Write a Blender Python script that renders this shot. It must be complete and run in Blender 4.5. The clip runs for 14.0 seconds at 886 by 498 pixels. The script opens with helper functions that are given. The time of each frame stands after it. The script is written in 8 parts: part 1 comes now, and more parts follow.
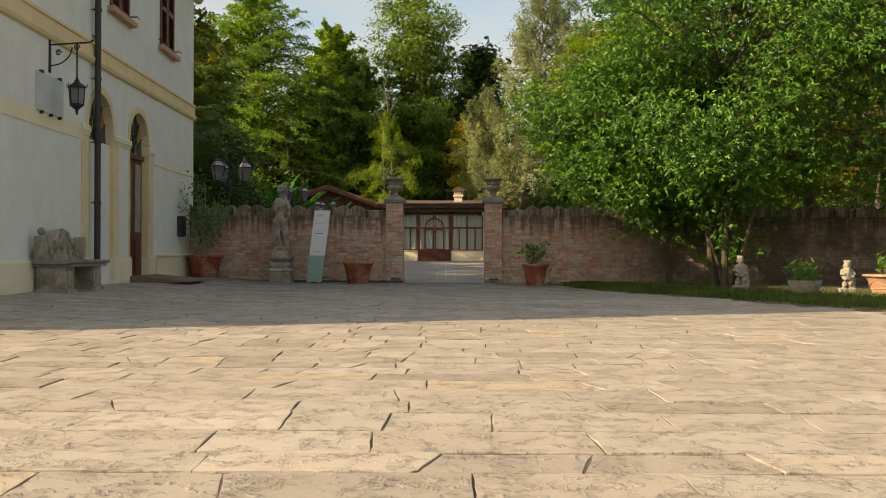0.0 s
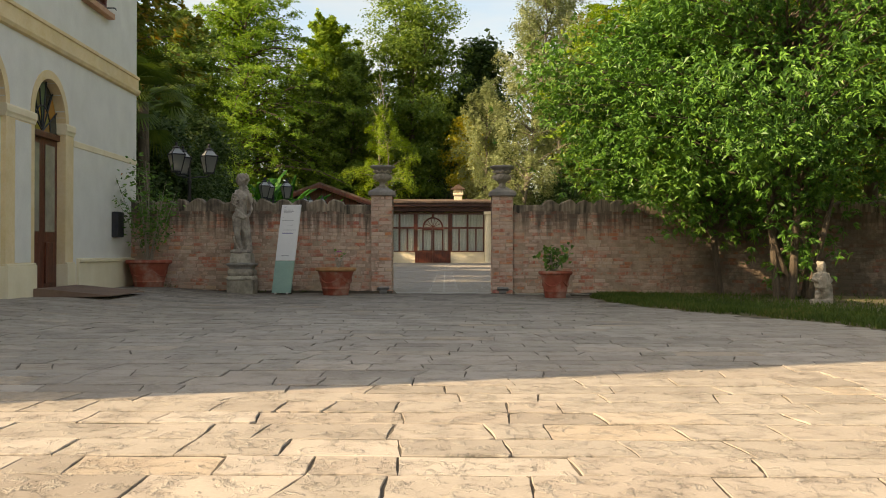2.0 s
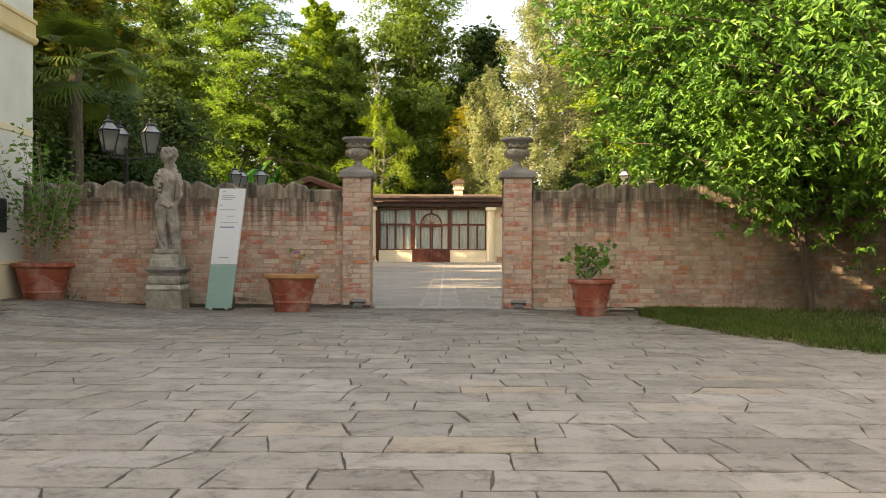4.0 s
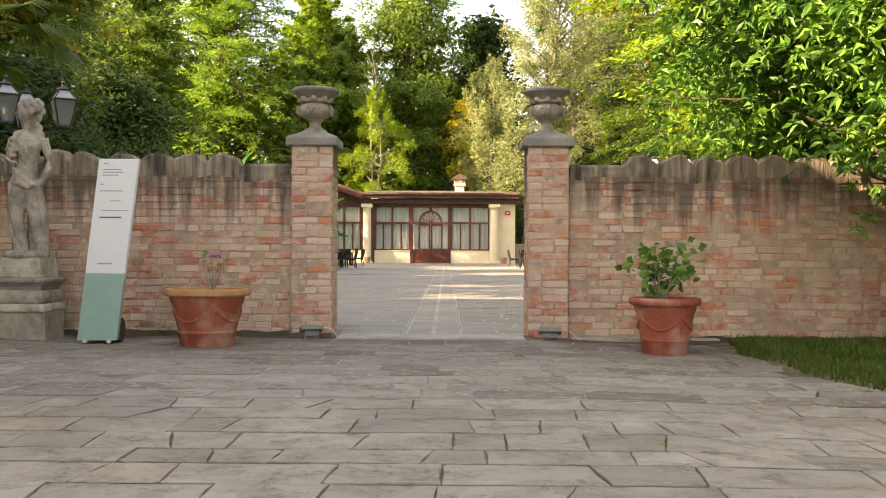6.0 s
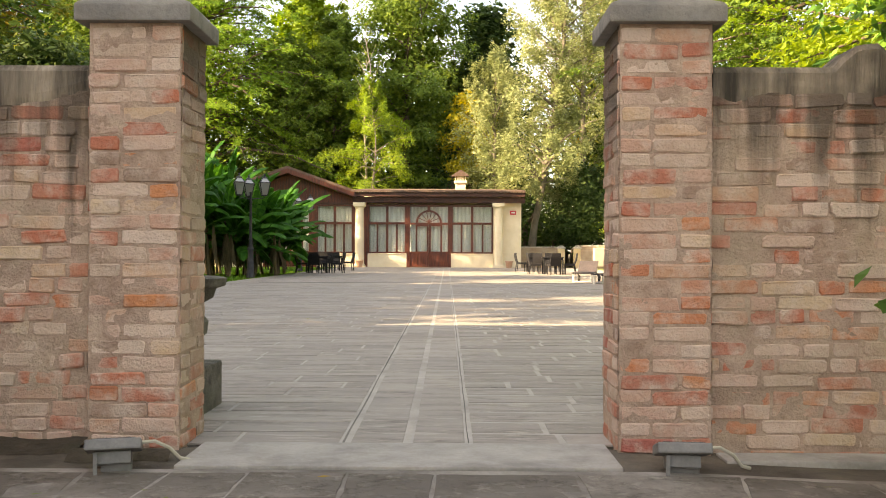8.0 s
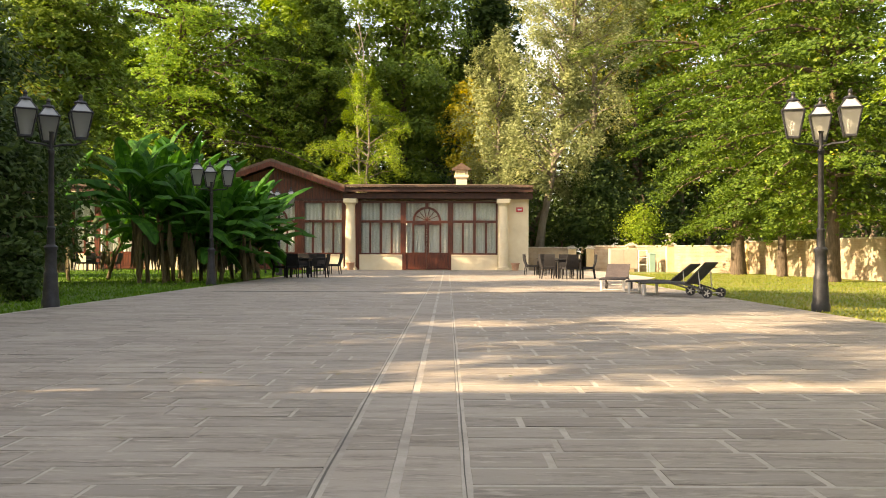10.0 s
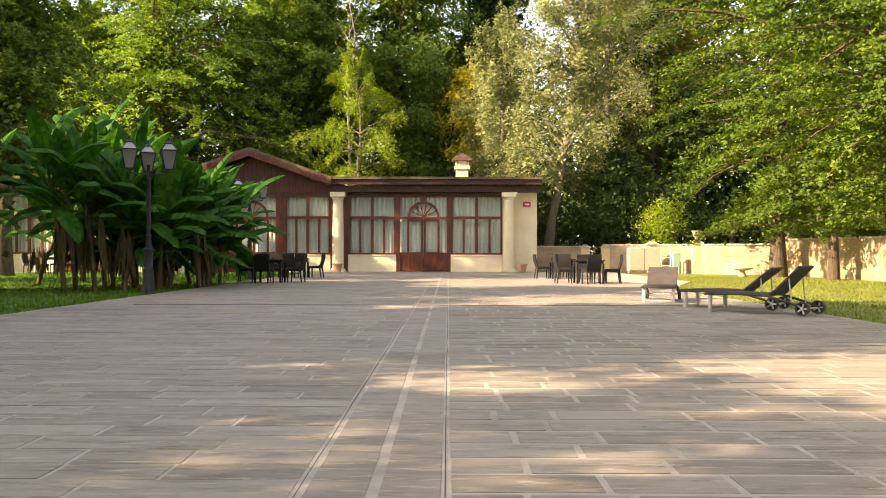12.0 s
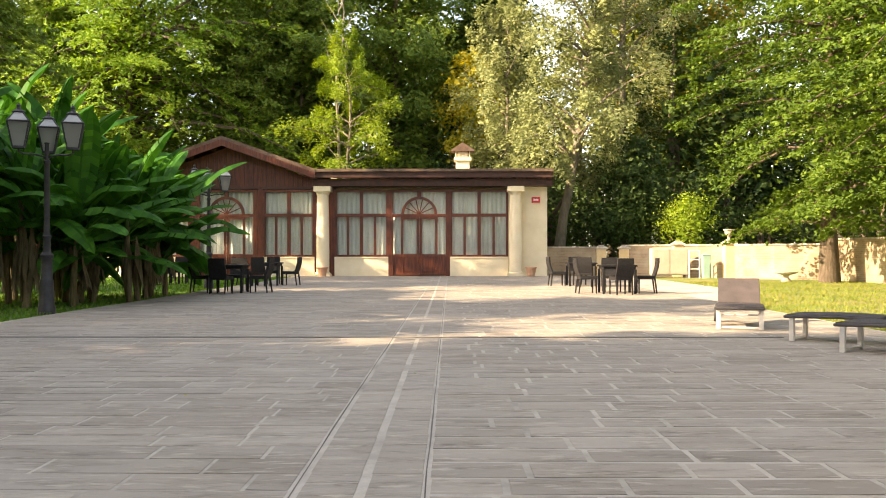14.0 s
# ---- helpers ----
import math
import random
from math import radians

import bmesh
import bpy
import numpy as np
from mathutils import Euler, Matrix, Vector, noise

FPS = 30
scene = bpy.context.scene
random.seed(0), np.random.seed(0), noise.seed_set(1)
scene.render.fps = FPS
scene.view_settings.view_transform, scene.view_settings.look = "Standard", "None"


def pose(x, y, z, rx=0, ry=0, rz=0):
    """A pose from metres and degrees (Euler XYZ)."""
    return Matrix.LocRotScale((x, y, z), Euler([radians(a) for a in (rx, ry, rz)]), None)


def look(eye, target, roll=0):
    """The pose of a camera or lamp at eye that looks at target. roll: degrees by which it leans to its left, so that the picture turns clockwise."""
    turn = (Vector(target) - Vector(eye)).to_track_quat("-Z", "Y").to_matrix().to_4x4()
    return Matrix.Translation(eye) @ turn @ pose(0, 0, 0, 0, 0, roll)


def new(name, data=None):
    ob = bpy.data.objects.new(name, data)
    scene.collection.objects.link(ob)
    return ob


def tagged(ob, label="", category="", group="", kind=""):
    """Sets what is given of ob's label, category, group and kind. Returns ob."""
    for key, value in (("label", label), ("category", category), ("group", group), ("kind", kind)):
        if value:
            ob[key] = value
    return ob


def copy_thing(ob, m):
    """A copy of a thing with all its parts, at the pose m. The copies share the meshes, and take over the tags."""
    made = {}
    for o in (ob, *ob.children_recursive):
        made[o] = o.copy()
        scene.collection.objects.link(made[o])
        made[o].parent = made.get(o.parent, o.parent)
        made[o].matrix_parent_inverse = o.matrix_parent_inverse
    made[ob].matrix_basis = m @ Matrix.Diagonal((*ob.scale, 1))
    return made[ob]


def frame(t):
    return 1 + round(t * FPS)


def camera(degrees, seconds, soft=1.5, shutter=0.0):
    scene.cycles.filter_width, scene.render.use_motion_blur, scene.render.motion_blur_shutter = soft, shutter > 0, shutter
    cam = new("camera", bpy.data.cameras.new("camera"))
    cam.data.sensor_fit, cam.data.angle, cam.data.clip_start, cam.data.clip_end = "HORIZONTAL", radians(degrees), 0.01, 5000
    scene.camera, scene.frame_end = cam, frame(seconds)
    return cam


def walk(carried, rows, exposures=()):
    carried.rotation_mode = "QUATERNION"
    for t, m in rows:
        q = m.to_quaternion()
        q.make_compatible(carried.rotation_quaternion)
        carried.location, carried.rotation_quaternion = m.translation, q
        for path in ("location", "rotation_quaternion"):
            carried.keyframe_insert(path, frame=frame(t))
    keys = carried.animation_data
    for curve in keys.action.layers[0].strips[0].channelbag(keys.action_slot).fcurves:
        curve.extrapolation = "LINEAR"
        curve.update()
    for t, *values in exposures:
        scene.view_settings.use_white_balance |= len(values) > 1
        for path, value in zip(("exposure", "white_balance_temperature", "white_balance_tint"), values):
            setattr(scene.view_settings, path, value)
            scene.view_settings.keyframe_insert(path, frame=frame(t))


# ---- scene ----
cam = camera(50.0, 14.0, 1.0)
PATH = [
    (0.0, -0.075, -0.330, 0.735, 0.427, 0.184, -0.155),
    (0.5, -0.080, 0.512, 0.746, 0.412, 0.247, -0.140),
    (1.0, -0.075, 1.549, 0.761, 0.385, 0.289, -0.130),
    (1.5, -0.075, 2.723, 0.783, 0.373, 0.279, -0.126),
    (2.0, -0.078, 3.918, 0.801, 0.385, 0.222, -0.131),
    (2.5, -0.074, 5.112, 0.814, 0.390, 0.165, -0.144),
    (3.0, -0.066, 6.316, 0.826, 0.390, 0.132, -0.164),
    (5.5, -0.013, 12.028, 0.869, 0.408, 0.063, -0.269),
    (6.0, -0.015, 13.167, 0.874, 0.441, 0.079, -0.280),
    (6.5, -0.007, 14.421, 0.883, 0.461, 0.128, -0.281),
    (7.0, 0.003, 15.750, 0.890, 0.465, 0.184, -0.274),
    (7.5, 0.014, 17.147, 0.893, 0.468, 0.221, -0.264),
    (8.0, 0.010, 18.557, 0.897, 0.475, 0.236, -0.251),
    (10.5, 0.022, 25.356, 0.938, 0.500, 0.271, -0.164),
    (11.0, 0.042, 26.757, 0.945, 0.509, 0.267, -0.147),
    (11.5, 0.059, 28.154, 0.947, 0.527, 0.245, -0.130),
    (12.0, 0.085, 29.547, 0.950, 0.544, 0.236, -0.109),
    (12.5, 0.113, 30.918, 0.954, 0.561, 0.221, -0.085),
    (13.0, 0.131, 32.271, 0.970, 0.587, 0.195, -0.053),
    (13.5, 0.145, 33.625, 1.007, 0.593, 0.195, -0.016),
    (14.0, 0.162, 34.950, 1.061, 0.618, 0.196, 0.022),
]
EXPOSURES = [(0.0, 0.58, 8000, 8), (1.0, 0.67, 8000, 8), (2.0, 0.94, 8050, 9), (3.0, 1.40, 8300, 10), (5.5, 2.06, 8450, 13), (8.0, 2.14, 8450, 13), (10.5, 1.70, 8350, 13), (12.0, 1.74, 8350, 14), (14.0, 1.96, 7950, 13)]
walk(cam, [(t, pose(x, y, z, 90 + pitch, roll, yaw)) for t, x, y, z, yaw, pitch, roll in PATH], EXPOSURES)

# ---- light: a low sun from the left, a clear sky ----
SUN_AZ, SUN_EL = 20.5, 29.0
world = bpy.data.worlds.new("sky")
scene.world = world
world.use_nodes = True
wn = world.node_tree
sky = wn.nodes.new("ShaderNodeTexSky")
sky.sky_type = 'NISHITA'
sky.sun_disc = False
sky.sun_elevation = radians(SUN_EL)
sky.sun_rotation = radians(270.0 - SUN_AZ)
sky.air_density, sky.dust_density, sky.ozone_density = 1.0, 2.0, 1.0
bg = wn.nodes["Background"]
bg.inputs["Strength"].default_value = 0.155
# thin broken cloud
way = wn.nodes.new("ShaderNodeTexCoord")
flat = wn.nodes.new("ShaderNodeMapping")
flat.inputs["Scale"].default_value = (1.0, 1.0, 3.2)
cloud = wn.nodes.new("ShaderNodeTexNoise")
cloud.inputs["Scale"].default_value, cloud.inputs["Detail"].default_value, cloud.inputs["Roughness"].default_value = 2.6, 7.0, 0.55
cover = wn.nodes.new("ShaderNodeMapRange")
cover.inputs[1].default_value, cover.inputs[2].default_value, cover.inputs[4].default_value = 0.40, 0.66, 0.8
veil = wn.nodes.new("ShaderNodeMix")
veil.data_type = 'RGBA'
veil.inputs[7].default_value = (3.2, 3.2, 3.25, 1)
wn.links.new(way.outputs["Generated"], flat.inputs[0])
wn.links.new(flat.outputs[0], cloud.inputs["Vector"])
wn.links.new(cloud.outputs[0], cover.inputs[0])
wn.links.new(cover.outputs[0], veil.inputs[0])
wn.links.new(sky.outputs[0], veil.inputs[6])
wn.links.new(veil.outputs[2], bg.inputs[0])
sun = new("sun", bpy.data.lights.new("sun", 'SUN'))
sun.data.energy, sun.data.angle, sun.data.color = 4.6, radians(0.6), (1.0, 0.84, 0.62)
az, el = radians(SUN_AZ), radians(SUN_EL)
sun.matrix_world = look((-60, -20, 40), (-60 + math.cos(az) * math.cos(el), -20 + math.sin(az) * math.cos(el), 40 - math.sin(el)))

# ---- materials ----
def nodes_of(name):
    m = bpy.data.materials.new(name)
    m.use_nodes = True
    nt = m.node_tree
    return m, nt, nt.nodes["Principled BSDF"]


def add(nt, kind, **kw):
    n = nt.nodes.new(kind)
    for k, val in kw.items():
        n.inputs[k].default_value = val
    return n


def ramp(nt, stops):
    n = nt.nodes.new("ShaderNodeValToRGB")
    e = n.color_ramp.elements
    e[0].position, e[0].color = stops[0][0], (*stops[0][1], 1)
    e[1].position, e[1].color = stops[-1][0], (*stops[-1][1], 1)
    for p, c in stops[1:-1]:
        e.new(p).color = (*c, 1)
    return n


def place(nt, own=False):
    """World-sized coordinates; own: shifted by each object's random number."""
    tc = nt.nodes.new("ShaderNodeTexCoord")
    if not own:
        return tc.outputs["Object"]
    oi = nt.nodes.new("ShaderNodeObjectInfo")
    mul = nt.nodes.new("ShaderNodeMath")
    mul.operation = 'MULTIPLY'
    mul.inputs[1].default_value = 91.0
    va = nt.nodes.new("ShaderNodeVectorMath")
    va.operation = 'ADD'
    nt.links.new(oi.outputs["Random"], mul.inputs[0])
    nt.links.new(tc.outputs["Object"], va.inputs[0])
    nt.links.new(mul.outputs[0], va.inputs[1])
    return va.outputs[0]


def mix(nt, a, b, fac, how='MIX'):
    n = nt.nodes.new("ShaderNodeMix")
    n.data_type, n.blend_type = 'RGBA', how
    for sock, val in ((n.inputs[0], fac), (n.inputs[6], a), (n.inputs[7], b)):
        if hasattr(val, "is_linked"):
            nt.links.new(val, sock)
        elif isinstance(val, tuple):
            sock.default_value = (*val, 1)
        else:
            sock.default_value = val
    return n.outputs[2]


def noise_fac(nt, vec, scale, lo=0.35, hi=0.65, detail=6.0, rough=0.6, stretch=None):
    if stretch:
        mp = nt.nodes.new("ShaderNodeMapping")
        mp.inputs["Scale"].default_value = stretch
        nt.links.new(vec, mp.inputs[0])
        vec = mp.outputs[0]
    n = add(nt, "ShaderNodeTexNoise", Scale=scale, Detail=detail, Roughness=rough)
    nt.links.new(vec, n.inputs["Vector"])
    r = nt.nodes.new("ShaderNodeMapRange")
    r.inputs[1].default_value, r.inputs[2].default_value = lo, hi
    nt.links.new(n.outputs[0], r.inputs[0])
    return r.outputs[0]


def bumped(nt, bsdf, height, strength, dist=0.01):
    b = add(nt, "ShaderNodeBump", Strength=strength, Distance=dist)
    nt.links.new(height, b.inputs["Height"])
    nt.links.new(b.outputs[0], bsdf.inputs["Normal"])


def surface(name, a, b, scale=6.0, rough=0.8, fine=60.0, bump=0.25, stain=None, stain_scale=1.2, stain_amt=0.5, own=False, metal=0.0, stretch=None, spec=0.4):
    """Two tones mixed by noise, a fine grain, and stains of a larger size."""
    m, nt, bs = nodes_of(name)
    vec = place(nt, own)
    big = noise_fac(nt, vec, scale, stretch=stretch)
    small = noise_fac(nt, vec, fine, 0.3, 0.7, stretch=stretch)
    col = mix(nt, a, b, big)
    col = mix(nt, col, (0.62, 0.62, 0.62), small, 'SOFT_LIGHT')
    if stain:
        st = noise_fac(nt, vec, stain_scale, 0.48, 0.72, 8.0)
        mu = nt.nodes.new("ShaderNodeMath")
        mu.operation = 'MULTIPLY'
        mu.inputs[1].default_value = stain_amt
        nt.links.new(st, mu.inputs[0])
        col = mix(nt, col, stain, mu.outputs[0])
    nt.links.new(col, bs.inputs["Base Color"])
    bs.inputs["Roughness"].default_value = rough
    bs.inputs["Metallic"].default_value = metal
    bs.inputs["Specular IOR Level"].default_value = spec
    bumped(nt, bs, small, bump)
    return m


def piece_mat(name, stops, smear=None, smear_amt=0.7, rough=0.85, scale=9.0, bump=0.5, island=False, dirt=(0.1, 0.09, 0.07), dirt_amt=0.35, streak=False, algae_shade=False):
    """Bricks and slabs: a tone for each piece, worn and smeared on its face."""
    m, nt, bs = nodes_of(name)
    vec = place(nt, not island)
    src = nt.nodes.new("ShaderNodeNewGeometry").outputs["Random Per Island"] if island else nt.nodes.new("ShaderNodeObjectInfo").outputs["Random"]
    r = ramp(nt, stops)
    nt.links.new(src, r.inputs[0])
    col = r.outputs[0]
    mid = noise_fac(nt, vec, scale, 0.3, 0.7)
    fine = noise_fac(nt, vec, 70.0, 0.3, 0.7)
    col = mix(nt, col, (0.55, 0.53, 0.5), mid, 'SOFT_LIGHT')
    if smear:
        s = noise_fac(nt, vec, 7.0, 0.5 - 0.2 * smear_amt, 0.68, 8.0, 0.65)
        col = mix(nt, col, smear, s)
    d = noise_fac(nt, vec, 2.3, 0.5, 0.75, 8.0, 0.7)
    mu = nt.nodes.new("ShaderNodeMath")
    mu.operation = 'MULTIPLY'
    mu.inputs[1].default_value = dirt_amt
    nt.links.new(d, mu.inputs[0])
    col = mix(nt, col, dirt, mu.outputs[0])
    col = mix(nt, col, (0.6, 0.6, 0.6), fine, 'SOFT_LIGHT')
    if streak:
        # soot washed down from the crest by rain, in runs of uneven length, and lichen patches
        pos = nt.nodes.new("ShaderNodeNewGeometry").outputs["Position"]
        sep = nt.nodes.new("ShaderNodeSeparateXYZ")
        nt.links.new(pos, sep.inputs[0])
        run = noise_fac(nt, pos, 1.0, 0.3, 0.7, 6.0, 0.6, stretch=(10, 0.3, 0.45))
        ln = nt.nodes.new("ShaderNodeMath")
        ln.operation = 'MULTIPLY_ADD'
        ln.inputs[1].default_value, ln.inputs[2].default_value = -0.70, 1.54
        nt.links.new(run, ln.inputs[0])
        dz = nt.nodes.new("ShaderNodeMath")
        dz.operation = 'SUBTRACT'
        nt.links.new(sep.outputs[2], dz.inputs[0])
        nt.links.new(ln.outputs[0], dz.inputs[1])
        mr = nt.nodes.new("ShaderNodeMapRange")
        mr.inputs[1].default_value, mr.inputs[2].default_value, mr.inputs[3].default_value, mr.inputs[4].default_value = 0.0, 0.40, 0.0, 0.8
        nt.links.new(dz.outputs[0], mr.inputs[0])
        gate = nt.nodes.new("ShaderNodeMath")
        gate.operation = 'GREATER_THAN'
        gate.inputs[1].default_value = 22.898
        nt.links.new(sep.outputs[1], gate.inputs[0])
        g2 = nt.nodes.new("ShaderNodeMath")
        g2.operation = 'MULTIPLY'
        nt.links.new(gate.outputs[0], g2.inputs[0])
        nt.links.new(mr.outputs[0], g2.inputs[1])
        lich = noise_fac(nt, pos, 1.7, 0.46, 0.66, 8.0, 0.7)
        g3 = nt.nodes.new("ShaderNodeMath")
        g3.operation = 'MULTIPLY'
        nt.links.new(gate.outputs[0], g3.inputs[0])
        nt.links.new(lich, g3.inputs[1])
        g4 = nt.nodes.new("ShaderNodeMath")
        g4.operation = 'MULTIPLY'
        g4.inputs[1].default_value = 0.62
        nt.links.new(g3.outputs[0], g4.inputs[0])
        col = mix(nt, col, (0.44, 0.355, 0.25), g4.outputs[0])
        col = mix(nt, col, (0.075, 0.06, 0.045), g2.outputs[0])
        if algae_shade:
            # shade beneath the evergreens painted into the colour, along with damp and algae
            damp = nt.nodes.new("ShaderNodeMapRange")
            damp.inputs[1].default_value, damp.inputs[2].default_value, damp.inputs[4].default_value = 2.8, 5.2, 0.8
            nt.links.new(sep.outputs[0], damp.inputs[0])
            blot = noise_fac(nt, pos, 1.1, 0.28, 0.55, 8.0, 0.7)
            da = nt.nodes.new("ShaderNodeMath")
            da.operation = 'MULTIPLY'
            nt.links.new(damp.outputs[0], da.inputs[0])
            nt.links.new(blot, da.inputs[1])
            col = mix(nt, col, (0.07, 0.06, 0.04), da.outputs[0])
    nt.links.new(col, bs.inputs["Base Color"])
    bs.inputs["Roughness"].default_value = rough
    bs.inputs["Specular IOR Level"].default_value = 0.3
    h = nt.nodes.new("ShaderNodeMath")
    h.operation = 'ADD'
    nt.links.new(mid, h.inputs[0])
    nt.links.new(fine, h.inputs[1])
    bumped(nt, bs, h.outputs[0], bump, 0.006)
    return m


def leaf_mat(name, stops, rough=0.55, trans=0.3, patch=0.35, spec=0.4):
    m, nt, bs = nodes_of(name)
    g = nt.nodes.new("ShaderNodeNewGeometry")
    vec = g.outputs["Position"]
    n = noise_fac(nt, vec, patch, 0.3, 0.7, 3.0)
    av = nt.nodes.new("ShaderNodeMath")
    av.operation = 'MULTIPLY_ADD'
    av.inputs[1].default_value = 0.55
    nt.links.new(g.outputs["Random Per Island"], av.inputs[0])
    half = nt.nodes.new("ShaderNodeMath")
    half.operation = 'MULTIPLY'
    half.inputs[1].default_value = 0.45
    nt.links.new(n, half.inputs[0])
    nt.links.new(half.outputs[0], av.inputs[2])
    r = ramp(nt, stops)
    nt.links.new(av.outputs[0], r.inputs[0])
    nt.links.new(r.outputs[0], bs.inputs["Base Color"])
    bs.inputs["Roughness"].default_value = rough
    bs.inputs["Specular IOR Level"].default_value = spec * 0.4
    t = nt.nodes.new("ShaderNodeBsdfTranslucent")
    hsv = add(nt, "ShaderNodeHueSaturation", Hue=0.49, Saturation=1.08, Value=1.5)
    nt.links.new(r.outputs[0], hsv.inputs["Color"])
    nt.links.new(hsv.outputs[0], t.inputs["Color"])
    ms = nt.nodes.new("ShaderNodeMixShader")
    ms.inputs[0].default_value = trans
    nt.links.new(bs.outputs[0], ms.inputs[1])
    nt.links.new(t.outputs[0], ms.inputs[2])
    nt.links.new(ms.outputs[0], nt.nodes["Material Output"].inputs[0])
    return m


def plain(name, col, rough=0.6, metal=0.0, alpha_glass=False):
    m, nt, bs = nodes_of(name)
    bs.inputs["Base Color"].default_value = (*col, 1)
    bs.inputs["Roughness"].default_value = rough
    bs.inputs["Metallic"].default_value = metal
    if alpha_glass:
        bs.inputs["Transmission Weight"].default_value = 1.0
        bs.inputs["IOR"].default_value = 1.18
    return m


def stone_mat(name, stops, island, stretch=None, rough=0.78, bump=0.5, worn=0.5, dirt=(0.10, 0.085, 0.065), dirt_amt=0.45, grain=0.3, soil_shade_y=None):
    """Worn paving: a tone for each slab, smooth pale skin broken by pitted patches, stains and a little grain.
    Behind a given y, shade is painted in, with thin patches of wall-foot soil."""
    m, nt, bs = nodes_of(name)
    geo = nt.nodes.new("ShaderNodeNewGeometry")
    vec = geo.outputs["Position"]
    src = geo.outputs["Random Per Island"] if island else nt.nodes.new("ShaderNodeObjectInfo").outputs["Random"]
    r = ramp(nt, stops)
    nt.links.new(src, r.inputs[0])
    col = r.outputs[0]

    def times(fac, amount):
        n = nt.nodes.new("ShaderNodeMath")
        n.operation = 'MULTIPLY'
        for k, val in enumerate((fac, amount)):
            if hasattr(val, "is_linked"):
                nt.links.new(val, n.inputs[k])
            else:
                n.inputs[k].default_value = val
        return n.outputs[0]
    broad = noise_fac(nt, vec, 0.55, 0.35, 0.65, 5.0, 0.6)
    patch = noise_fac(nt, vec, 5.0, 0.46, 0.58, 8.0, 0.66, stretch)
    pits = noise_fac(nt, vec, 17.0, 0.50, 0.62, 5.0, 0.7, stretch)
    pale = noise_fac(nt, vec, 10.0, 0.52, 0.63, 6.0, 0.64, stretch)
    grit = noise_fac(nt, vec, 70.0, 0.36, 0.64, 3.0, 0.6, stretch)
    hollow = noise_fac(nt, vec, 1.3, 0.52, 0.72, 10.0, 0.75)
    col = mix(nt, col, (0.33, 0.27, 0.215), times(broad, 0.3))
    col = mix(nt, col, (0.60, 0.54, 0.46), times(pale, 0.42 * worn))
    col = mix(nt, col, (0.15, 0.125, 0.10), times(patch, 0.5 * worn))
    rough_spot = times(pits, patch)
    col = mix(nt, col, (0.085, 0.07, 0.055), times(rough_spot, 0.8 * worn))
    col = mix(nt, col, (0.62, 0.56, 0.48), times(times(pale, patch), 0.55 * worn))
    col = mix(nt, col, dirt, times(hollow, dirt_amt))
    col = mix(nt, col, (0.10, 0.085, 0.07), times(grit, grain * 0.4))
    # towards the wall the slabs darken for shade as well as soil
    if soil_shade_y:
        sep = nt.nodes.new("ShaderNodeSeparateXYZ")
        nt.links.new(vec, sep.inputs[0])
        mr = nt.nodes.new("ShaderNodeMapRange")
        mr.inputs[1].default_value, mr.inputs[2].default_value = soil_shade_y, 22.9
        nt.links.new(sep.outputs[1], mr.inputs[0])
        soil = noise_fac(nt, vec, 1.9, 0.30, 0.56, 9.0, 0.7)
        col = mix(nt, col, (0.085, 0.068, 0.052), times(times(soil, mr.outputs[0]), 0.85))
    nt.links.new(col, bs.inputs["Base Color"])
    bs.inputs["Roughness"].default_value = rough
    bs.inputs["Specular IOR Level"].default_value = 0.3
    h = nt.nodes.new("ShaderNodeMath")
    h.operation = 'MULTIPLY_ADD'
    h.inputs[1].default_value = -1.6
    nt.links.new(rough_spot, h.inputs[0])
    nt.links.new(pale, h.inputs[2])
    bumped(nt, bs, h.outputs[0], bump, 0.012)
    return m


PLASTER = surface("villa_plaster", (0.65, 0.63, 0.59), (0.72, 0.70, 0.655), 2.0, 0.9, 40, 0.12, (0.55, 0.52, 0.46), 0.7, 0.35)
OCHRE = surface("ochre_plaster", (0.68, 0.51, 0.27), (0.75, 0.59, 0.36), 3.0, 0.9, 40, 0.15, (0.5, 0.42, 0.3), 1.0, 0.4)
CREAM = surface("cream_plaster", (0.73, 0.62, 0.42), (0.79, 0.69, 0.50), 2.0, 0.88, 40, 0.12, (0.6, 0.52, 0.38), 0.8, 0.35)
MORTAR = piece_mat("lime_mortar", [(0.0, (0.49, 0.35, 0.27)), (1.0, (0.54, 0.395, 0.31))], (0.31, 0.20, 0.15), 0.55, rough=0.95, bump=0.8, dirt=(0.2, 0.15, 0.11), dirt_amt=0.5, streak=True)
MORTAR_DAMP_SHADED = piece_mat("damp_shaded_mortar", [(0.0, (0.49, 0.35, 0.27)), (1.0, (0.54, 0.395, 0.31))], (0.31, 0.20, 0.15), 0.55, rough=0.95, bump=0.8, dirt=(0.28, 0.22, 0.155), dirt_amt=0.45, streak=True, algae_shade=True)
BRICK_STOPS = [(0.0, (0.24, 0.155, 0.12)), (0.06, (0.44, 0.29, 0.22)), (0.16, (0.57, 0.415, 0.325)), (0.3, (0.52, 0.30, 0.225)), (0.44, (0.64, 0.485, 0.395)), (0.56, (0.53, 0.29, 0.21)), (0.63, (0.60, 0.43, 0.28)), (0.69, (0.49, 0.20, 0.135)), (0.82, (0.47, 0.165, 0.11)), (0.91, (0.50, 0.16, 0.09)), (0.96, (0.58, 0.23, 0.11)), (1.0, (0.40, 0.12, 0.10))]
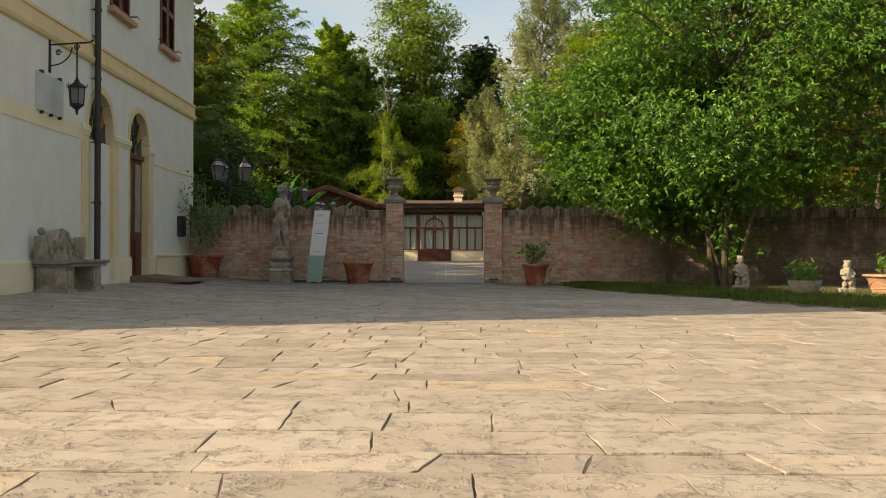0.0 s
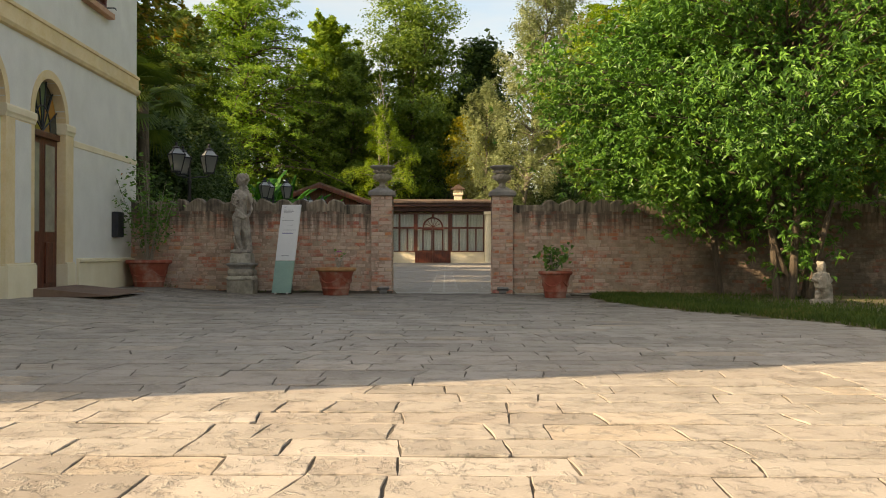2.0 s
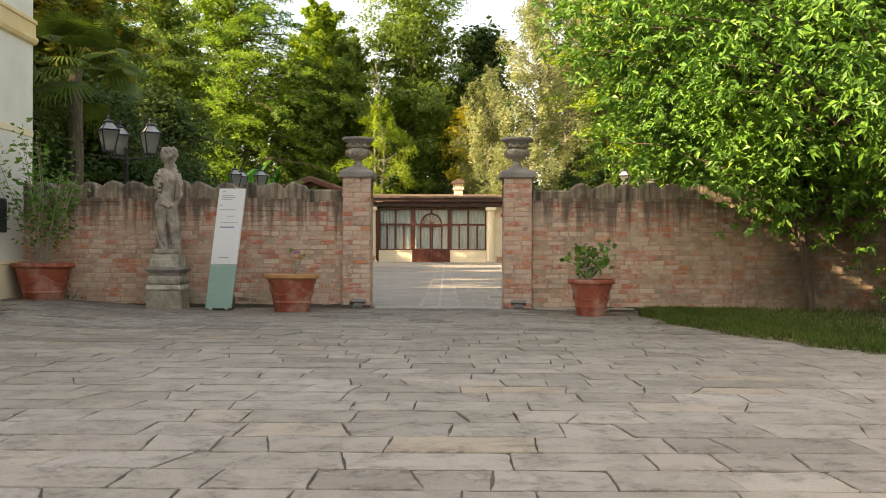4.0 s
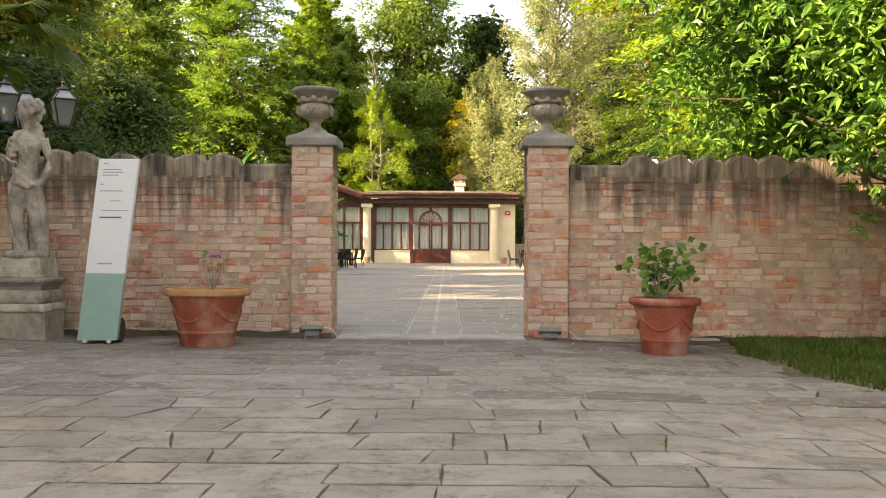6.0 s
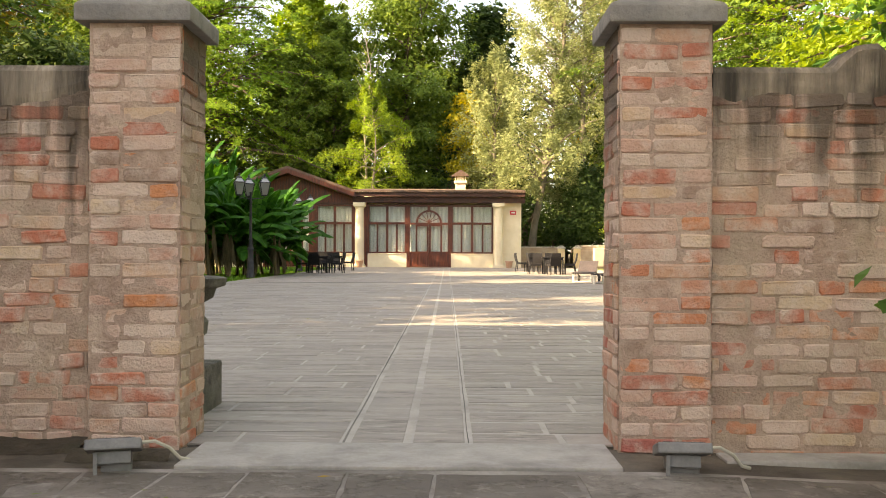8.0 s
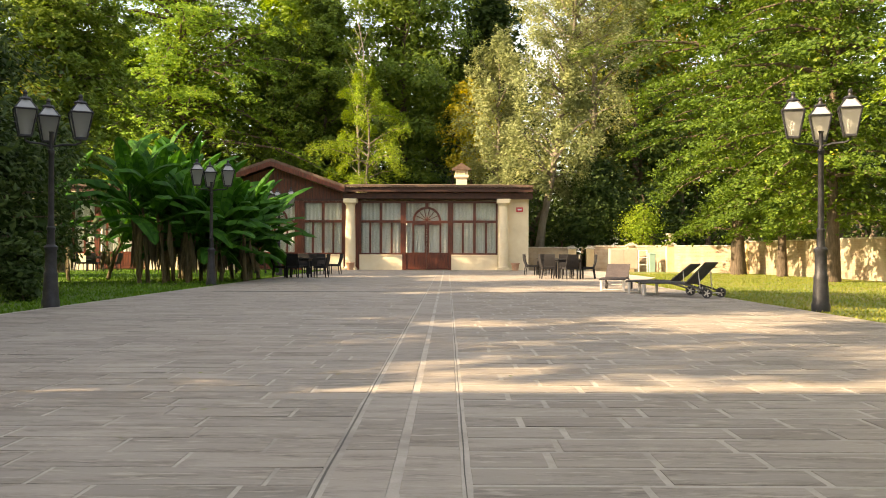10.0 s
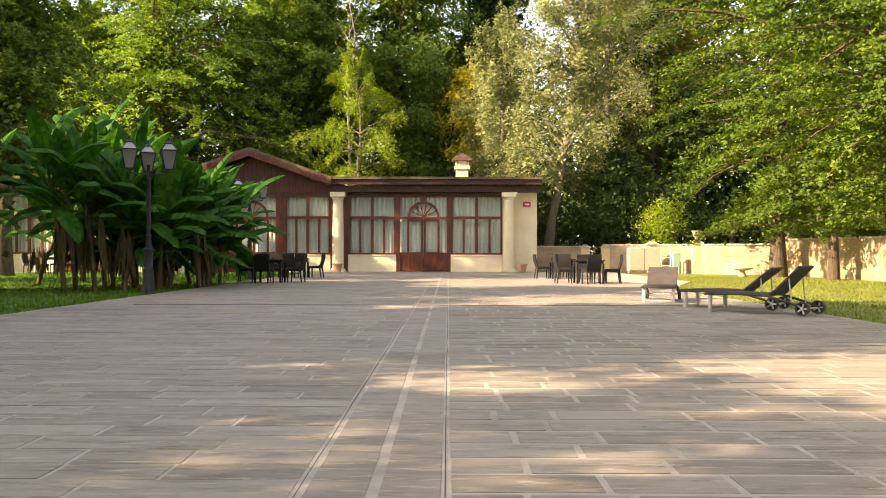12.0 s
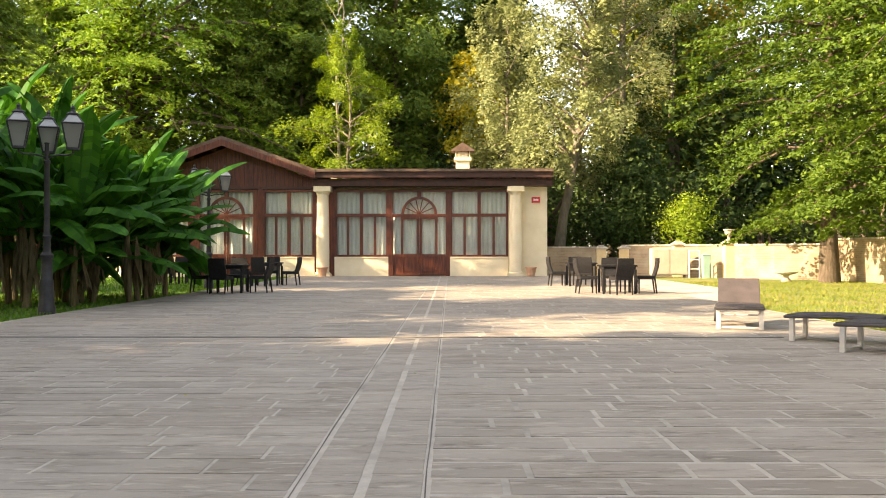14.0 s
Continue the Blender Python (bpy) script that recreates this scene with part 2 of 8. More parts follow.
BRICK = piece_mat("old_brick", BRICK_STOPS, (0.62, 0.475, 0.385), 0.3, bump=0.7, streak=True)
BRICK_FAR = piece_mat("old_brick_rest", BRICK_STOPS, (0.62, 0.475, 0.385), 0.3, bump=0.7, island=True, streak=True)
BRICK_DAMP_SHADED = piece_mat("damp_shaded_brick", BRICK_STOPS, (0.62, 0.475, 0.385), 0.3, bump=0.7, island=True, streak=True, dirt=(0.24, 0.195, 0.13), dirt_amt=0.5, algae_shade=True)
COPING = surface("stained_render", (0.05, 0.042, 0.032), (0.37, 0.295, 0.22), 6.0, 0.95, 50, 0.6, (0.045, 0.037, 0.03), 2.2, 0.85, stretch=(1.5, 1, 0.14))
STONE = surface("carved_stone", (0.26, 0.225, 0.18), (0.42, 0.37, 0.30), 7.0, 0.9, 50, 0.6, (0.09, 0.08, 0.06), 3.0, 0.85)
STONE_DARK = surface("weathered_cap", (0.17, 0.16, 0.15), (0.32, 0.29, 0.26), 6.0, 0.9, 50, 0.4, (0.07, 0.065, 0.06), 3.0, 0.7)
# mossy tones, with the shade on the table behind the gate mixed in
STONE_MOSSY_SHADED = surface("mossy_shaded_stone", (0.07, 0.064, 0.05), (0.21, 0.19, 0.155), 7.0, 0.95, 45, 0.7, (0.05, 0.055, 0.03), 3.5, 0.8)
STONE_PALE = surface("pale_stone", (0.38, 0.34, 0.275), (0.52, 0.47, 0.385), 6.0, 0.9, 50, 0.6, (0.10, 0.085, 0.065), 3.5, 0.9)
STONE_WORN = surface("worn_statue_stone", (0.22, 0.19, 0.165), (0.46, 0.40, 0.335), 5.0, 0.9, 40, 0.6, (0.06, 0.052, 0.045), 3.5, 0.9)
SLAB_STOPS = [(0.0, (0.33, 0.285, 0.24)), (0.08, (0.38, 0.333, 0.285)), (0.25, (0.43, 0.378, 0.322)), (0.5, (0.48, 0.425, 0.365)), (0.75, (0.45, 0.385, 0.325)), (0.9, (0.54, 0.48, 0.42)), (1.0, (0.51, 0.41, 0.31))]
SLAB = stone_mat("trachyte_slab", SLAB_STOPS, False, worn=0.48, bump=0.6, dirt_amt=0.15, soil_shade_y=14.5)
SLAB_FAR = stone_mat("trachyte_slab_rest", SLAB_STOPS, True, worn=0.48, bump=0.6, dirt_amt=0.15, soil_shade_y=14.5)
COURT_STOPS = [(0.0, (0.235, 0.207, 0.18)), (0.3, (0.305, 0.273, 0.238)), (0.75, (0.345, 0.31, 0.272)), (1.0, (0.39, 0.35, 0.306))]
COURT = stone_mat("court_slab", COURT_STOPS, False, (0.35, 1.6, 1.0), 0.7, 0.3, 0.72, dirt_amt=0.25)
COURT_FAR = stone_mat("court_slab_rest", COURT_STOPS, True, (0.35, 1.6, 1.0), 0.7, 0.3, 0.72, dirt_amt=0.25)
JOINT_DARK = surface("dark_joint", (0.16, 0.13, 0.10), (0.075, 0.062, 0.048), 3.0, 0.95, 80, 0.5, (0.035, 0.03, 0.022), 1.6, 0.8)
JOINT_APRON = surface("worn_pale_joint", (0.20, 0.175, 0.15), (0.34, 0.305, 0.27), 5.0, 0.9, 80, 0.3, (0.09, 0.075, 0.06), 1.4, 0.8)
APRON_STOPS = [(0.0, (0.17, 0.15, 0.13)), (0.3, (0.25, 0.222, 0.195)), (0.7, (0.31, 0.275, 0.24)), (1.0, (0.37, 0.33, 0.285))]
APRON = stone_mat("apron_slab", APRON_STOPS, False, worn=0.75, bump=0.6, dirt_amt=0.3, soil_shade_y=20.0)
APRON_FAR = stone_mat("apron_slab_rest", APRON_STOPS, True, worn=0.75, bump=0.6, dirt_amt=0.3, soil_shade_y=20.0)
DRAIN = surface("drain_iron", (0.06, 0.055, 0.05), (0.16, 0.145, 0.125), 0.9, 0.8, 30, 0.2)
JOINT_PALE = surface("pale_joint", (0.36, 0.328, 0.287), (0.44, 0.40, 0.355), 6.0, 0.9, 80, 0.3, (0.22, 0.195, 0.17), 1.1, 0.85)
SILL_STONE = surface("threshold_stone", (0.31, 0.285, 0.255), (0.40, 0.37, 0.33), 5.0, 0.8, 60, 0.4, (0.16, 0.145, 0.125), 3.0, 0.7)
EARTH = surface("earth", (0.10, 0.085, 0.05), (0.17, 0.14, 0.08), 2.0, 0.95, 30, 0.8, (0.07, 0.09, 0.03), 0.6, 0.6)
SOIL = surface("damp_soil", (0.035, 0.027, 0.018), (0.08, 0.062, 0.042), 5.0, 0.95, 30, 0.9, (0.05, 0.055, 0.02), 2.0, 0.5)
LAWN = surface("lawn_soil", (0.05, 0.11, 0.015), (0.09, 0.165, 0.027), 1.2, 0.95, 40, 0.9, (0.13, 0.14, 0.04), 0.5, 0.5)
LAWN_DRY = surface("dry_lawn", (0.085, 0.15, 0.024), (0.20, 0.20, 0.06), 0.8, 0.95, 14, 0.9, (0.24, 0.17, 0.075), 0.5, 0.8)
TERRA = surface("terracotta", (0.24, 0.052, 0.030), (0.34, 0.092, 0.050), 4.0, 0.75, 40, 0.3, (0.46, 0.33, 0.27), 3.6, 0.75)
TERRA_PALE = surface("pale_terracotta", (0.42, 0.22, 0.13), (0.5, 0.3, 0.2), 5.0, 0.8, 40, 0.3, (0.5, 0.38, 0.28), 3.0, 0.5)
TERRA_RIM = surface("limed_rim", (0.36, 0.15, 0.06), (0.42, 0.24, 0.11), 6.0, 0.85, 40, 0.3)
WOOD = surface("red_brown_wood", (0.05, 0.013, 0.008), (0.15, 0.040, 0.019), 3.5, 0.42, 40, 0.15, (0.035, 0.012, 0.008), 1.5, 0.5, stretch=(6, 6, 0.6))
WOOD_DARK = surface("dark_beam", (0.03, 0.014, 0.010), (0.075, 0.028, 0.018), 6.0, 0.6, 40, 0.2)
ROOF = surface("roof_edge", (0.085, 0.052, 0.038), (0.15, 0.098, 0.072), 5.0, 0.85, 40, 0.4, (0.1, 0.09, 0.08), 1.5, 0.6)
SHUTTER = surface("shutter_paint", (0.13, 0.045, 0.04), (0.17, 0.065, 0.055), 6.0, 0.6, 50, 0.1)
IRON = surface("black_iron", (0.018, 0.019, 0.024), (0.035, 0.036, 0.042), 8.0, 0.5, 80, 0.15, metal=0.3)
PIPE = surface("dark_pipe", (0.028, 0.025, 0.024), (0.045, 0.04, 0.038), 5.0, 0.5, 60, 0.1)
RATTAN = surface("dark_wicker", (0.008, 0.008, 0.009), (0.018, 0.018, 0.02), 30.0, 0.7, 120, 0.6, spec=0.2)
RATTAN_GREY = surface("grey_wicker", (0.012, 0.0115, 0.013), (0.024, 0.023, 0.025), 30.0, 0.7, 120, 0.6, spec=0.2)
SLING = surface("taupe_sling", (0.055, 0.045, 0.045), (0.08, 0.064, 0.062), 4.0, 0.8, 200, 0.4)
SLING_DARK = surface("grey_sling", (0.045, 0.042, 0.045), (0.07, 0.066, 0.068), 4.0, 0.8, 200, 0.4)
ALU = surface("painted_aluminium", (0.46, 0.445, 0.42), (0.54, 0.52, 0.49), 5.0, 0.4, 80, 0.05)
RUBBER = plain("grey_rubber", (0.05, 0.05, 0.052), 0.7)
SIGN_WHITE = surface("sign_panel", (0.72, 0.72, 0.74), (0.77, 0.77, 0.78), 2.0, 0.5, 50, 0.02)
SIGN_GREEN = surface("sign_base", (0.23, 0.36, 0.31), (0.27, 0.41, 0.35), 3.0, 0.55, 50, 0.03)
INK = plain("sign_ink", (0.36, 0.36, 0.39), 0.6)
INK_BLUE = plain("sign_ink_blue", (0.12, 0.11, 0.32), 0.6)
RED = plain("red_enamel", (0.55, 0.03, 0.04), 0.4)
WHITE = surface("white_paint", (0.72, 0.70, 0.66), (0.78, 0.76, 0.72), 3.0, 0.6, 50, 0.05)
GREY_METAL = surface("grey_case", (0.13, 0.125, 0.12), (0.20, 0.19, 0.18), 6.0, 0.5, 80, 0.1)
GLASS_PANEL = plain("lamp_glass", (0.34, 0.355, 0.36), 0.3)
GLASS = plain("lantern_glass", (0.29, 0.295, 0.285), 0.3, 0.0, True)
GLASS.node_tree.nodes["Principled BSDF"].inputs["Transmission Weight"].default_value = 0.55
SOLAR = plain("dark_panel", (0.07, 0.065, 0.065), 0.25)
BULB = plain("frosted_bulb", (0.85, 0.83, 0.76), 0.4)
CABLE = plain("pale_cable", (0.5, 0.46, 0.36), 0.6)
CURTAIN = surface("pale_curtain", (0.54, 0.55, 0.51), (0.68, 0.69, 0.64), 3.0, 0.85, 60, 0.1, stretch=(6, 6, 0.3))
BARK = surface("bark", (0.07, 0.052, 0.036), (0.15, 0.115, 0.085), 4.0, 0.95, 25, 1.0, (0.05, 0.04, 0.03), 2.0, 0.6, stretch=(4, 4, 0.7))
BARK_PALE = surface("pale_bark", (0.26, 0.22, 0.17), (0.36, 0.31, 0.25), 3.0, 0.95, 25, 0.8, (0.12, 0.1, 0.08), 1.5, 0.6, stretch=(3, 3, 0.7))
BARK_GREY = surface("grey_bark", (0.13, 0.11, 0.085), (0.20, 0.17, 0.135), 3.0, 0.95, 25, 0.8, (0.07, 0.06, 0.05), 1.5, 0.6, stretch=(3, 3, 0.7))
BANANA_STEM = surface("banana_stem", (0.05, 0.04, 0.02), (0.13, 0.10, 0.05), 4.0, 0.8, 30, 0.5, (0.05, 0.04, 0.02), 2.0, 0.7, stretch=(6, 6, 0.6))

# window glass: a clear reflecting pane
GLAZE, gt, gb = nodes_of("window_glass")
gb.inputs["Base Color"].default_value = (0.93, 0.96, 0.94, 1)
gb.inputs["Roughness"].default_value = 0.03
gb.inputs["Transmission Weight"].default_value = 1.0
gb.inputs["IOR"].default_value = 1.3
STAINED = piece_mat("stained_glass", [(0.0, (0.02, 0.02, 0.018)), (0.3, (0.05, 0.07, 0.06)), (0.5, (0.42, 0.29, 0.04)), (0.75, (0.08, 0.13, 0.08)), (1.0, (0.38, 0.17, 0.03))], None, rough=0.15, bump=0.05, island=True, dirt_amt=0.1)

LEAF_CYPRESS = leaf_mat("cypress_leaf", [(0.0, (0.082, 0.165, 0.024)), (0.5, (0.160, 0.275, 0.034)), (1.0, (0.29, 0.39, 0.052))], 0.6, 0.35)
LEAF_DARK = leaf_mat("dark_leaf", [(0.0, (0.022, 0.045, 0.014)), (0.5, (0.046, 0.082, 0.022)), (1.0, (0.100, 0.145, 0.036))], 0.55, 0.2)
LEAF_MID = leaf_mat("mid_leaf", [(0.0, (0.060, 0.105, 0.022)), (0.5, (0.130, 0.205, 0.034)), (1.0, (0.245, 0.325, 0.055))], 0.5, 0.28)
LEAF_YELLOWGREEN = leaf_mat("yellow_green_leaf", [(0.0, (0.10, 0.175, 0.020)), (0.5, (0.185, 0.28, 0.030)), (1.0, (0.33, 0.41, 0.05))], 0.55, 0.35)
LEAF_LIME = leaf_mat("lime_leaf", [(0.0, (0.036, 0.074, 0.013)), (0.5, (0.078, 0.140, 0.020)), (0.9, (0.15, 0.22, 0.030)), (1.0, (0.38, 0.31, 0.035))], 0.5, 0.3)
LEAF_YELLOW = leaf_mat("yellow_leaf", [(0.0, (0.13, 0.17, 0.02)), (0.5, (0.30, 0.28, 0.03)), (1.0, (0.46, 0.36, 0.03))], 0.55, 0.35)
LEAF_SILVER = leaf_mat("silver_leaf", [(0.0, (0.11, 0.14, 0.05)), (0.6, (0.24, 0.275, 0.12)), (0.92, (0.36, 0.38, 0.185)), (1.0, (0.48, 0.37, 0.09))], 0.5, 0.3)
LEAF_LAUREL = leaf_mat("laurel_leaf", [(0.0, (0.022, 0.060, 0.014)), (0.5, (0.080, 0.195, 0.030)), (0.85, (0.18, 0.34, 0.05)), (1.0, (0.36, 0.44, 0.065))], 0.42, 0.13, 0.6, 0.6)
LEAF_AUTUMN = leaf_mat("autumn_leaf", [(0.0, (0.081, 0.129, 0.024)), (0.6, (0.177, 0.209, 0.032)), (0.9, (0.354, 0.209, 0.032)), (1.0, (0.419, 0.129, 0.032))], 0.55, 0.3)
LEAF_ROSE = leaf_mat("rose_leaf", [(0.0, (0.055, 0.115, 0.030)), (0.6, (0.11, 0.22, 0.045)), (0.93, (0.19, 0.30, 0.055)), (0.96, (0.50, 0.35, 0.03)), (1.0, (0.55, 0.16, 0.04))], 0.5, 0.25, 3.0)
LEAF_BANANA = leaf_mat("banana_leaf", [(0.0, (0.012, 0.055, 0.009)), (0.5, (0.030, 0.115, 0.016)), (1.0, (0.075, 0.22, 0.028))], 0.5, 0.25, 1.0, 0.25)
LEAF_PALM = leaf_mat("palm_leaf", [(0.0, (0.04, 0.075, 0.016)), (0.6, (0.085, 0.135, 0.024)), (1.0, (0.17, 0.20, 0.04))], 0.5, 0.2, 1.0)
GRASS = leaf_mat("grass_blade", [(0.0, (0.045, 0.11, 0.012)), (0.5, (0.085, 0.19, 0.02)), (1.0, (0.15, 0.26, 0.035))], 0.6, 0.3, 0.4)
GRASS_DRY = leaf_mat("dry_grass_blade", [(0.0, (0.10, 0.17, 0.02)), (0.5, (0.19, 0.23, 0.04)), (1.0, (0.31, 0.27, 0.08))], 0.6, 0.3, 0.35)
GRASS_DARK = leaf_mat("bed_grass", [(0.0, (0.035, 0.062, 0.014)), (0.5, (0.07, 0.115, 0.022)), (0.78, (0.12, 0.15, 0.035)), (1.0, (0.20, 0.13, 0.05))], 0.6, 0.3, 0.8)
PETAL = plain("pink_petal", (0.42, 0.10, 0.28), 0.6)
GATE_GREY = surface("gate_frame", (0.34, 0.30, 0.26), (0.42, 0.37, 0.32), 4.0, 0.6, 50, 0.1)
GATE_PINK = surface("gate_panel", (0.42, 0.33, 0.27), (0.48, 0.38, 0.31), 2.0, 0.6, 50, 0.1)
# the white plaque's shading, put into its stone as grey
TABLET = surface("shaded_marble", (0.46, 0.46, 0.47), (0.54, 0.54, 0.54), 3.0, 0.5, 40, 0.05, (0.36, 0.36, 0.36), 1.0, 0.5)
DOOR_GLASS = surface("curtained_glass", (0.22, 0.20, 0.16), (0.3, 0.28, 0.22), 3.0, 0.12, 40, 0.02)


# ---- building helpers ----
class Mesh:
    """Collects faces, then links them as one object."""

    def __init__(self):
        self.v, self.f = [], []

    def put(self, verts, faces, m=None):
        n = len(self.v)
        self.v += [tuple(m @ Vector(p)) if m else tuple(p) for p in verts]
        self.f += [tuple(i + n for i in q) for q in faces]
        return self

    def box(self, x0, x1, y0, y1, z0, z1, m=None):
        p = [(x, y, z) for x in (x0, x1) for y in (y0, y1) for z in (z0, z1)]
        return self.put(p, [(0, 1, 3, 2), (4, 6, 7, 5), (0, 4, 5, 1), (2, 3, 7, 6), (0, 2, 6, 4), (1, 5, 7, 3)], m)

    def lathe(self, prof, n=24, m=None, a0=0.0, lobes=0, depth=0.0, square=False):
        rings = []
        for r, z in prof:
            ring = []
            for i in range(n):
                a = a0 + 2 * math.pi * i / n
                k = r * (1 + depth * abs(math.sin(lobes * a / 2)) if lobes else r and 1)
                ring.append((k * math.cos(a), k * math.sin(a), z))
            rings.append(ring)
        verts = [p for ring in rings for p in ring]
        faces = [(i * n + j, i * n + (j + 1) % n, (i + 1) * n + (j + 1) % n, (i + 1) * n + j) for i in range(len(prof) - 1) for j in range(n)]
        faces.append(tuple(range(n - 1, -1, -1)))
        faces.append(tuple(range((len(prof) - 1) * n, len(prof) * n)))
        return self.put(verts, faces, m)

    def tube(self, pts, radii, n=8, m=None):
        pts = [Vector(p) for p in pts]
        if not hasattr(radii, "__len__"):
            radii = [radii] * len(pts)
        verts, up = [], Vector((0.13, 0.29, 0.95))
        for i, p in enumerate(pts):
            d = (pts[min(i + 1, len(pts) - 1)] - pts[max(i - 1, 0)]).normalized()
            s = d.cross(up)
            s = s.normalized() if s.length > 1e-4 else d.orthogonal().normalized()
            t = d.cross(s)
            verts += [p + radii[i] * (math.cos(2 * math.pi * k / n) * s + math.sin(2 * math.pi * k / n) * t) for k in range(n)]
        faces = [(i * n + k, i * n + (k + 1) % n, (i + 1) * n + (k + 1) % n, (i + 1) * n + k) for i in range(len(pts) - 1) for k in range(n)]
        faces += [tuple(range(n - 1, -1, -1)), tuple(range((len(pts) - 1) * n, len(pts) * n))]
        return self.put(verts, faces, m)

    def prism(self, outline, y0, y1, m=None):
        """An outline in x and z, pushed from y0 to y1."""
        n = len(outline)
        v = [(x, y0, z) for x, z in outline] + [(x, y1, z) for x, z in outline]
        f = [tuple(range(n - 1, -1, -1)), tuple(range(n, 2 * n))] + [(i, (i + 1) % n, n + (i + 1) % n, n + i) for i in range(n)]
        return self.put(v, f, m)

    def ball(self, c, r, n=10, squash=(1, 1, 1)):
        prof = [(max(1e-3, math.sin(math.pi * i / n)), -math.cos(math.pi * i / n)) for i in range(n + 1)]
        return self.lathe(prof, 12, Matrix.Translation(c) @ Matrix.Diagonal((r * squash[0], r * squash[1], r * squash[2], 1)))

    def data(self, name, mat, smooth=False, bevel=0.0, segs=2):
        me = bpy.data.meshes.new(name)
        me.from_pydata(self.v, [], self.f)
        bm = bmesh.new()
        bm.from_mesh(me)
        bmesh.ops.recalc_face_normals(bm, faces=bm.faces)
        if bevel:
            sharp = [e for e in bm.edges if len(e.link_faces) == 2 and e.calc_face_angle(0) > 0.6]
            bmesh.ops.bevel(bm, geom=sharp, offset=bevel, segments=segs, affect='EDGES', profile=0.6, clamp_overlap=True)
        bm.to_mesh(me)
        bm.free()
        if smooth:
            for p in me.polygons:
                p.use_smooth = True
            me.set_sharp_from_angle(angle=radians(40))
        me.materials.append(mat)
        return me

    def thing(self, name, mat, m=None, smooth=False, bevel=0.0, label="", category="", group="", kind=""):
        ob = new(name, self.data(name, mat, smooth, bevel))
        if m:
            ob.matrix_world = m
        return tagged(ob, label, category, group, kind)

    def part(self, name, mat, parent, m=None, smooth=False, bevel=0.0, label=""):
        ob = new(name, self.data(name, mat, smooth, bevel))
        ob.parent = parent
        if m:
            ob.matrix_basis = m
        return tagged(ob, label)


def empty(name, m, label, category, group="", kind=""):
    ob = new(name)
    ob.empty_display_size = 0.2
    ob.matrix_basis = m
    return tagged(ob, label, category, group, kind)


def shared(name, data, parent, m):
    ob = new(name, data)
    ob.parent = parent
    ob.matrix_basis = m
    return ob


def raw(name, verts, faces, mat, parent=None, smooth=False):
    """A large mesh straight from arrays of vertices and quads."""
    verts, faces = np.asarray(verts, np.float32), np.asarray(faces, np.int32)
    me = bpy.data.meshes.new(name)
    k = faces.shape[1]
    me.vertices.add(len(verts))
    me.vertices.foreach_set("co", verts.ravel())
    me.loops.add(faces.size)
    me.loops.foreach_set("vertex_index", faces.ravel())
    me.polygons.add(len(faces))
    me.polygons.foreach_set("loop_start", np.arange(len(faces), dtype=np.int32) * k)
    me.polygons.foreach_set("loop_total", np.full(len(faces), k, np.int32))
    me.update(calc_edges=True)
    me.shade_flat()
    me.materials.append(mat)
    ob = new(name, me)
    if parent:
        ob.parent = parent
    return ob


def piece(lx, ly, h, chamfer, rng, wob):
    """A slab or brick lying flat, top face up, with worn, uneven edges. Eighteen triangles, no underside."""
    def ring(ax, ay, z, w):
        return [(sx * ax / 2 + rng.uniform(-w, w), sy * ay / 2 + rng.uniform(-w, w), z + rng.uniform(-w, w) * 0.3) for sx, sy in ((-1, -1), (1, -1), (1, 1), (-1, 1))]
    v = ring(lx, ly, -h, 0) + ring(lx, ly, -chamfer, wob) + ring(lx - 2 * chamfer, ly - 2 * chamfer, 0, wob)
    f = [(0, 1, 5, 4), (1, 2, 6, 5), (2, 3, 7, 6), (3, 0, 4, 7), (4, 5, 9, 8), (5, 6, 10, 9), (6, 7, 11, 10), (7, 4, 8, 11), (8, 9, 10, 11)]
    return v, f


def rough_piece(lx, ly, h, chamfer, rng, wob, skew=(0.0, 0.0)):
    """A paving slab with broken corners and a wandering outline."""
    out = []
    for (ax, ay), (bx, by) in (((-1, -1), (1, -1)), ((1, -1), (1, 1)), ((1, 1), (-1, 1)), ((-1, 1), (-1, -1))):
        n = 6 if ax != bx else 4
        slow = rng.uniform(-wob, wob)
        for i in range(n):
            t = i / n
            x, y = (ax + (bx - ax) * t) * lx / 2, (ay + (by - ay) * t) * ly / 2
            if i == 0 and rng.random() < 0.3:
                c, d = rng.uniform(0.006, 0.03), rng.uniform(0.006, 0.03)
                first, second = (x - ax * d, y), (x, y - ay * c)
                out += [second, first] if ax != bx else [first, second]
                continue
            k = math.sin(math.pi * t)
            nx, ny = (0.0, -ay) if ax != bx else (-ax, 0.0)
            push = abs(slow) * k * 0.8 + rng.uniform(-0.3, 0.9) * wob
            out.append((x + nx * push + rng.uniform(-wob, wob) * 0.3, y + ny * push + rng.uniform(-wob, wob) * 0.3))
    out = [(x + (skew[0] * (0.5 - x / lx) + skew[1] * (0.5 + x / lx)) * 2 * y / ly, y) for x, y in out]
    n = len(out)
    v = [(x, y, -h) for x, y in out] + [(x, y, -chamfer * rng.uniform(0.5, 2.2)) for x, y in out]
    kx, ky = 1 - 3.2 * chamfer / lx, 1 - 3.2 * chamfer / ly
    v += [(x * kx, y * ky, rng.uniform(-0.0014, 0.0014)) for x, y in out]
    f = [(i, (i + 1) % n, n + (i + 1) % n, n + i) for i in range(n)] + [(n + i, n + (i + 1) % n, 2 * n + (i + 1) % n, 2 * n + i) for i in range(n)]
    return v, f, tuple(range(2 * n, 3 * n))


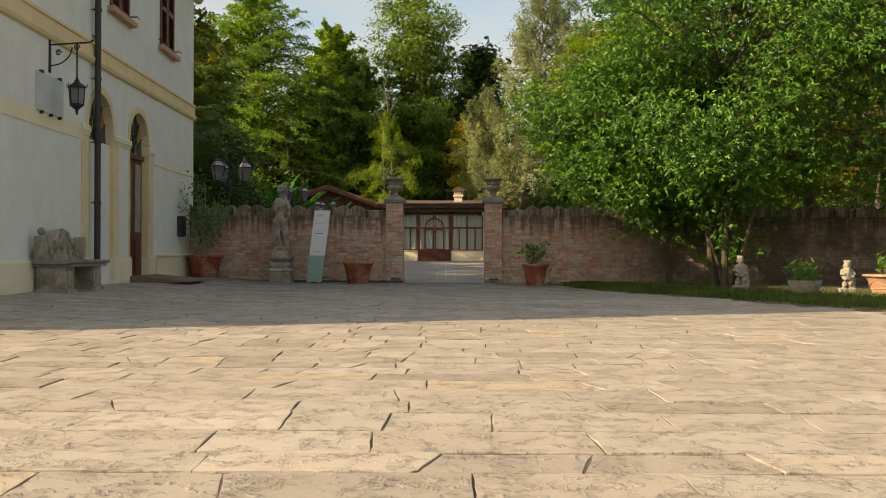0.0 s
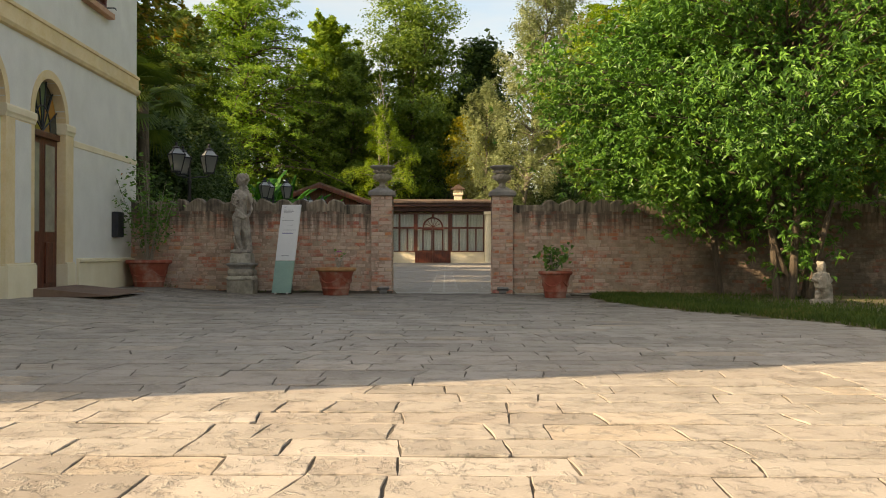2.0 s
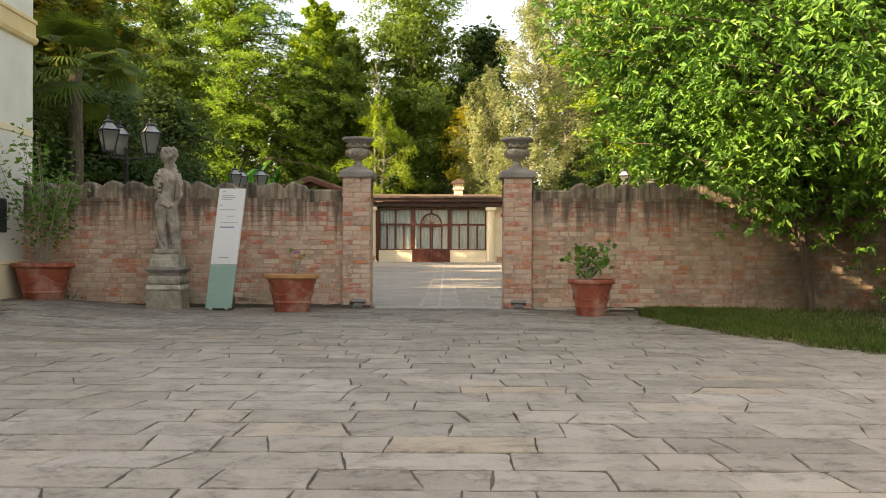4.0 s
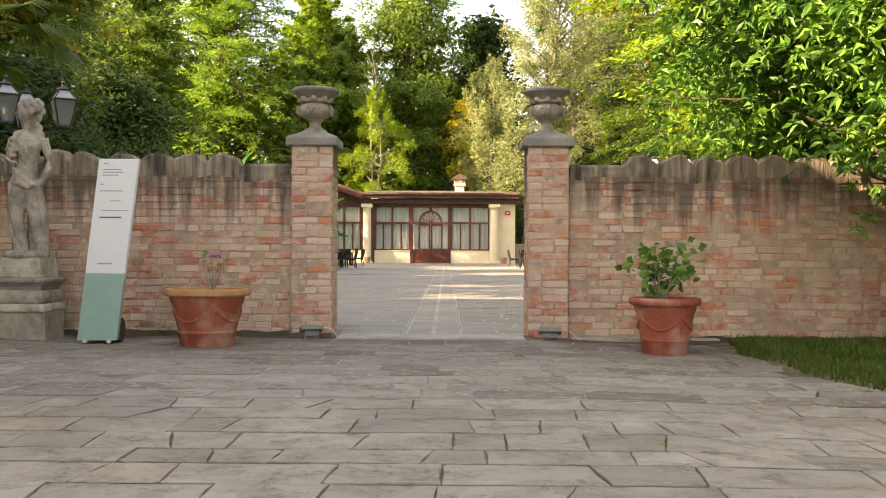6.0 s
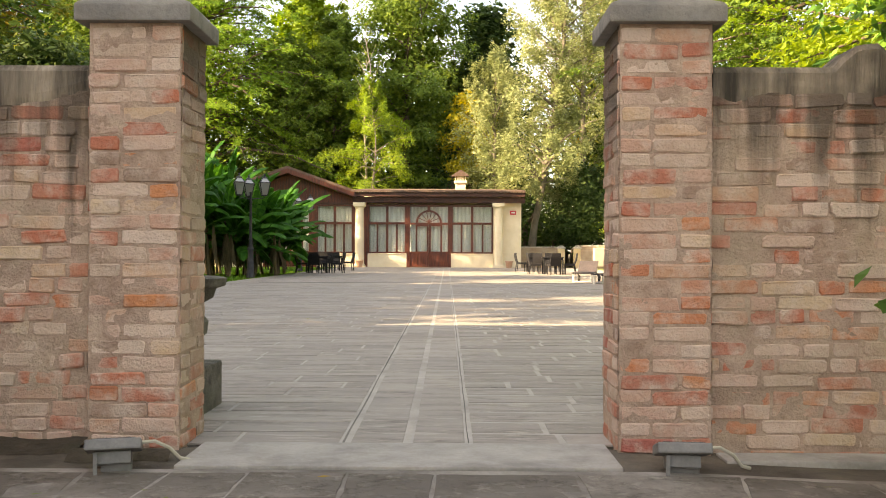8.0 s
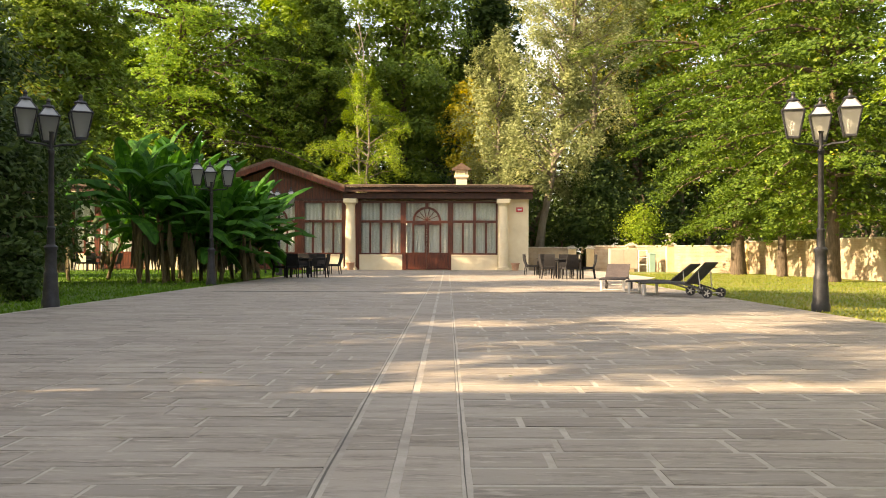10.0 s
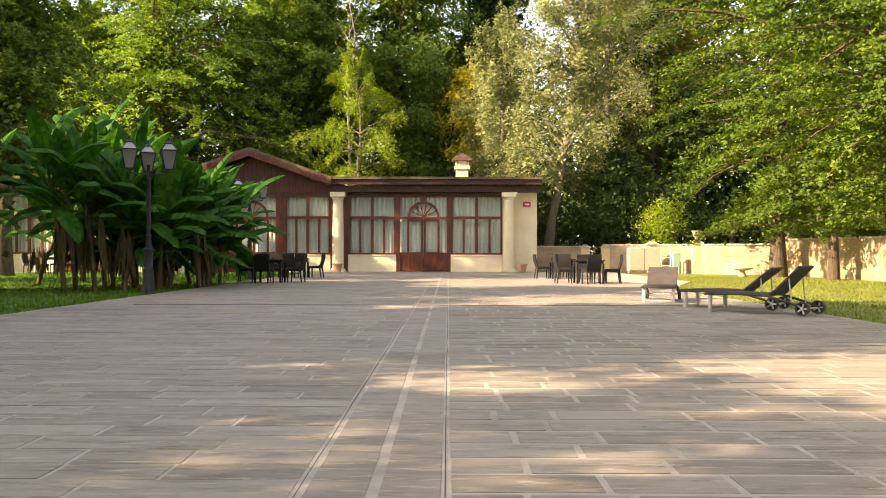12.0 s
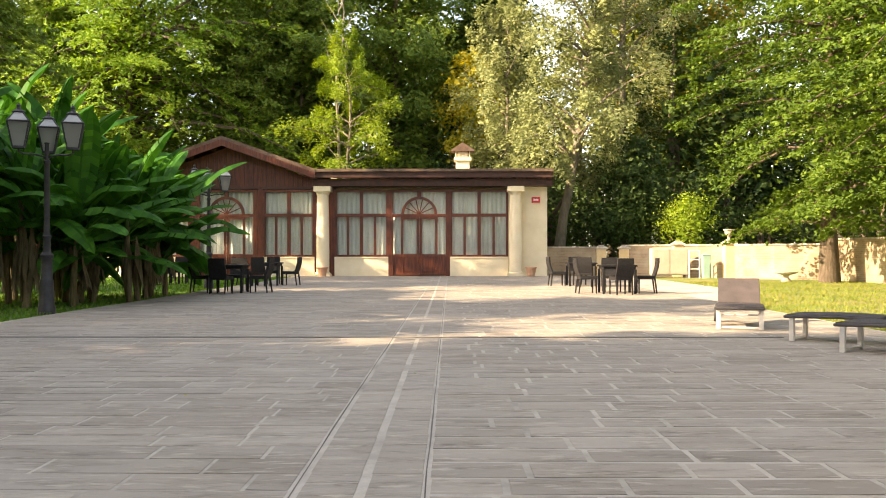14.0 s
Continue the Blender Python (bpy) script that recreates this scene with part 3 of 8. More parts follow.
def uneven_face(ms, x0, x1, z0, z1, y, step, amp, m=None):
    """A lumpy mortar face in the plane of a wall."""
    nx, nz = max(2, int((x1 - x0) / step)), max(2, int((z1 - z0) / step))
    v = []
    for j in range(nz + 1):
        for i in range(nx + 1):
            x, z = x0 + (x1 - x0) * i / nx, z0 + (z1 - z0) * j / nz
            q = (m @ Vector((x, y, z))) if m else Vector((x, y, z))
            d = amp * (noise.noise(q * 9.0) + 0.7 * noise.noise(q * 23.0))
            v.append((x, y + d, z))
    f = [(j * (nx + 1) + i, j * (nx + 1) + i + 1, (j + 1) * (nx + 1) + i + 1, (j + 1) * (nx + 1) + i) for j in range(nz) for i in range(nx)]
    return ms.put(v, f, m)


def leaf_quads(c, length, width, rng, droop=0.3, flat=0.5, out=None):
    """A diamond-shaped leaf at each centre, folded a little; out: the way its face tends to look."""
    n = len(c)
    face = rng.normal(size=(n, 3)) * 0.55 + (0, 0, 0.6)
    if out is not None:
        face = face + 0.75 * out / (np.linalg.norm(out, axis=1)[:, None] + 1e-6)
    a = rng.normal(size=(n, 3))
    a[:, 2] = a[:, 2] * flat - droop
    a -= face * ((a * face).sum(1) / ((face * face).sum(1) + 1e-9))[:, None] * 0.85
    a /= np.linalg.norm(a, axis=1)[:, None] + 1e-9
    b = np.cross(a, face)
    b /= np.linalg.norm(b, axis=1)[:, None] + 1e-9
    s = rng.uniform(0.65, 1.3, size=(n, 1))
    la, wb = a * s * length / 2, b * s * width / 2
    up = np.cross(a, b) * s * width * 0.12
    v = np.stack([c - la, c + wb + up - la * 0.1, c + la, c - wb + up - la * 0.1], 1).reshape(-1, 3)
    return v, np.arange(4 * n).reshape(-1, 4)


def limbs(base, height, radius, targets, rng, lean=(0, 0)):
    """A tapered trunk and limbs that reach out to the targets."""
    ms = Mesh()
    pts = []
    for i in range(9):
        k = i / 8
        pts.append((base[0] + lean[0] * k + rng.normal() * 0.03 * height * 0.1 * k, base[1] + lean[1] * k + rng.normal() * 0.03 * height * 0.1 * k, base[2] + height * k))
    rad = [radius * (1.45 if i == 0 else 1.0) * (1 - 0.9 * i / 8) + 0.012 for i in range(9)]
    ms.tube(pts, rad, 10)
    for g in targets:
        g = Vector(g)
        k = max(0.12, min(0.9, (g.z - base[2]) / height - rng.uniform(0.05, 0.2)))
        i = min(7, int(k * 8))
        p0 = Vector(pts[i]).lerp(Vector(pts[i + 1]), k * 8 - i)
        r0 = min(rad[i] * 0.5, 0.02 + 0.025 * (g - p0).length)
        q = [p0.lerp(g, u) + Vector((rng.normal() * 0.05, rng.normal() * 0.05, math.sin(u * 3.1) * 0.08)) * (g - p0).length for u in (0, 0.3, 0.65, 1.0)]
        q[0] = p0
        ms.tube(q, [r0, r0 * 0.7, r0 * 0.45, 0.008], 6)
    return ms


def crown_points(rng, centre, prof, height, clumps, shell=0.55, lob=0.35, freq=0.25, gap=-0.2):
    """Clump centres under an uneven envelope; prof gives the radius along the height, 0 to 1."""
    out, tries = [], 0
    while len(out) < clumps and tries < clumps * 30:
        tries += 1
        k, a = rng.uniform(), rng.uniform(0, 2 * math.pi)
        r = prof(k)
        r *= 1 + lob * noise.noise(Vector((math.cos(a) * 1.7 + centre[0], math.sin(a) * 1.7 + centre[1], k * height * freq)))
        if rng.uniform() > r / 8.0 + 0.25:
            continue
        r *= rng.uniform(shell, 1.0) if rng.uniform() < 0.8 else rng.uniform(0.1, 1.0)
        p = Vector((centre[0] + r * math.cos(a), centre[1] + r * math.sin(a), centre[2] + k * height))
        if noise.noise(p * freq * 1.8) < gap:
            continue
        out.append(p)
    return np.array(out)


def spray_tree(name, base, height, trunk, bottom, prof, mat, label, seed, boughs=90, twigs=20, per=14, rise=0.35, droop=0.55, fan=0.42, thick=0.06, hang=0.15, leaf=(0.28, 0.09), bark=None, lob=0.4, lean=(0, 0), inside=0.3, tuft=0.07, first=0.22, inner=1.3, category="tree", group="trees"):
    """A tree of single boughs: each one arches out from the trunk and carries a fan of leafy twigs, with gaps between."""
    rng = np.random.default_rng(seed)
    top = empty(name, pose(*base), label, category, group)
    ms = Mesh()
    pts = [(lean[0] * k + rng.normal() * 0.012 * height * k, lean[1] * k + rng.normal() * 0.012 * height * k, -0.1 + height * 0.95 * k) for k in [i / 8 for i in range(9)]]
    ms.tube(pts, [trunk * (1.4 if i == 0 else 1.0) * (1 - 0.9 * i / 8) + 0.012 for i in range(9)], 10)
    leaves, outs, core = [], [], []
    for i in range(boughs):
        k = (i + rng.uniform(0, 1)) / boughs
        a = i * 2.39996 + rng.normal() * 0.35
        ln = prof(k) * rng.uniform(0.62, 1.08) * (1 + lob * noise.noise(Vector((math.cos(a) * 1.5 + base[0], math.sin(a) * 1.5 + base[1], k * 4))))
        z1 = bottom + k * (height - bottom)
        up, dr = rise * rng.uniform(0.6, 1.4) * (0.7 + 0.9 * k), droop * rng.uniform(0.6, 1.4) * (1.2 - 0.7 * k)
        z0 = max(0.35 * bottom, z1 - (up - dr) * ln * 0.6)
        kz = min(1.0, z0 / height)
        cx, cy = lean[0] * kz, lean[1] * kz
        d, s = np.array([math.cos(a), math.sin(a), 0.0]), np.array([-math.sin(a), math.cos(a), 0.0])
        bend = rng.normal() * 0.12

        def on(u):
            u = np.asarray(u, float)
            return np.array([cx, cy, z0]) + np.outer(u * ln, d) + np.outer(bend * ln * u * u, s) + np.outer((up * u - dr * u * u) * ln, (0, 0, 1))
        q = on([0.0, 0.33, 0.66, 0.97])
        r0 = min(trunk * 0.45, 0.012 + 0.016 * ln)
        ms.tube([tuple(p) for p in q], [r0, r0 * 0.7, r0 * 0.4, 0.006], 5)
        u = first + (1 - first) * rng.uniform(0, 1, twigs) ** 0.8
        side = rng.choice([-1.0, 1.0], twigs)
        tl = fan * ln * rng.uniform(0.5, 1.2, twigs) * (1.15 - 0.75 * u) + 0.12
        ang = rng.uniform(0.45, 1.15, twigs) * side
        root = on(u)
        w = rng.uniform(0.05, 1.0, (twigs, per))
        dx = (tl * np.cos(ang))[:, None] * w
        dy = (tl * np.sin(ang))[:, None] * w
        dz = rng.normal(size=(twigs, 1)) * thick * 1.6 - hang * tl[:, None] * w * w
        p = root[:, None, :] + dx[..., None] * d + dy[..., None] * s
        p[..., 2] += dz
        p = (p + rng.normal(size=p.shape) * (tuft, tuft, thick)).reshape(-1, 3)
        leaves.append(p)
        outs.append(np.repeat(d[None] * 0.8 + (0, 0, 0.5), len(p), 0))
        m = int(twigs * per * inside)
        if m:
            core.append(on(rng.uniform(0.05, 0.55, m)) + rng.normal(size=(m, 3)) * (0.09 * ln + 0.06, 0.09 * ln + 0.06, 0.07 * ln + 0.06))
    ms.part("trunk", bark or BARK, top, smooth=True)
    v, f = leaf_quads(np.concatenate(leaves), leaf[0], leaf[1], rng, 0.3, 0.45, np.concatenate(outs))
    if core:
        v2, f2 = leaf_quads(np.concatenate(core), leaf[0] * inner, leaf[1] * inner * 1.2, rng, 0.3)
        v, f = np.concatenate([v, v2]), np.concatenate([f, f2 + len(v)])
    raw("crown", v, f, mat, top)
    return top


def tree(name, base, height, trunk, bottom, prof, mat, label, seed, clumps=160, per=70, spread=(0.9, 0.9, 0.45), leaf=(0.42, 0.2), droop=0.3, bark=None, gap=-0.2, lob=0.35, shell=0.55, reach=26, lean=(0, 0), freq=0.25, category="tree", group="trees", inside=0.25):
    rng = np.random.default_rng(seed)
    top = empty(name, pose(*base), label, category, group)
    c = crown_points(rng, (lean[0] * 0.6, lean[1] * 0.6, bottom), prof, height - bottom, clumps, shell, lob, freq, gap)
    pick = c[rng.permutation(len(c))[:reach]]
    limbs((0, 0, -0.1), height * 0.93, trunk, [tuple(p) for p in pick], rng, lean).part("trunk", bark or BARK, top, smooth=True)
    p = np.repeat(c, per, 0) + rng.normal(size=(len(c) * per, 3)) * np.array(spread)
    axis = np.array([lean[0] * 0.6, lean[1] * 0.6, 0])
    inner = c.copy()
    inner[:, :2] = axis[:2] + (c[:, :2] - axis[:2]) * rng.uniform(0.15, 0.68, (len(c), 1))
    n_in = max(8, int(per * inside))
    q = np.repeat(inner, n_in, 0) + rng.normal(size=(len(c) * n_in, 3)) * np.array(spread) * 1.3
    out = p - np.array([lean[0] * 0.6, lean[1] * 0.6, 0]) - np.array([0, 0, 1.0]) * (bottom + 0.45 * (height - bottom))
    v, f = leaf_quads(p, leaf[0], leaf[1], rng, droop, 0.5, out * (1, 1, 0.45))
    v2, f2 = leaf_quads(q, leaf[0] * 1.7, leaf[1] * 2.2, rng, droop)
    raw("crown", np.concatenate([v, v2]), np.concatenate([f, f2 + len(v)]), mat, top)
    return top


def rosettes(c, axis, per, leaf, rng):
    """A whorl of long drooping leaves at each twig's tip."""
    n = len(c) * per
    root = np.repeat(c, per, 0) + rng.normal(size=(n, 3)) * 0.012
    d = np.repeat(axis, per, 0) * 0.45 + rng.normal(size=(n, 3)) * (0.75, 0.75, 0.4) - (0, 0, 0.12)
    d /= np.linalg.norm(d, axis=1)[:, None] + 1e-9
    s = rng.uniform(0.7, 1.25, (n, 1))
    mid = root + d * leaf[0] * s * 0.5
    tip = root + d * leaf[0] * s - np.array([0, 0, 1.0]) * leaf[0] * s * rng.uniform(0.1, 0.45, (n, 1))
    face = np.repeat(axis, per, 0) * 0.8 + (0, 0, 0.45) + rng.normal(size=(n, 3)) * 0.4
    side = np.cross(d, face)
    side /= np.linalg.norm(side, axis=1)[:, None] + 1e-9
    w = side * leaf[1] * s * 0.5
    v = np.stack([root, mid + w, tip, mid - w], 1).reshape(-1, 3)
    return v, np.arange(4 * n).reshape(-1, 4)


def rosette_tree(name, base, stems, height, bottom, prof, mat, label, seed, boughs=130, tips=26, per=8, leaf=(0.125, 0.043), lean=(0, 0), group="trees by the wall"):
    """A many-stemmed evergreen: rising boughs that end in drooping whorls, in separate lobes with dark hollows between."""
    rng = np.random.default_rng(seed)
    top = empty(name, pose(*base), label, "tree", group)
    wood = Mesh()
    for k in range(stems):
        a = 6.28 * k / stems + rng.uniform(0, 1)
        o = 0.16 if stems > 1 else 0.0
        wood.tube([(o * math.cos(a), o * math.sin(a), -0.1), (2.2 * o * math.cos(a) + lean[0] * 0.2, 2.2 * o * math.sin(a) + lean[1] * 0.2, height * 0.25), (4 * o * math.cos(a) + lean[0] * 0.6, 4 * o * math.sin(a) + lean[1] * 0.6, height * 0.6), (4 * o * math.cos(a + 0.5) + lean[0], 4 * o * math.sin(a + 0.5) + lean[1], height * 0.92)], [0.075, 0.06, 0.045, 0.012], 8)
    cs, ax, ins, iax = [], [], [], []
    for i in range(boughs):
        k = (i + rng.uniform()) / boughs
        a = i * 2.39996 + rng.normal() * 0.4
        d = np.array([math.cos(a), math.sin(a), 0.0])
        lobe = noise.noise(Vector((math.cos(a) * 1.3 + base[0], math.sin(a) * 1.3 + base[1], k * height * 0.42)))
        ln = prof(k) * (0.86 + 0.85 * lobe) * rng.uniform(0.8, 1.1)
        z1 = bottom + k * (height - bottom)
        if noise.noise(Vector((base[0] + d[0] * ln, base[1] + d[1] * ln, z1)) * 0.62) < -0.14:
            continue
        tip = np.array([lean[0] * z1 / height, lean[1] * z1 / height, z1]) + d * ln
        z0 = max(bottom * 0.7, z1 - 0.55 * ln)
        root = np.array([lean[0] * z0 / height, lean[1] * z0 / height, z0])
        q = [root + (tip - root) * u + np.array([0, 0, 0.16 * ln * math.sin(math.pi * u)]) for u in (0, 0.35, 0.7, 1.0)]
        wood.tube([tuple(p) for p in q], [0.03, 0.022, 0.014, 0.006], 5)
        r = 0.20 + 0.065 * ln
        p = tip + rng.normal(size=(tips, 3)) * (r, r, r * 0.55) - d * 0.15
        cs.append(p)
        ax.append(np.repeat((d + (0, 0, 0.35))[None], tips, 0) + rng.normal(size=(tips, 3)) * 0.5)
        m = (4 * tips) // 5
        ins.append(root + (tip - root) * rng.uniform(0.3, 0.85, (m, 1)) + rng.normal(size=(m, 3)) * 0.3)
        iax.append(rng.normal(size=(m, 3)))
    wood.part("trunk", BARK, top, smooth=True)
    v, f = rosettes(np.concatenate(cs + ins), np.concatenate(ax + iax), per, leaf, rng)
    raw("crown", v, f, mat, top)
    return top


# ---- the ground, walls and gate ----
def rise(x, y):
    """The forecourt lifts a little towards the villa's foot and drops towards the planting bed."""
    k = min(1.0, max(0.0, (-3.6 - x) / 2.6)) if y < 22.6 else 0.0
    e = min(1.0, max(0.0, (x - 0.75) / 1.2)) * min(1.0, max(0.0, (y - 13.0) / 7.0)) if y < 22.96 else 0.0
    return 0.13 * k * k * (3 - 2 * k) - 0.035 * e * e * (3 - 2 * e)


ms = Mesh()
ms.put([(-900, -700, -0.06), (900, -700, -0.06), (900, 1500, -0.06), (-900, 1500, -0.06)], [(0, 1, 2, 3)])
ground = ms.thing("ground", EARTH, label="bare earth and leaf litter under the park trees", category="ground", kind="structure")


def sheet(name, xs, ys, z, mat, label, category, parent=None):
    v = [(x, y, rise(x, y) + z) for y in ys for x in xs]
    n = len(xs)
    f = [(j * n + i, j * n + i + 1, (j + 1) * n + i + 1, (j + 1) * n + i) for j in range(len(ys) - 1) for i in range(n - 1)]
    me = Mesh().put(v, f)
    return me.thing(name, mat, label=label, category=category, kind="structure")


forecourt = sheet("pavement_forecourt", [-6.6 + 0.1 * i for i in range(35)] + [0] + [0.7 + 0.1 * i for i in range(14)] + [4, 14], [-6, 0, 6, 12] + [13 + 0.5 * i for i in range(16)] + [21, 22.59, 22.61, 22.94], -0.006, JOINT_DARK, "worn trachyte slab forecourt with dark open joints", "pavement")
apron = sheet("pavement_apron", [-6.6 + 0.1 * i for i in range(35)] + [0] + [0.7 + 0.1 * i for i in range(16)], [18.75 + 0.25 * i for i in range(15)] + [22.49], -0.004, JOINT_APRON, "dark worn slabs with pale joints before the gate", "pavement")
court = sheet("pavement_court", [-6.75, 5.95], [22.99, 70, 77.6], -0.003, JOINT_PALE, "grey slab courtyard with pale mortar joints", "pavement")
ms = Mesh()
ms.put([(5.95, 55, -0.01), (8.2, 62, -0.01), (8.2, 78, -0.01), (5.95, 78, -0.01)], [(0, 1, 2, 3)])
ms.thing("pavement_side", JOINT_PALE, label="pale paving beside the courtyard corner", category="pavement", kind="structure")
ms = Mesh()
ms.put([(-60, 23.3, -0.03), (-6.75, 23.3, -0.03), (-6.75, 76.5, -0.03), (-60, 76.5, -0.03)], [(0, 1, 2, 3)])
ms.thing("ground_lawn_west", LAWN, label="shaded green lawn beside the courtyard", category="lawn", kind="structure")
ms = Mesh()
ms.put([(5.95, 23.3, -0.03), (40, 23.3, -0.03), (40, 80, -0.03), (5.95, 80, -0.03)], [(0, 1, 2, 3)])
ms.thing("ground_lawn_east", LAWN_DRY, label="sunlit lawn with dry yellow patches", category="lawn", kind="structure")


def bed_edge(y):
    """The bed's edge, from the wall near the gate out to the right."""
    return 2.62 + 0.31 * max(0.0, 19.5 - y) + 0.07 * math.sin(y * 1.7) + 0.05 * math.sin(y * 4.3)


ys = [8.0 + 0.4 * i for i in range(36)]
v, f = [], []
for y in ys:
    e = bed_edge(y) + max(0.0, (19.5 - y)) * 0.05
    b = rise(e, y)
    v += [(e, y, b - 0.01), (e + 0.12, y, b + 0.025), (e + 0.6, y, b + 0.03), (16, y, b + 0.03)]
for j in range(len(ys) - 1):
    f += [(4 * j + i, 4 * j + i + 1, 4 * j + i + 5, 4 * j + i + 4) for i in range(3)]
Mesh().put(v, f).thing("ground_bed", EARTH, label="raised planting bed with rough grass under the trees", category="ground", kind="structure")

# threshold of the gate
ms = Mesh()
ms.box(-1.14, 0.73, 22.5, 23.0, -0.06, 0.010)
ms.thing("pavement_threshold", SILL_STONE, bevel=0.008, label="pale worn stone threshold between the gate pillars", category="threshold", kind="structure")
ms = Mesh()
ms.box(1.22, 2.7, 22.72, 22.9, -0.15, -0.005)
ms.thing("kerb", SILL_STONE, bevel=0.01, label="pale stone kerb at the foot of the brick wall", category="kerb", kind="structure")
# drainage channel across the courtyard
ms = Mesh()
ms.box(-5.7, 4.25, 46.74, 46.83, -0.05, 0.007)
ms.thing("drain_channel", DRAIN, label="narrow dark drain channel across the courtyard", category="drain", kind="structure")

# two cracked grooves along the middle strip, which runs a little askew
GROOVE_SLANT = -0.0038
for gx, half in ((-0.494, 0.005), (0.098, 0.0032)):
    v, f = [], []
    for k in range(272):
        y = 23.02 + 0.2 * k
        c = gx + GROOVE_SLANT * (y - 23.0) + 0.005 * noise.noise(Vector((y * 1.3, gx, 0)))
        w = half * (1.0 + 0.8 * noise.noise(Vector((y * 0.7, gx, 5))))
        v += [(c - w, y, -0.0016), (c + w, y, -0.0016)]
        if k:
            f.append((2 * k - 2, 2 * k - 1, 2 * k + 1, 2 * k))
    Mesh().put(v, f).part("groove", DRAIN, court)

WALL_F, WALL_B = 22.93, 23.22


def wall_top(x):
    """Flat by the gate, then a scalloped crest."""
    d = min(abs(x - 1.22), abs(x + 1.64))
    if d < 0.56:
        return 1.76
    return 1.765 + 0.105 * abs(math.sin(math.pi * (d - 0.56) / 0.345 + 0.5 * noise.noise(Vector((x * 1.7, 3, 8))))) ** 0.8 * (1 + 0.8 * noise.noise(Vector((x * 2.1, 9, 2)))) + 0.035 * noise.noise(Vector((x * 5.3, 1, 2))) + 0.026 * noise.noise(Vector((x * 19, 4, 2)))


def wall_core(name, x0, x1, label, lime):
    n = int((x1 - x0) / 0.035)
    xs = [x0 + (x1 - x0) * i / n for i in range(n + 1)]
    top = empty(name, pose(0, 0, 0), label, "wall", kind="structure")
    ms = Mesh()
    ms.box(x0, x1, WALL_F + 0.022, WALL_B, -0.2, 1.64)
    ms.part("core", lime, top)
    ms = Mesh()
    near = min(x1, x0 + 3.2) if x0 > 0 else x1
    uneven_face(ms, x0, near, -0.2, 1.64, WALL_F + 0.0065, 0.02, 0.007)
    if near < x1:
        uneven_face(ms, near, x1, -0.2, 1.64, WALL_F + 0.0065, 0.04, 0.007)
    ms.part("mortar_face", lime, top, smooth=True)
    ms = Mesh()
    v, f = [], []
    for x in xs:
        t = wall_top(x)
        w = 0.012 * noise.noise(Vector((x * 5, 0, 1)))
        lo = 1.605 + 0.07 * noise.noise(Vector((x * 2.2, 3, 0))) + 0.02 * noise.noise(Vector((x * 11, 3, 0)))
        c = 0.012 * noise.noise(Vector((x * 9, 7, 1)))
        v += [(x, WALL_F + 0.02, lo + 0.02), (x, WALL_F + 0.004 + w * 0.3, lo), (x, WALL_F - 0.003 + c * 0.5, lo + 0.045), (x, WALL_F - 0.003 + w * 0.5, lo + 0.07), (x, WALL_F - 0.004 + c, t - 0.03), (x, WALL_F + 0.02, t), (x, WALL_B - 0.03, t), (x, WALL_B + 0.01, t - 0.05), (x, WALL_B + 0.01, 1.42)]
    for i in range(n):
        f += [(9 * i + k, 9 * i + k + 1, 9 * i + k + 10, 9 * i + k + 9) for k in range(8)]
    f += [tuple(range(9)), tuple(range(9 * n + 8, 9 * n - 1, -1))]
    ms.put(v, f)
    ms.part("coping", COPING, top, label="crumbling render crest streaked black by rain")
    return top


wall_west = wall_core("wall_west", -6.47, -1.63, "old brick garden wall with a scalloped, black-streaked crest", MORTAR)
wall_east = wall_core("wall_east", 1.21, 17.0, "old brick garden wall with a scalloped, black-streaked crest", MORTAR_DAMP_SHADED)


def gate_pillar(x):
    top = empty("gate_pillar", pose(x, 22.87, 0), "square old brick gate pillar with a grey stone cap", "pillar", "gate pillars")
    ms = Mesh()
    ms.box(-0.19, 0.19, 0.03, 0.418, -0.15, 1.94)
    ms.part("core", MORTAR, top)
    for k in (-1, 0, 1):
        ms = Mesh()
        uneven_face(ms, -0.209, 0.209, -0.15, 1.94, -0.2105, 0.02, 0.006, pose(0, 0.215, 0, 0, 0, 90 * k))
        ms.part("mortar_face", MORTAR, top, smooth=True)
    ms = Mesh()
    w = 0.265
    ms.lathe([(w * 1.414, 1.94), (w * 1.414, 2.015), (w * 1.35, 2.03), (0.16, 2.10), (0.14, 2.12)], 4, pose(0, 0.215, 0), math.pi / 4)
    ms.part("cap", STONE_DARK, top, bevel=0.008, label="dark weathered stone cap")
    return top


pillars = [gate_pillar(-1.432), gate_pillar(0.983)]


# ---- the villa along the forecourt ----
VX, VY0, VY1, VTOP = -6.47, 7.55, 23.25, 7.15
villa = empty("villa", pose(VX, 0, 0), "pale plastered villa with ochre bands and arched doors", "house")
ARCHES = [(16.58, 0.64), (18.82, 0.62)]
SPRING, ARCH_R = 2.90, 0.60
WINDOWS = [(17.55, 5.22), (20.8, 5.22), (14.1, 5.22), (10.9, 5.22)]


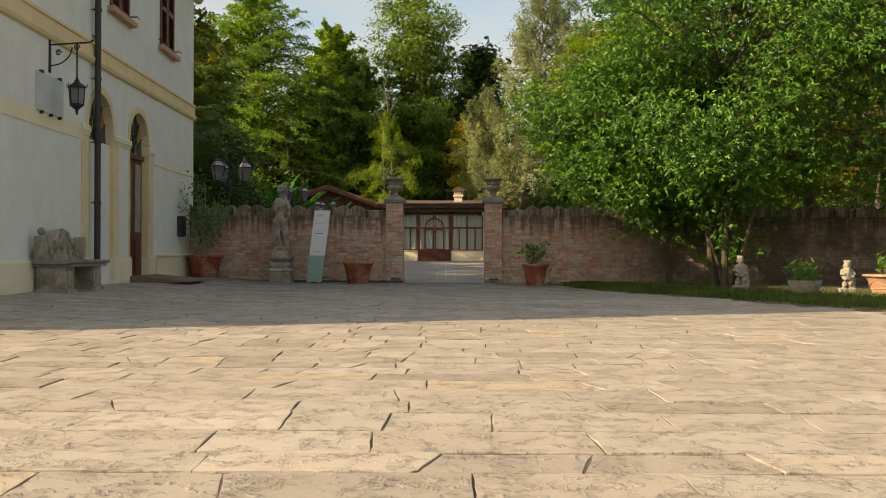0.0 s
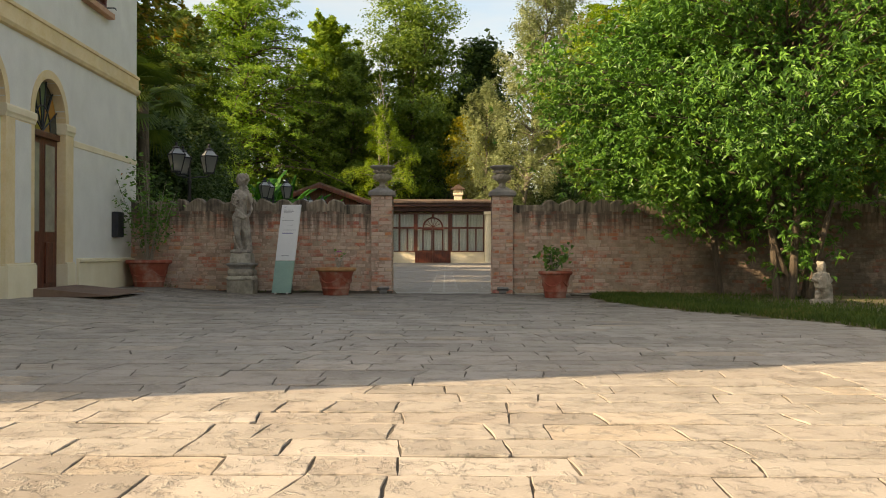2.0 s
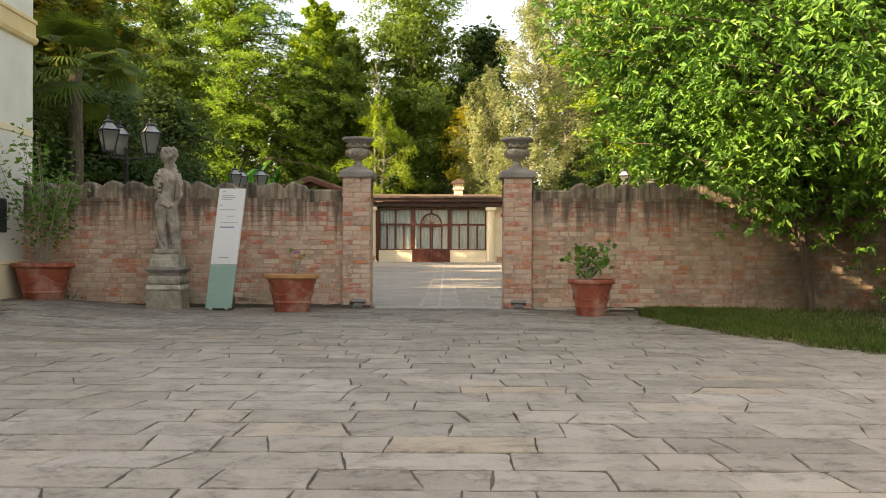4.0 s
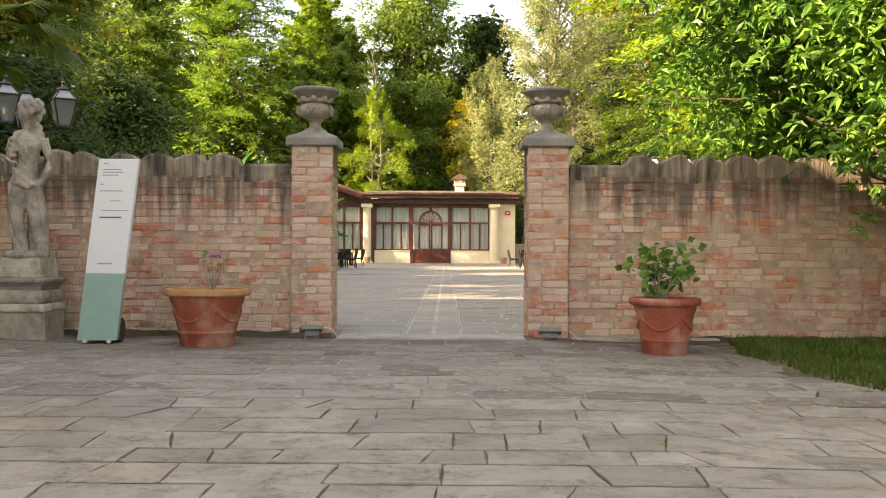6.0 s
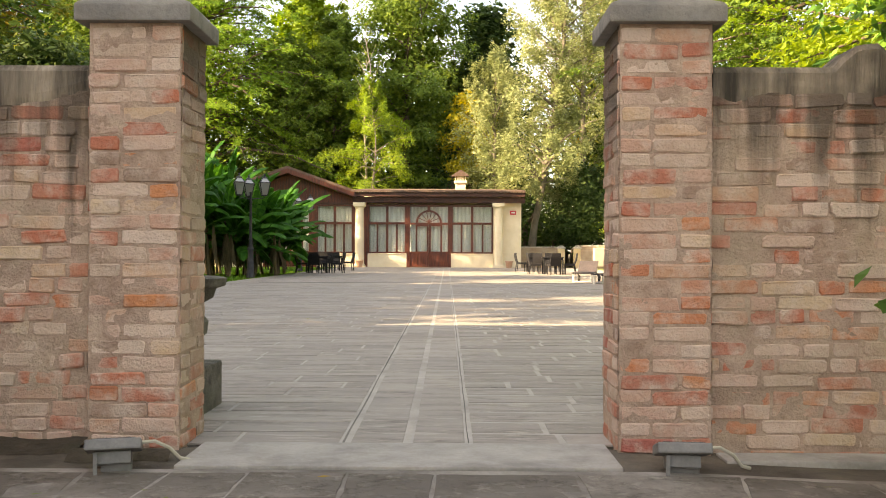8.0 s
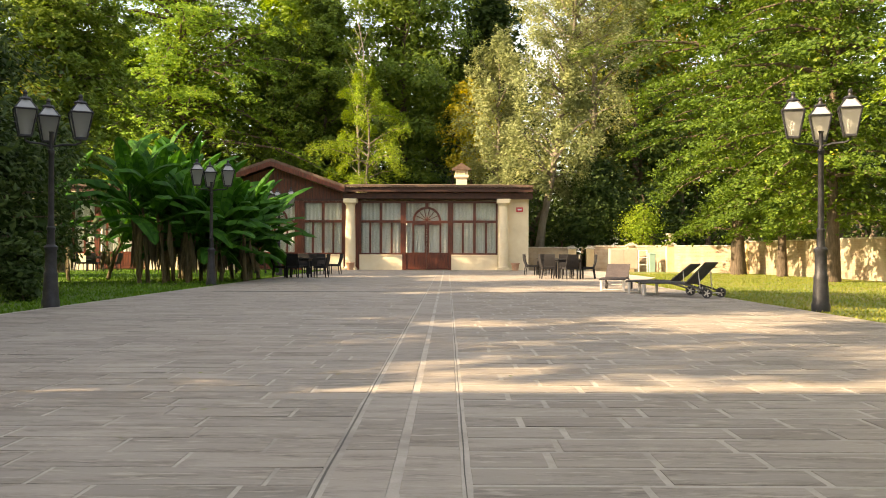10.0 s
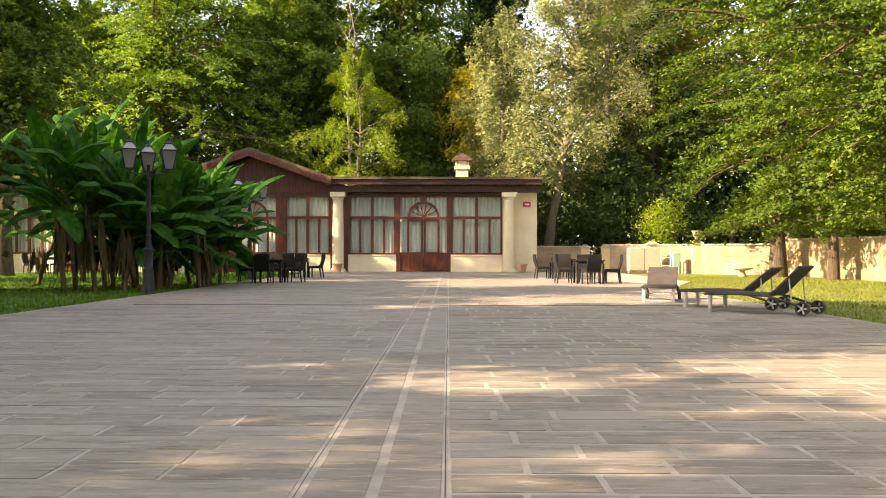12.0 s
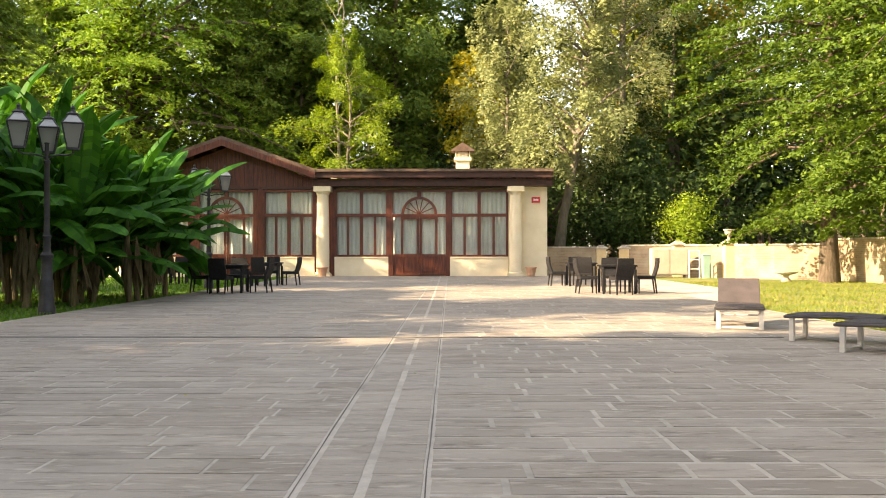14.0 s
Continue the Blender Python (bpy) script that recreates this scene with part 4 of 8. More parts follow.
def facade_faces():
    """The wall as strips between the openings, with real arched holes."""
    t = 0.45

    def slab(y0, y1, z0, z1):
        Mesh().box(-t, 0, y0, y1, z0, z1).part("wall_section", PLASTER, villa)
    cuts = []
    for y, r in ARCHES:
        cuts.append((y - r, y + r, 0.1, SPRING, 'arch', y, r))
    for y, z in WINDOWS:
        cuts.append((y - 0.55, y + 0.55, z, z + 1.75, 'win', y, 0.55))
    ylist = sorted({VY0, VY1, *[c[0] for c in cuts], *[c[1] for c in cuts]})
    for a, b in zip(ylist, ylist[1:]):
        mid, z = (a + b) / 2, 0.0
        inside = sorted([c for c in cuts if c[0] < mid < c[1]], key=lambda c: c[2])
        for c in inside:
            slab(a, b, z, c[2])
            z = c[3]
            if c[4] == 'arch':
                z = c[3] + c[6] + 0.05
        slab(a, b, z, VTOP)
    for y, r in ARCHES:
        ms = Mesh()
        n = 14
        v, f = [], []
        for i in range(n + 1):
            a = math.pi * i / n
            yy, zz = y - r * math.cos(a), SPRING + r * math.sin(a)
            for x in (0, -t):
                v += [(x, yy, zz), (x, yy, SPRING + r + 0.05)]
        for i in range(n):
            k = 4 * i
            f += [(k, k + 4, k + 5, k + 1), (k + 2, k + 3, k + 7, k + 6), (k, k + 2, k + 6, k + 4)]
        ms.put(v, f)
        ms.part("arch_spandrel", PLASTER, villa)


facade_faces()
for dims in ((-9.0, -0.45, VY0, VY0 + 0.4, 0, VTOP), (-9.0, -0.45, VY1 - 0.4, VY1, 0, VTOP), (-9.4, -9.0, VY0, VY1, 0, VTOP)):
    Mesh().box(*dims).part("rear_wall", PLASTER, villa)
# unseen block added so that its shadow edge falls across the court
Mesh().box(-9.6, -4.1, VY1, 24.9, 0, 9.0).part("rear_wing", PLASTER, villa)
ms = Mesh()
ms.prism([(-10.0, 7.28), (0.62, 7.28), (0.62, 7.36), (-4.7, 9.1), (-10.0, 7.36)], VY0 + 0.15, VY1 + 0.55)
ms.part("roof", ROOF, villa, label="low tiled roof with a deep overhang")
ms = Mesh()
ms.prism([(0.0, 6.95), (0.12, 6.97), (0.18, 7.08), (0.34, 7.14), (0.5, 7.2), (0.5, 7.279), (0.0, 7.279)], VY0, VY1 + 0.3)
ms.part("cornice", OCHRE, villa, label="moulded ochre cornice under the eaves")
ms = Mesh()
ms.prism([(0.0, 3.98), (0.05, 4.0), (0.075, 4.05), (0.075, 4.09), (0.035, 4.1), (0.035, 4.30), (0.06, 4.31), (0.06, 4.36), (0.0, 4.38)], VY0, VY1 + 0.03)
ms.part("string_course", OCHRE, villa, label="ochre string course with shadow lines")
ms = Mesh()
ms.prism([(0, 0), (0.05, 0), (0.05, 0.62), (0.075, 0.63), (0.075, 0.675), (0, 0.69)], 19.95, VY1 + 0.02)
ms.part("plinth", CREAM, villa, label="projecting plinth with a moulded top")
ms = Mesh()
ms.prism([(0, 0), (0.05, 0), (0.05, 0.56), (0.03, 0.6), (0, 0.6)], VY0, 15.4)
ms.part("plinth", CREAM, villa, label="projecting plinth with a moulded top")
# impost band across the wall
ms = Mesh()
ms.prism([(0, 2.62), (0.012, 2.62), (0.012, 2.86), (0, 2.86)], VY0, 15.7)
ms.part("impost_band", CREAM, villa)
ms = Mesh()
ms.prism([(0, 2.56), (0.012, 2.57), (0.012, 2.66), (0, 2.67)], 19.8, VY1)
ms.part("impost_band", CREAM, villa)


def arch_trim(y, r, w=0.13):
    """An ochre band round the arch, standing a little proud."""
    ms = Mesh()
    n, v, f = 20, [], []
    for i in range(n + 1):
        a = math.pi * i / n
        for rr, x in ((r - 0.003, -0.2), (r - 0.003, 0.012), (r + w, 0.012), (r + w, -0.01)):
            v.append((x, y - rr * math.cos(a), SPRING + rr * math.sin(a)))
    for i in range(n):
        f += [(4 * i + k, 4 * i + k + 1, 4 * i + k + 5, 4 * i + k + 4) for k in range(3)]
    ms.put(v, f)
    return ms.part("arch_band", OCHRE, villa, smooth=True, label="ochre band round the arch")


for y, r in ARCHES:
    arch_trim(y, r)
# ochre piers with capitals and bases beside and between the doors
for y0, y1 in ((17.217, 18.203), (19.437, 19.78), (15.6, 15.943)):
    ms = Mesh()
    ms.box(-0.30, 0.012, y0, y1, 0.08, 2.72)
    ms.part("pier", OCHRE, villa, bevel=0.006)
    if y1 - y0 > 0.6:
        Mesh().box(0.012, 0.018, y0 + 0.30, y1 - 0.14, 0.64, 2.70).part("pier_face", PLASTER, villa)
    ms = Mesh()
    ms.prism([(-0.3, 2.72), (0.018, 2.72), (0.024, 2.76), (0.042, 2.79), (0.042, 2.87), (0.02, 2.90), (-0.3, 2.90)], y0 - 0.03, y1 + 0.03)
    ms.part("capital", CREAM, villa, bevel=0.004)
    ms = Mesh()
    ms.box(-0.3, 0.055, y0 - 0.005, y1 + 0.01, 0.05, 0.60)
    ms.box(-0.3, 0.04, y0, y1 + 0.006, 0.60, 0.63)
    ms.part("pier_base", CREAM, villa, bevel=0.01)

# arched doors
for k, (y, r) in enumerate(ARCHES):
    door = new("door_%d" % (k + 1))
    door.parent = villa
    door.matrix_basis = pose(-0.13, y, 0)
    tagged(door, "stained glass lunette over a plastered infill" if k == 0 else "tall red-brown wooden door under a stained fanlight")
    if k == 0:
        Mesh().box(-0.1, 0.07, -r, r, 0.05, SPRING - 0.21).part("infill", PLASTER, door, label="plastered infill below the lunette")
    else:
        Mesh().box(-0.05, -0.002, -r, r, 0.12, SPRING - 0.3).part("leaf", WOOD, door, bevel=0.006)
        for s in (-1, 1):
            Mesh().box(0.0, 0.022, s * r / 2 - r * 0.3, s * r / 2 + r * 0.3, 0.3, 0.95).part("raised_panel", WOOD, door, bevel=0.008)
            ob = Mesh().box(0.0, 0.012, s * r / 2 - r * 0.3, s * r / 2 + r * 0.3, 1.12, 2.5).part("pane", DOOR_GLASS, door, bevel=0.003)
    Mesh().box(-0.06, 0.05, -r, r, SPRING - 0.3, SPRING - 0.2).part("transom", WOOD, door, bevel=0.008)
    n, v, f = 14, [], []
    ms = Mesh()
    for ring0, ring1 in ((0.0, 0.5), (0.5, 0.98)):
        for i in range(7):
            a0, a1 = math.pi * i / 7, math.pi * (i + 1) / 7
            p = [(0, -rr * r * math.cos(a), SPRING - 0.2 + max(0.0, rr * (r + 0.2) * math.sin(a))) for rr, a in ((ring0 + 0.02, a0), (ring1, a0), (ring1, a1), (ring0 + 0.02, a1))]
            ms.put(p, [(0, 1, 2, 3)])
    ms.part("fanlight", STAINED, door, label="dark fanlight with amber and green panes")
    for i in range(1, 7):
        a = math.pi * i / 7
        Mesh().tube([(0.01, 0, SPRING - 0.2), (0.01, -r * math.cos(a), SPRING - 0.2 + (r + 0.2) * math.sin(a))], 0.012, 6).part("glazing_bar", IRON, door)
    ms = Mesh()
    ms.tube([(0.01, -0.5 * r * math.cos(math.pi * i / 12), SPRING - 0.2 + 0.5 * (r + 0.2) * math.sin(math.pi * i / 12)) for i in range(13)], 0.012, 6)
    ms.part("glazing_bar", IRON, door)

# upper windows with closed shutters
for k, (y, z) in enumerate(WINDOWS):
    win = new("window_%d" % (k + 1))
    win.parent = villa
    win.matrix_basis = pose(0, y, z)
    tagged(win, "closed dark red louvred shutters over a brick-coloured sill")
    for s in (-1, 1):
        sh = Mesh()
        a, b = (s * 0.015, s * 0.55) if s > 0 else (-0.55, -0.015)
        for y0, y1, z0, z1 in ((a, a + 0.07, 0, 1.7), (b - 0.07, b, 0, 1.7), (a, b, 0, 0.09), (a, b, 0.8, 0.9), (a, b, 1.61, 1.7)):
            sh.box(-0.03, 0.03, y0, y1, z0, z1)
        for i in range(30):
            zz = 0.11 + i * 0.05
            sh.put([(-0.02, a + 0.06, zz + 0.035), (-0.02, b - 0.06, zz + 0.035), (0.022, b - 0.06, zz), (0.022, a + 0.06, zz)], [(0, 1, 2, 3)])
        sh.box(-0.028, -0.022, a + 0.05, b - 0.05, 0.05, 1.66)
        sh.part("shutter", SHUTTER, win)
    ms = Mesh()
    ms.box(-0.3, 0.13, -0.68, 0.72, -0.11, -0.01)
    ms.part("window_sill", TERRA_PALE, win, bevel=0.01, label="brick-coloured sill")
    for s in (-0.66, 0.66):
        Mesh().tube([(0.0, s, 0.1), (0.14, s, 0.1), (0.16, s + 0.03, 0.06)], 0.012, 6).part("shutter_stay", IRON, win)

# drain pipe
pipe = empty("drainpipe", pose(VX + 0.10, 16.11, 0), "dark downpipe fixed to the villa wall", "drainpipe")
Mesh().tube([(0, 0, 0.12), (0, 0, 7.0)], 0.055, 12).part("pipe", PIPE, pipe, smooth=True)
for z in (0.5, 1.55, 2.6, 3.7, 4.9, 6.1):
    ms = Mesh()
    ms.tube([(0, 0, z), (0, 0, z + 0.05)], 0.066, 12)
    ms.tube([(-0.1, -0.06, z + 0.02), (0, -0.03, z + 0.02)], 0.01, 6)
    ms.part("bracket", PIPE, pipe)

# plaque
ms = Mesh()
ms.box(0.0, 0.04, 13.72, 14.72, 2.84, 3.42)
plaque = empty("wall_plaque", pose(VX, 0, 0), "blank stone plaque held by iron clips, greyed for its shading", "plaque")
ms.part("tablet", TABLET, plaque, bevel=0.006)
for y, z in ((13.85, 2.82), (14.2, 2.82), (14.55, 2.82), (13.85, 3.43), (14.55, 3.43)):
    Mesh().box(0.0, 0.06, y, y + 0.05, z - 0.02, z + 0.025).part("clip", IRON, plaque)

# wrought-iron bracket lantern
lan = empty("bracket_lantern", pose(VX, 14.24, -0.07), "black wrought-iron lantern hanging from a scrolled bracket", "lantern")
ms = Mesh()
ms.box(0.0, 0.02, -0.03, 0.03, 3.55, 4.08)
ms.tube([(0.02, 0, 3.98), (0.3, 0, 4.0), (0.62, 0, 4.02), (0.68, 0, 4.06), (0.70, 0, 4.11), (0.66, 0, 4.13)], 0.014, 6)
ms.tube([(0.02 + 0.33 * math.sin(a), 0, 3.66 + 0.30 * (1 - math.cos(a))) for a in [i * 0.19 for i in range(9)]], 0.011, 6)
ms.tube([(0.14 + 0.05 * (1 - i / 22) * math.cos(i * 0.6), 0, 3.86 + 0.05 * (1 - i / 22) * math.sin(i * 0.6)) for i in range(20)], 0.009, 6)
ms.tube([(0.42 + 0.05 * (1 - i / 22) * math.cos(i * 0.6), 0, 3.94 + 0.05 * (1 - i / 22) * math.sin(i * 0.6)) for i in range(20)], 0.009, 6)
ms.part("bracket", IRON, lan)
ms = Mesh()
for i in range(18):
    ms.lathe([(0.016, -0.01), (0.016, 0.01)], 8, pose(0.425, 0, 3.985 - 0.03 * i, 90 * (i % 2), 0, 0))
ms.part("chain", IRON, lan)
LX = 0.5
HUNG = pose(0.0, 0, 0.30) @ Matrix.Diagonal((0.85, 0.85, 0.85, 1))
ms = Mesh()
ms.lathe([(0.015, 3.72), (0.04, 3.70), (0.05, 3.66), (0.10, 3.62), (0.16, 3.58), (0.17, 3.55), (0.15, 3.54)], 6, pose(LX, 0, 0))
ms.part("roof", IRON, lan, HUNG)
ms = Mesh()
for i in range(6):
    a = math.pi * i / 3
    ms.tube([(LX + 0.145 * math.cos(a), 0.145 * math.sin(a), 3.55), (LX + 0.12 * math.cos(a), 0.12 * math.sin(a), 3.24)], 0.011, 5)
    ms.tube([(LX + 0.15 * math.cos(a), 0.15 * math.sin(a), 3.55), (LX + 0.19 * math.cos(a), 0.19 * math.sin(a), 3.58), (LX + 0.18 * math.cos(a), 0.18 * math.sin(a), 3.62)], 0.008, 5)
ms.lathe([(0.13, 3.26), (0.135, 3.23), (0.08, 3.19), (0.03, 3.15), (0.025, 3.11), (0.012, 3.06)], 6, pose(LX, 0, 0))
ms.part("cage", IRON, lan, HUNG)
ms = Mesh()
ms.lathe([(0.115, 3.25), (0.14, 3.54)], 6, pose(LX, 0, 0))
ob = ms.part("glass", GLASS, lan, HUNG)
ob.visible_shadow = False
Mesh().ball((LX, 0, 3.38), 0.035).part("bulb", BULB, lan, HUNG, smooth=True)

# letter box on the wall by the corner
box = empty("letter_box", pose(VX, 21.92, 1.08), "dark metal letter box fixed to the villa wall", "letter box")
Mesh().box(0.0, 0.12, -0.18, 0.18, 0, 0.48).part("case", IRON, box, bevel=0.008)
Mesh().box(0.12, 0.135, -0.15, 0.15, 0.34, 0.38).part("flap", PIPE, box)

# wooden ramp at the second door
ramp_b = empty("door_ramp", pose(VX + 0.06, 18.8, 0), "low wooden ramp in front of the villa door", "ramp")
ms = Mesh()
ms.prism([(0.0, 0.10), (1.15, 0.135), (1.15, 0.15), (0.1, 0.25), (0.0, 0.25)], -0.75, 0.95)
ms.part("board", surface("ramp_wood", (0.16, 0.10, 0.07), (0.22, 0.14, 0.1), 4.0, 0.8, 40, 0.3, (0.08, 0.06, 0.05), 2.0, 0.5), ramp_b, bevel=0.006)

# stone bench with a carved back
bench = empty("stone_bench", pose(VX + 0.07, 14.3, 0.1) @ Matrix.Diagonal((0.95, 0.72, 1.0, 1)), "carved stone bench with a scrolled back, mossy and stained", "bench")
ms = Mesh()
ms.box(0.0, 0.56, -1.12, 1.12, 0.40, 0.44)
ms.prism([(0.0, 0.44), (0.56, 0.44), (0.60, 0.46), (0.61, 0.50), (0.0, 0.5)], -1.18, 1.18)
ms.part("seat", STONE_DARK, bench, bevel=0.012)
for y0, y1 in ((-1.05, -0.60), (0.60, 1.05)):
    ms = Mesh()
    ms.box(0.02, 0.48, y0, y1, 0.0, 0.40)
    ms.box(0.0, 0.52, y0 - 0.04, y1 + 0.04, 0.0, 0.07)
    ms.box(0.48, 0.50, y0 + 0.08, y1 - 0.08, 0.12, 0.34)
    ms.part("support", STONE, bench, bevel=0.012)
Mesh().box(0.02, 0.16, -0.6, 0.6, 0.0, 0.40).part("back_support", STONE, bench, bevel=0.01)
ms = Mesh()
out = [(-1.05, 0.5), (1.05, 0.5), (1.05, 0.68)]
out += [(1.0 - 0.95 * i / 10, 0.68 + 0.05 * math.sin(i * 1.1) + 0.34 * (i / 10) ** 1.3) for i in range(11)]
out += [(-0.05 - 0.95 * i / 10, 0.68 + 0.05 * math.sin((10 - i) * 1.1) + 0.34 * ((10 - i) / 10) ** 1.3) for i in range(11)]
out += [(-1.05, 0.68)]
ms.prism(out, 0.02, 0.12, Matrix(((0, 1, 0, 0), (1, 0, 0, 0), (0, 0, 1, 0), (0, 0, 0, 1))))
for s in (-1, 1):
    ms.tube([(0.12, s * (0.2 + 0.6 * k / 12), 0.9 - 0.22 * k / 12 + 0.03 * math.sin(k)) for k in range(13)], 0.045, 7)
    ms.tube([(0.12, s * (0.66 + 0.13 * (1 - k / 20) * math.cos(k * 0.5)), 0.66 + 0.12 * (1 - k / 20) * math.sin(k * 0.5)) for k in range(18)], 0.035, 6)
    ms.tube([(0.12, s * (0.34 + 0.10 * (1 - k / 20) * math.cos(k * 0.5)), 0.66 + 0.10 * (1 - k / 20) * math.sin(k * 0.5)) for k in range(18)], 0.035, 6)
ms.ball((0.12, 0, 0.82), 0.17, 8, (0.4, 1, 1))
ms.part("carved_back", STONE, bench, smooth=True)
for s in (-1, 1):
    ms = Mesh()
    ms.box(0.02, 0.2, s * 1.06 - 0.07, s * 1.06 + 0.07, 0.5, 0.86)
    if s < 0:
        ms.ball((0.11, s * 1.06, 0.92), 0.06, 10, (1, 1.3, 1))
    ms.part("end_post", STONE, bench, bevel=0.01)

# the facade runs a little askew to the gate
corner = Vector((VX, VY1, 0))
TURNED = Matrix.Translation(corner) @ Matrix.Rotation(0.024, 4, 'Z') @ Matrix.Translation(-corner)
for ob in (villa, pipe, plaque, lan, box, ramp_b, bench):
    ob.matrix_basis = TURNED @ ob.matrix_basis


# ---- the pavilion at the far side ----
PY = 77.45
pav = empty("pavilion", pose(0, PY, 0), "long cream garden pavilion with red-brown glazed fronts and columns", "house")
CX = -10.0                                          # the gabled middle's axis
X_IN, X_OUT = 3.95, 14.45                           # half widths of the gable and of the whole


def glazed_bay(x0, x1, parts, sill=True):
    """A window bay: red-brown frame, transom, panes, curtain and the low wall below."""
    win = new("window_bay")
    win.parent = pav
    win.matrix_basis = pose(0, 0, 0)
    tagged(win, "red-brown framed window with pale curtains")
    z0, z1, zt = 0.86, 3.86, 2.72
    ms = Mesh()
    ms.box(x0, x1, -0.06, 0.25, -0.05, z0 - 0.06)
    ms.part("low_wall", CREAM, win)
    Mesh().box(x0, x1, -0.10, 0.2, z0 - 0.06, z0).part("window_sill", CREAM, win, bevel=0.01)
    ms = Mesh()
    ms.box(x0, x1, -0.03, 0.07, z0, z0 + 0.09)
    ms.box(x0, x1, -0.03, 0.07, z1 - 0.10, z1)
    ms.box(x0, x0 + 0.1, -0.03, 0.07, z0 + 0.09, z1 - 0.1)
    ms.box(x1 - 0.1, x1, -0.03, 0.07, z0 + 0.09, z1 - 0.1)
    ms.box(x0 + 0.1, x1 - 0.1, -0.035, 0.065, zt - 0.07, zt + 0.07)
    step = (x1 - x0) / parts
    for i in range(1, parts):
        ms.box(x0 + step * i - 0.075, x0 + step * i + 0.075, -0.04, 0.06, z0 + 0.09, z1 - 0.1)
    for i in range(parts):
        c = x0 + step * (i + 0.5)
        ms.box(c - 0.055, c + 0.055, -0.032, 0.055, z0 + 0.09, zt - 0.07)
    ms.part("window_frame", WOOD, win, bevel=0.008)
    for i in range(parts):
        a, b = x0 + step * i + 0.05, x0 + step * (i + 1) - 0.05
        for u0, u1, w0, w1 in ((a, b, zt, z1 - 0.05), (a, (a + b) / 2, z0 + 0.05, zt), ((a + b) / 2, b, z0 + 0.05, zt)):
            ob = Mesh().box(u0, u1, 0.012, 0.018, w0, w1).part("pane", GLAZE, win)
            ob.visible_shadow = False
    curtain(win, x0 + 0.05, x1 - 0.05, z0, z1)


def curtain(parent, x0, x1, z0, z1, y=0.22):
    n = int((x1 - x0) / 0.03)
    rr = random.Random(int(x0 * 100))
    v, f = [], []
    ph = 0.0
    for i in range(n + 1):
        ph += rr.uniform(0.5, 1.2)
        x = x0 + (x1 - x0) * i / n
        d = 0.035 * math.sin(ph)
        v += [(x, y + d, z0), (x, y + d * 0.6, z1)]
    f = [(2 * i, 2 * i + 2, 2 * i + 3, 2 * i + 1) for i in range(n)]
    Mesh().put(v, f).part("curtain", CURTAIN, parent, smooth=True, label="pale gathered curtain")


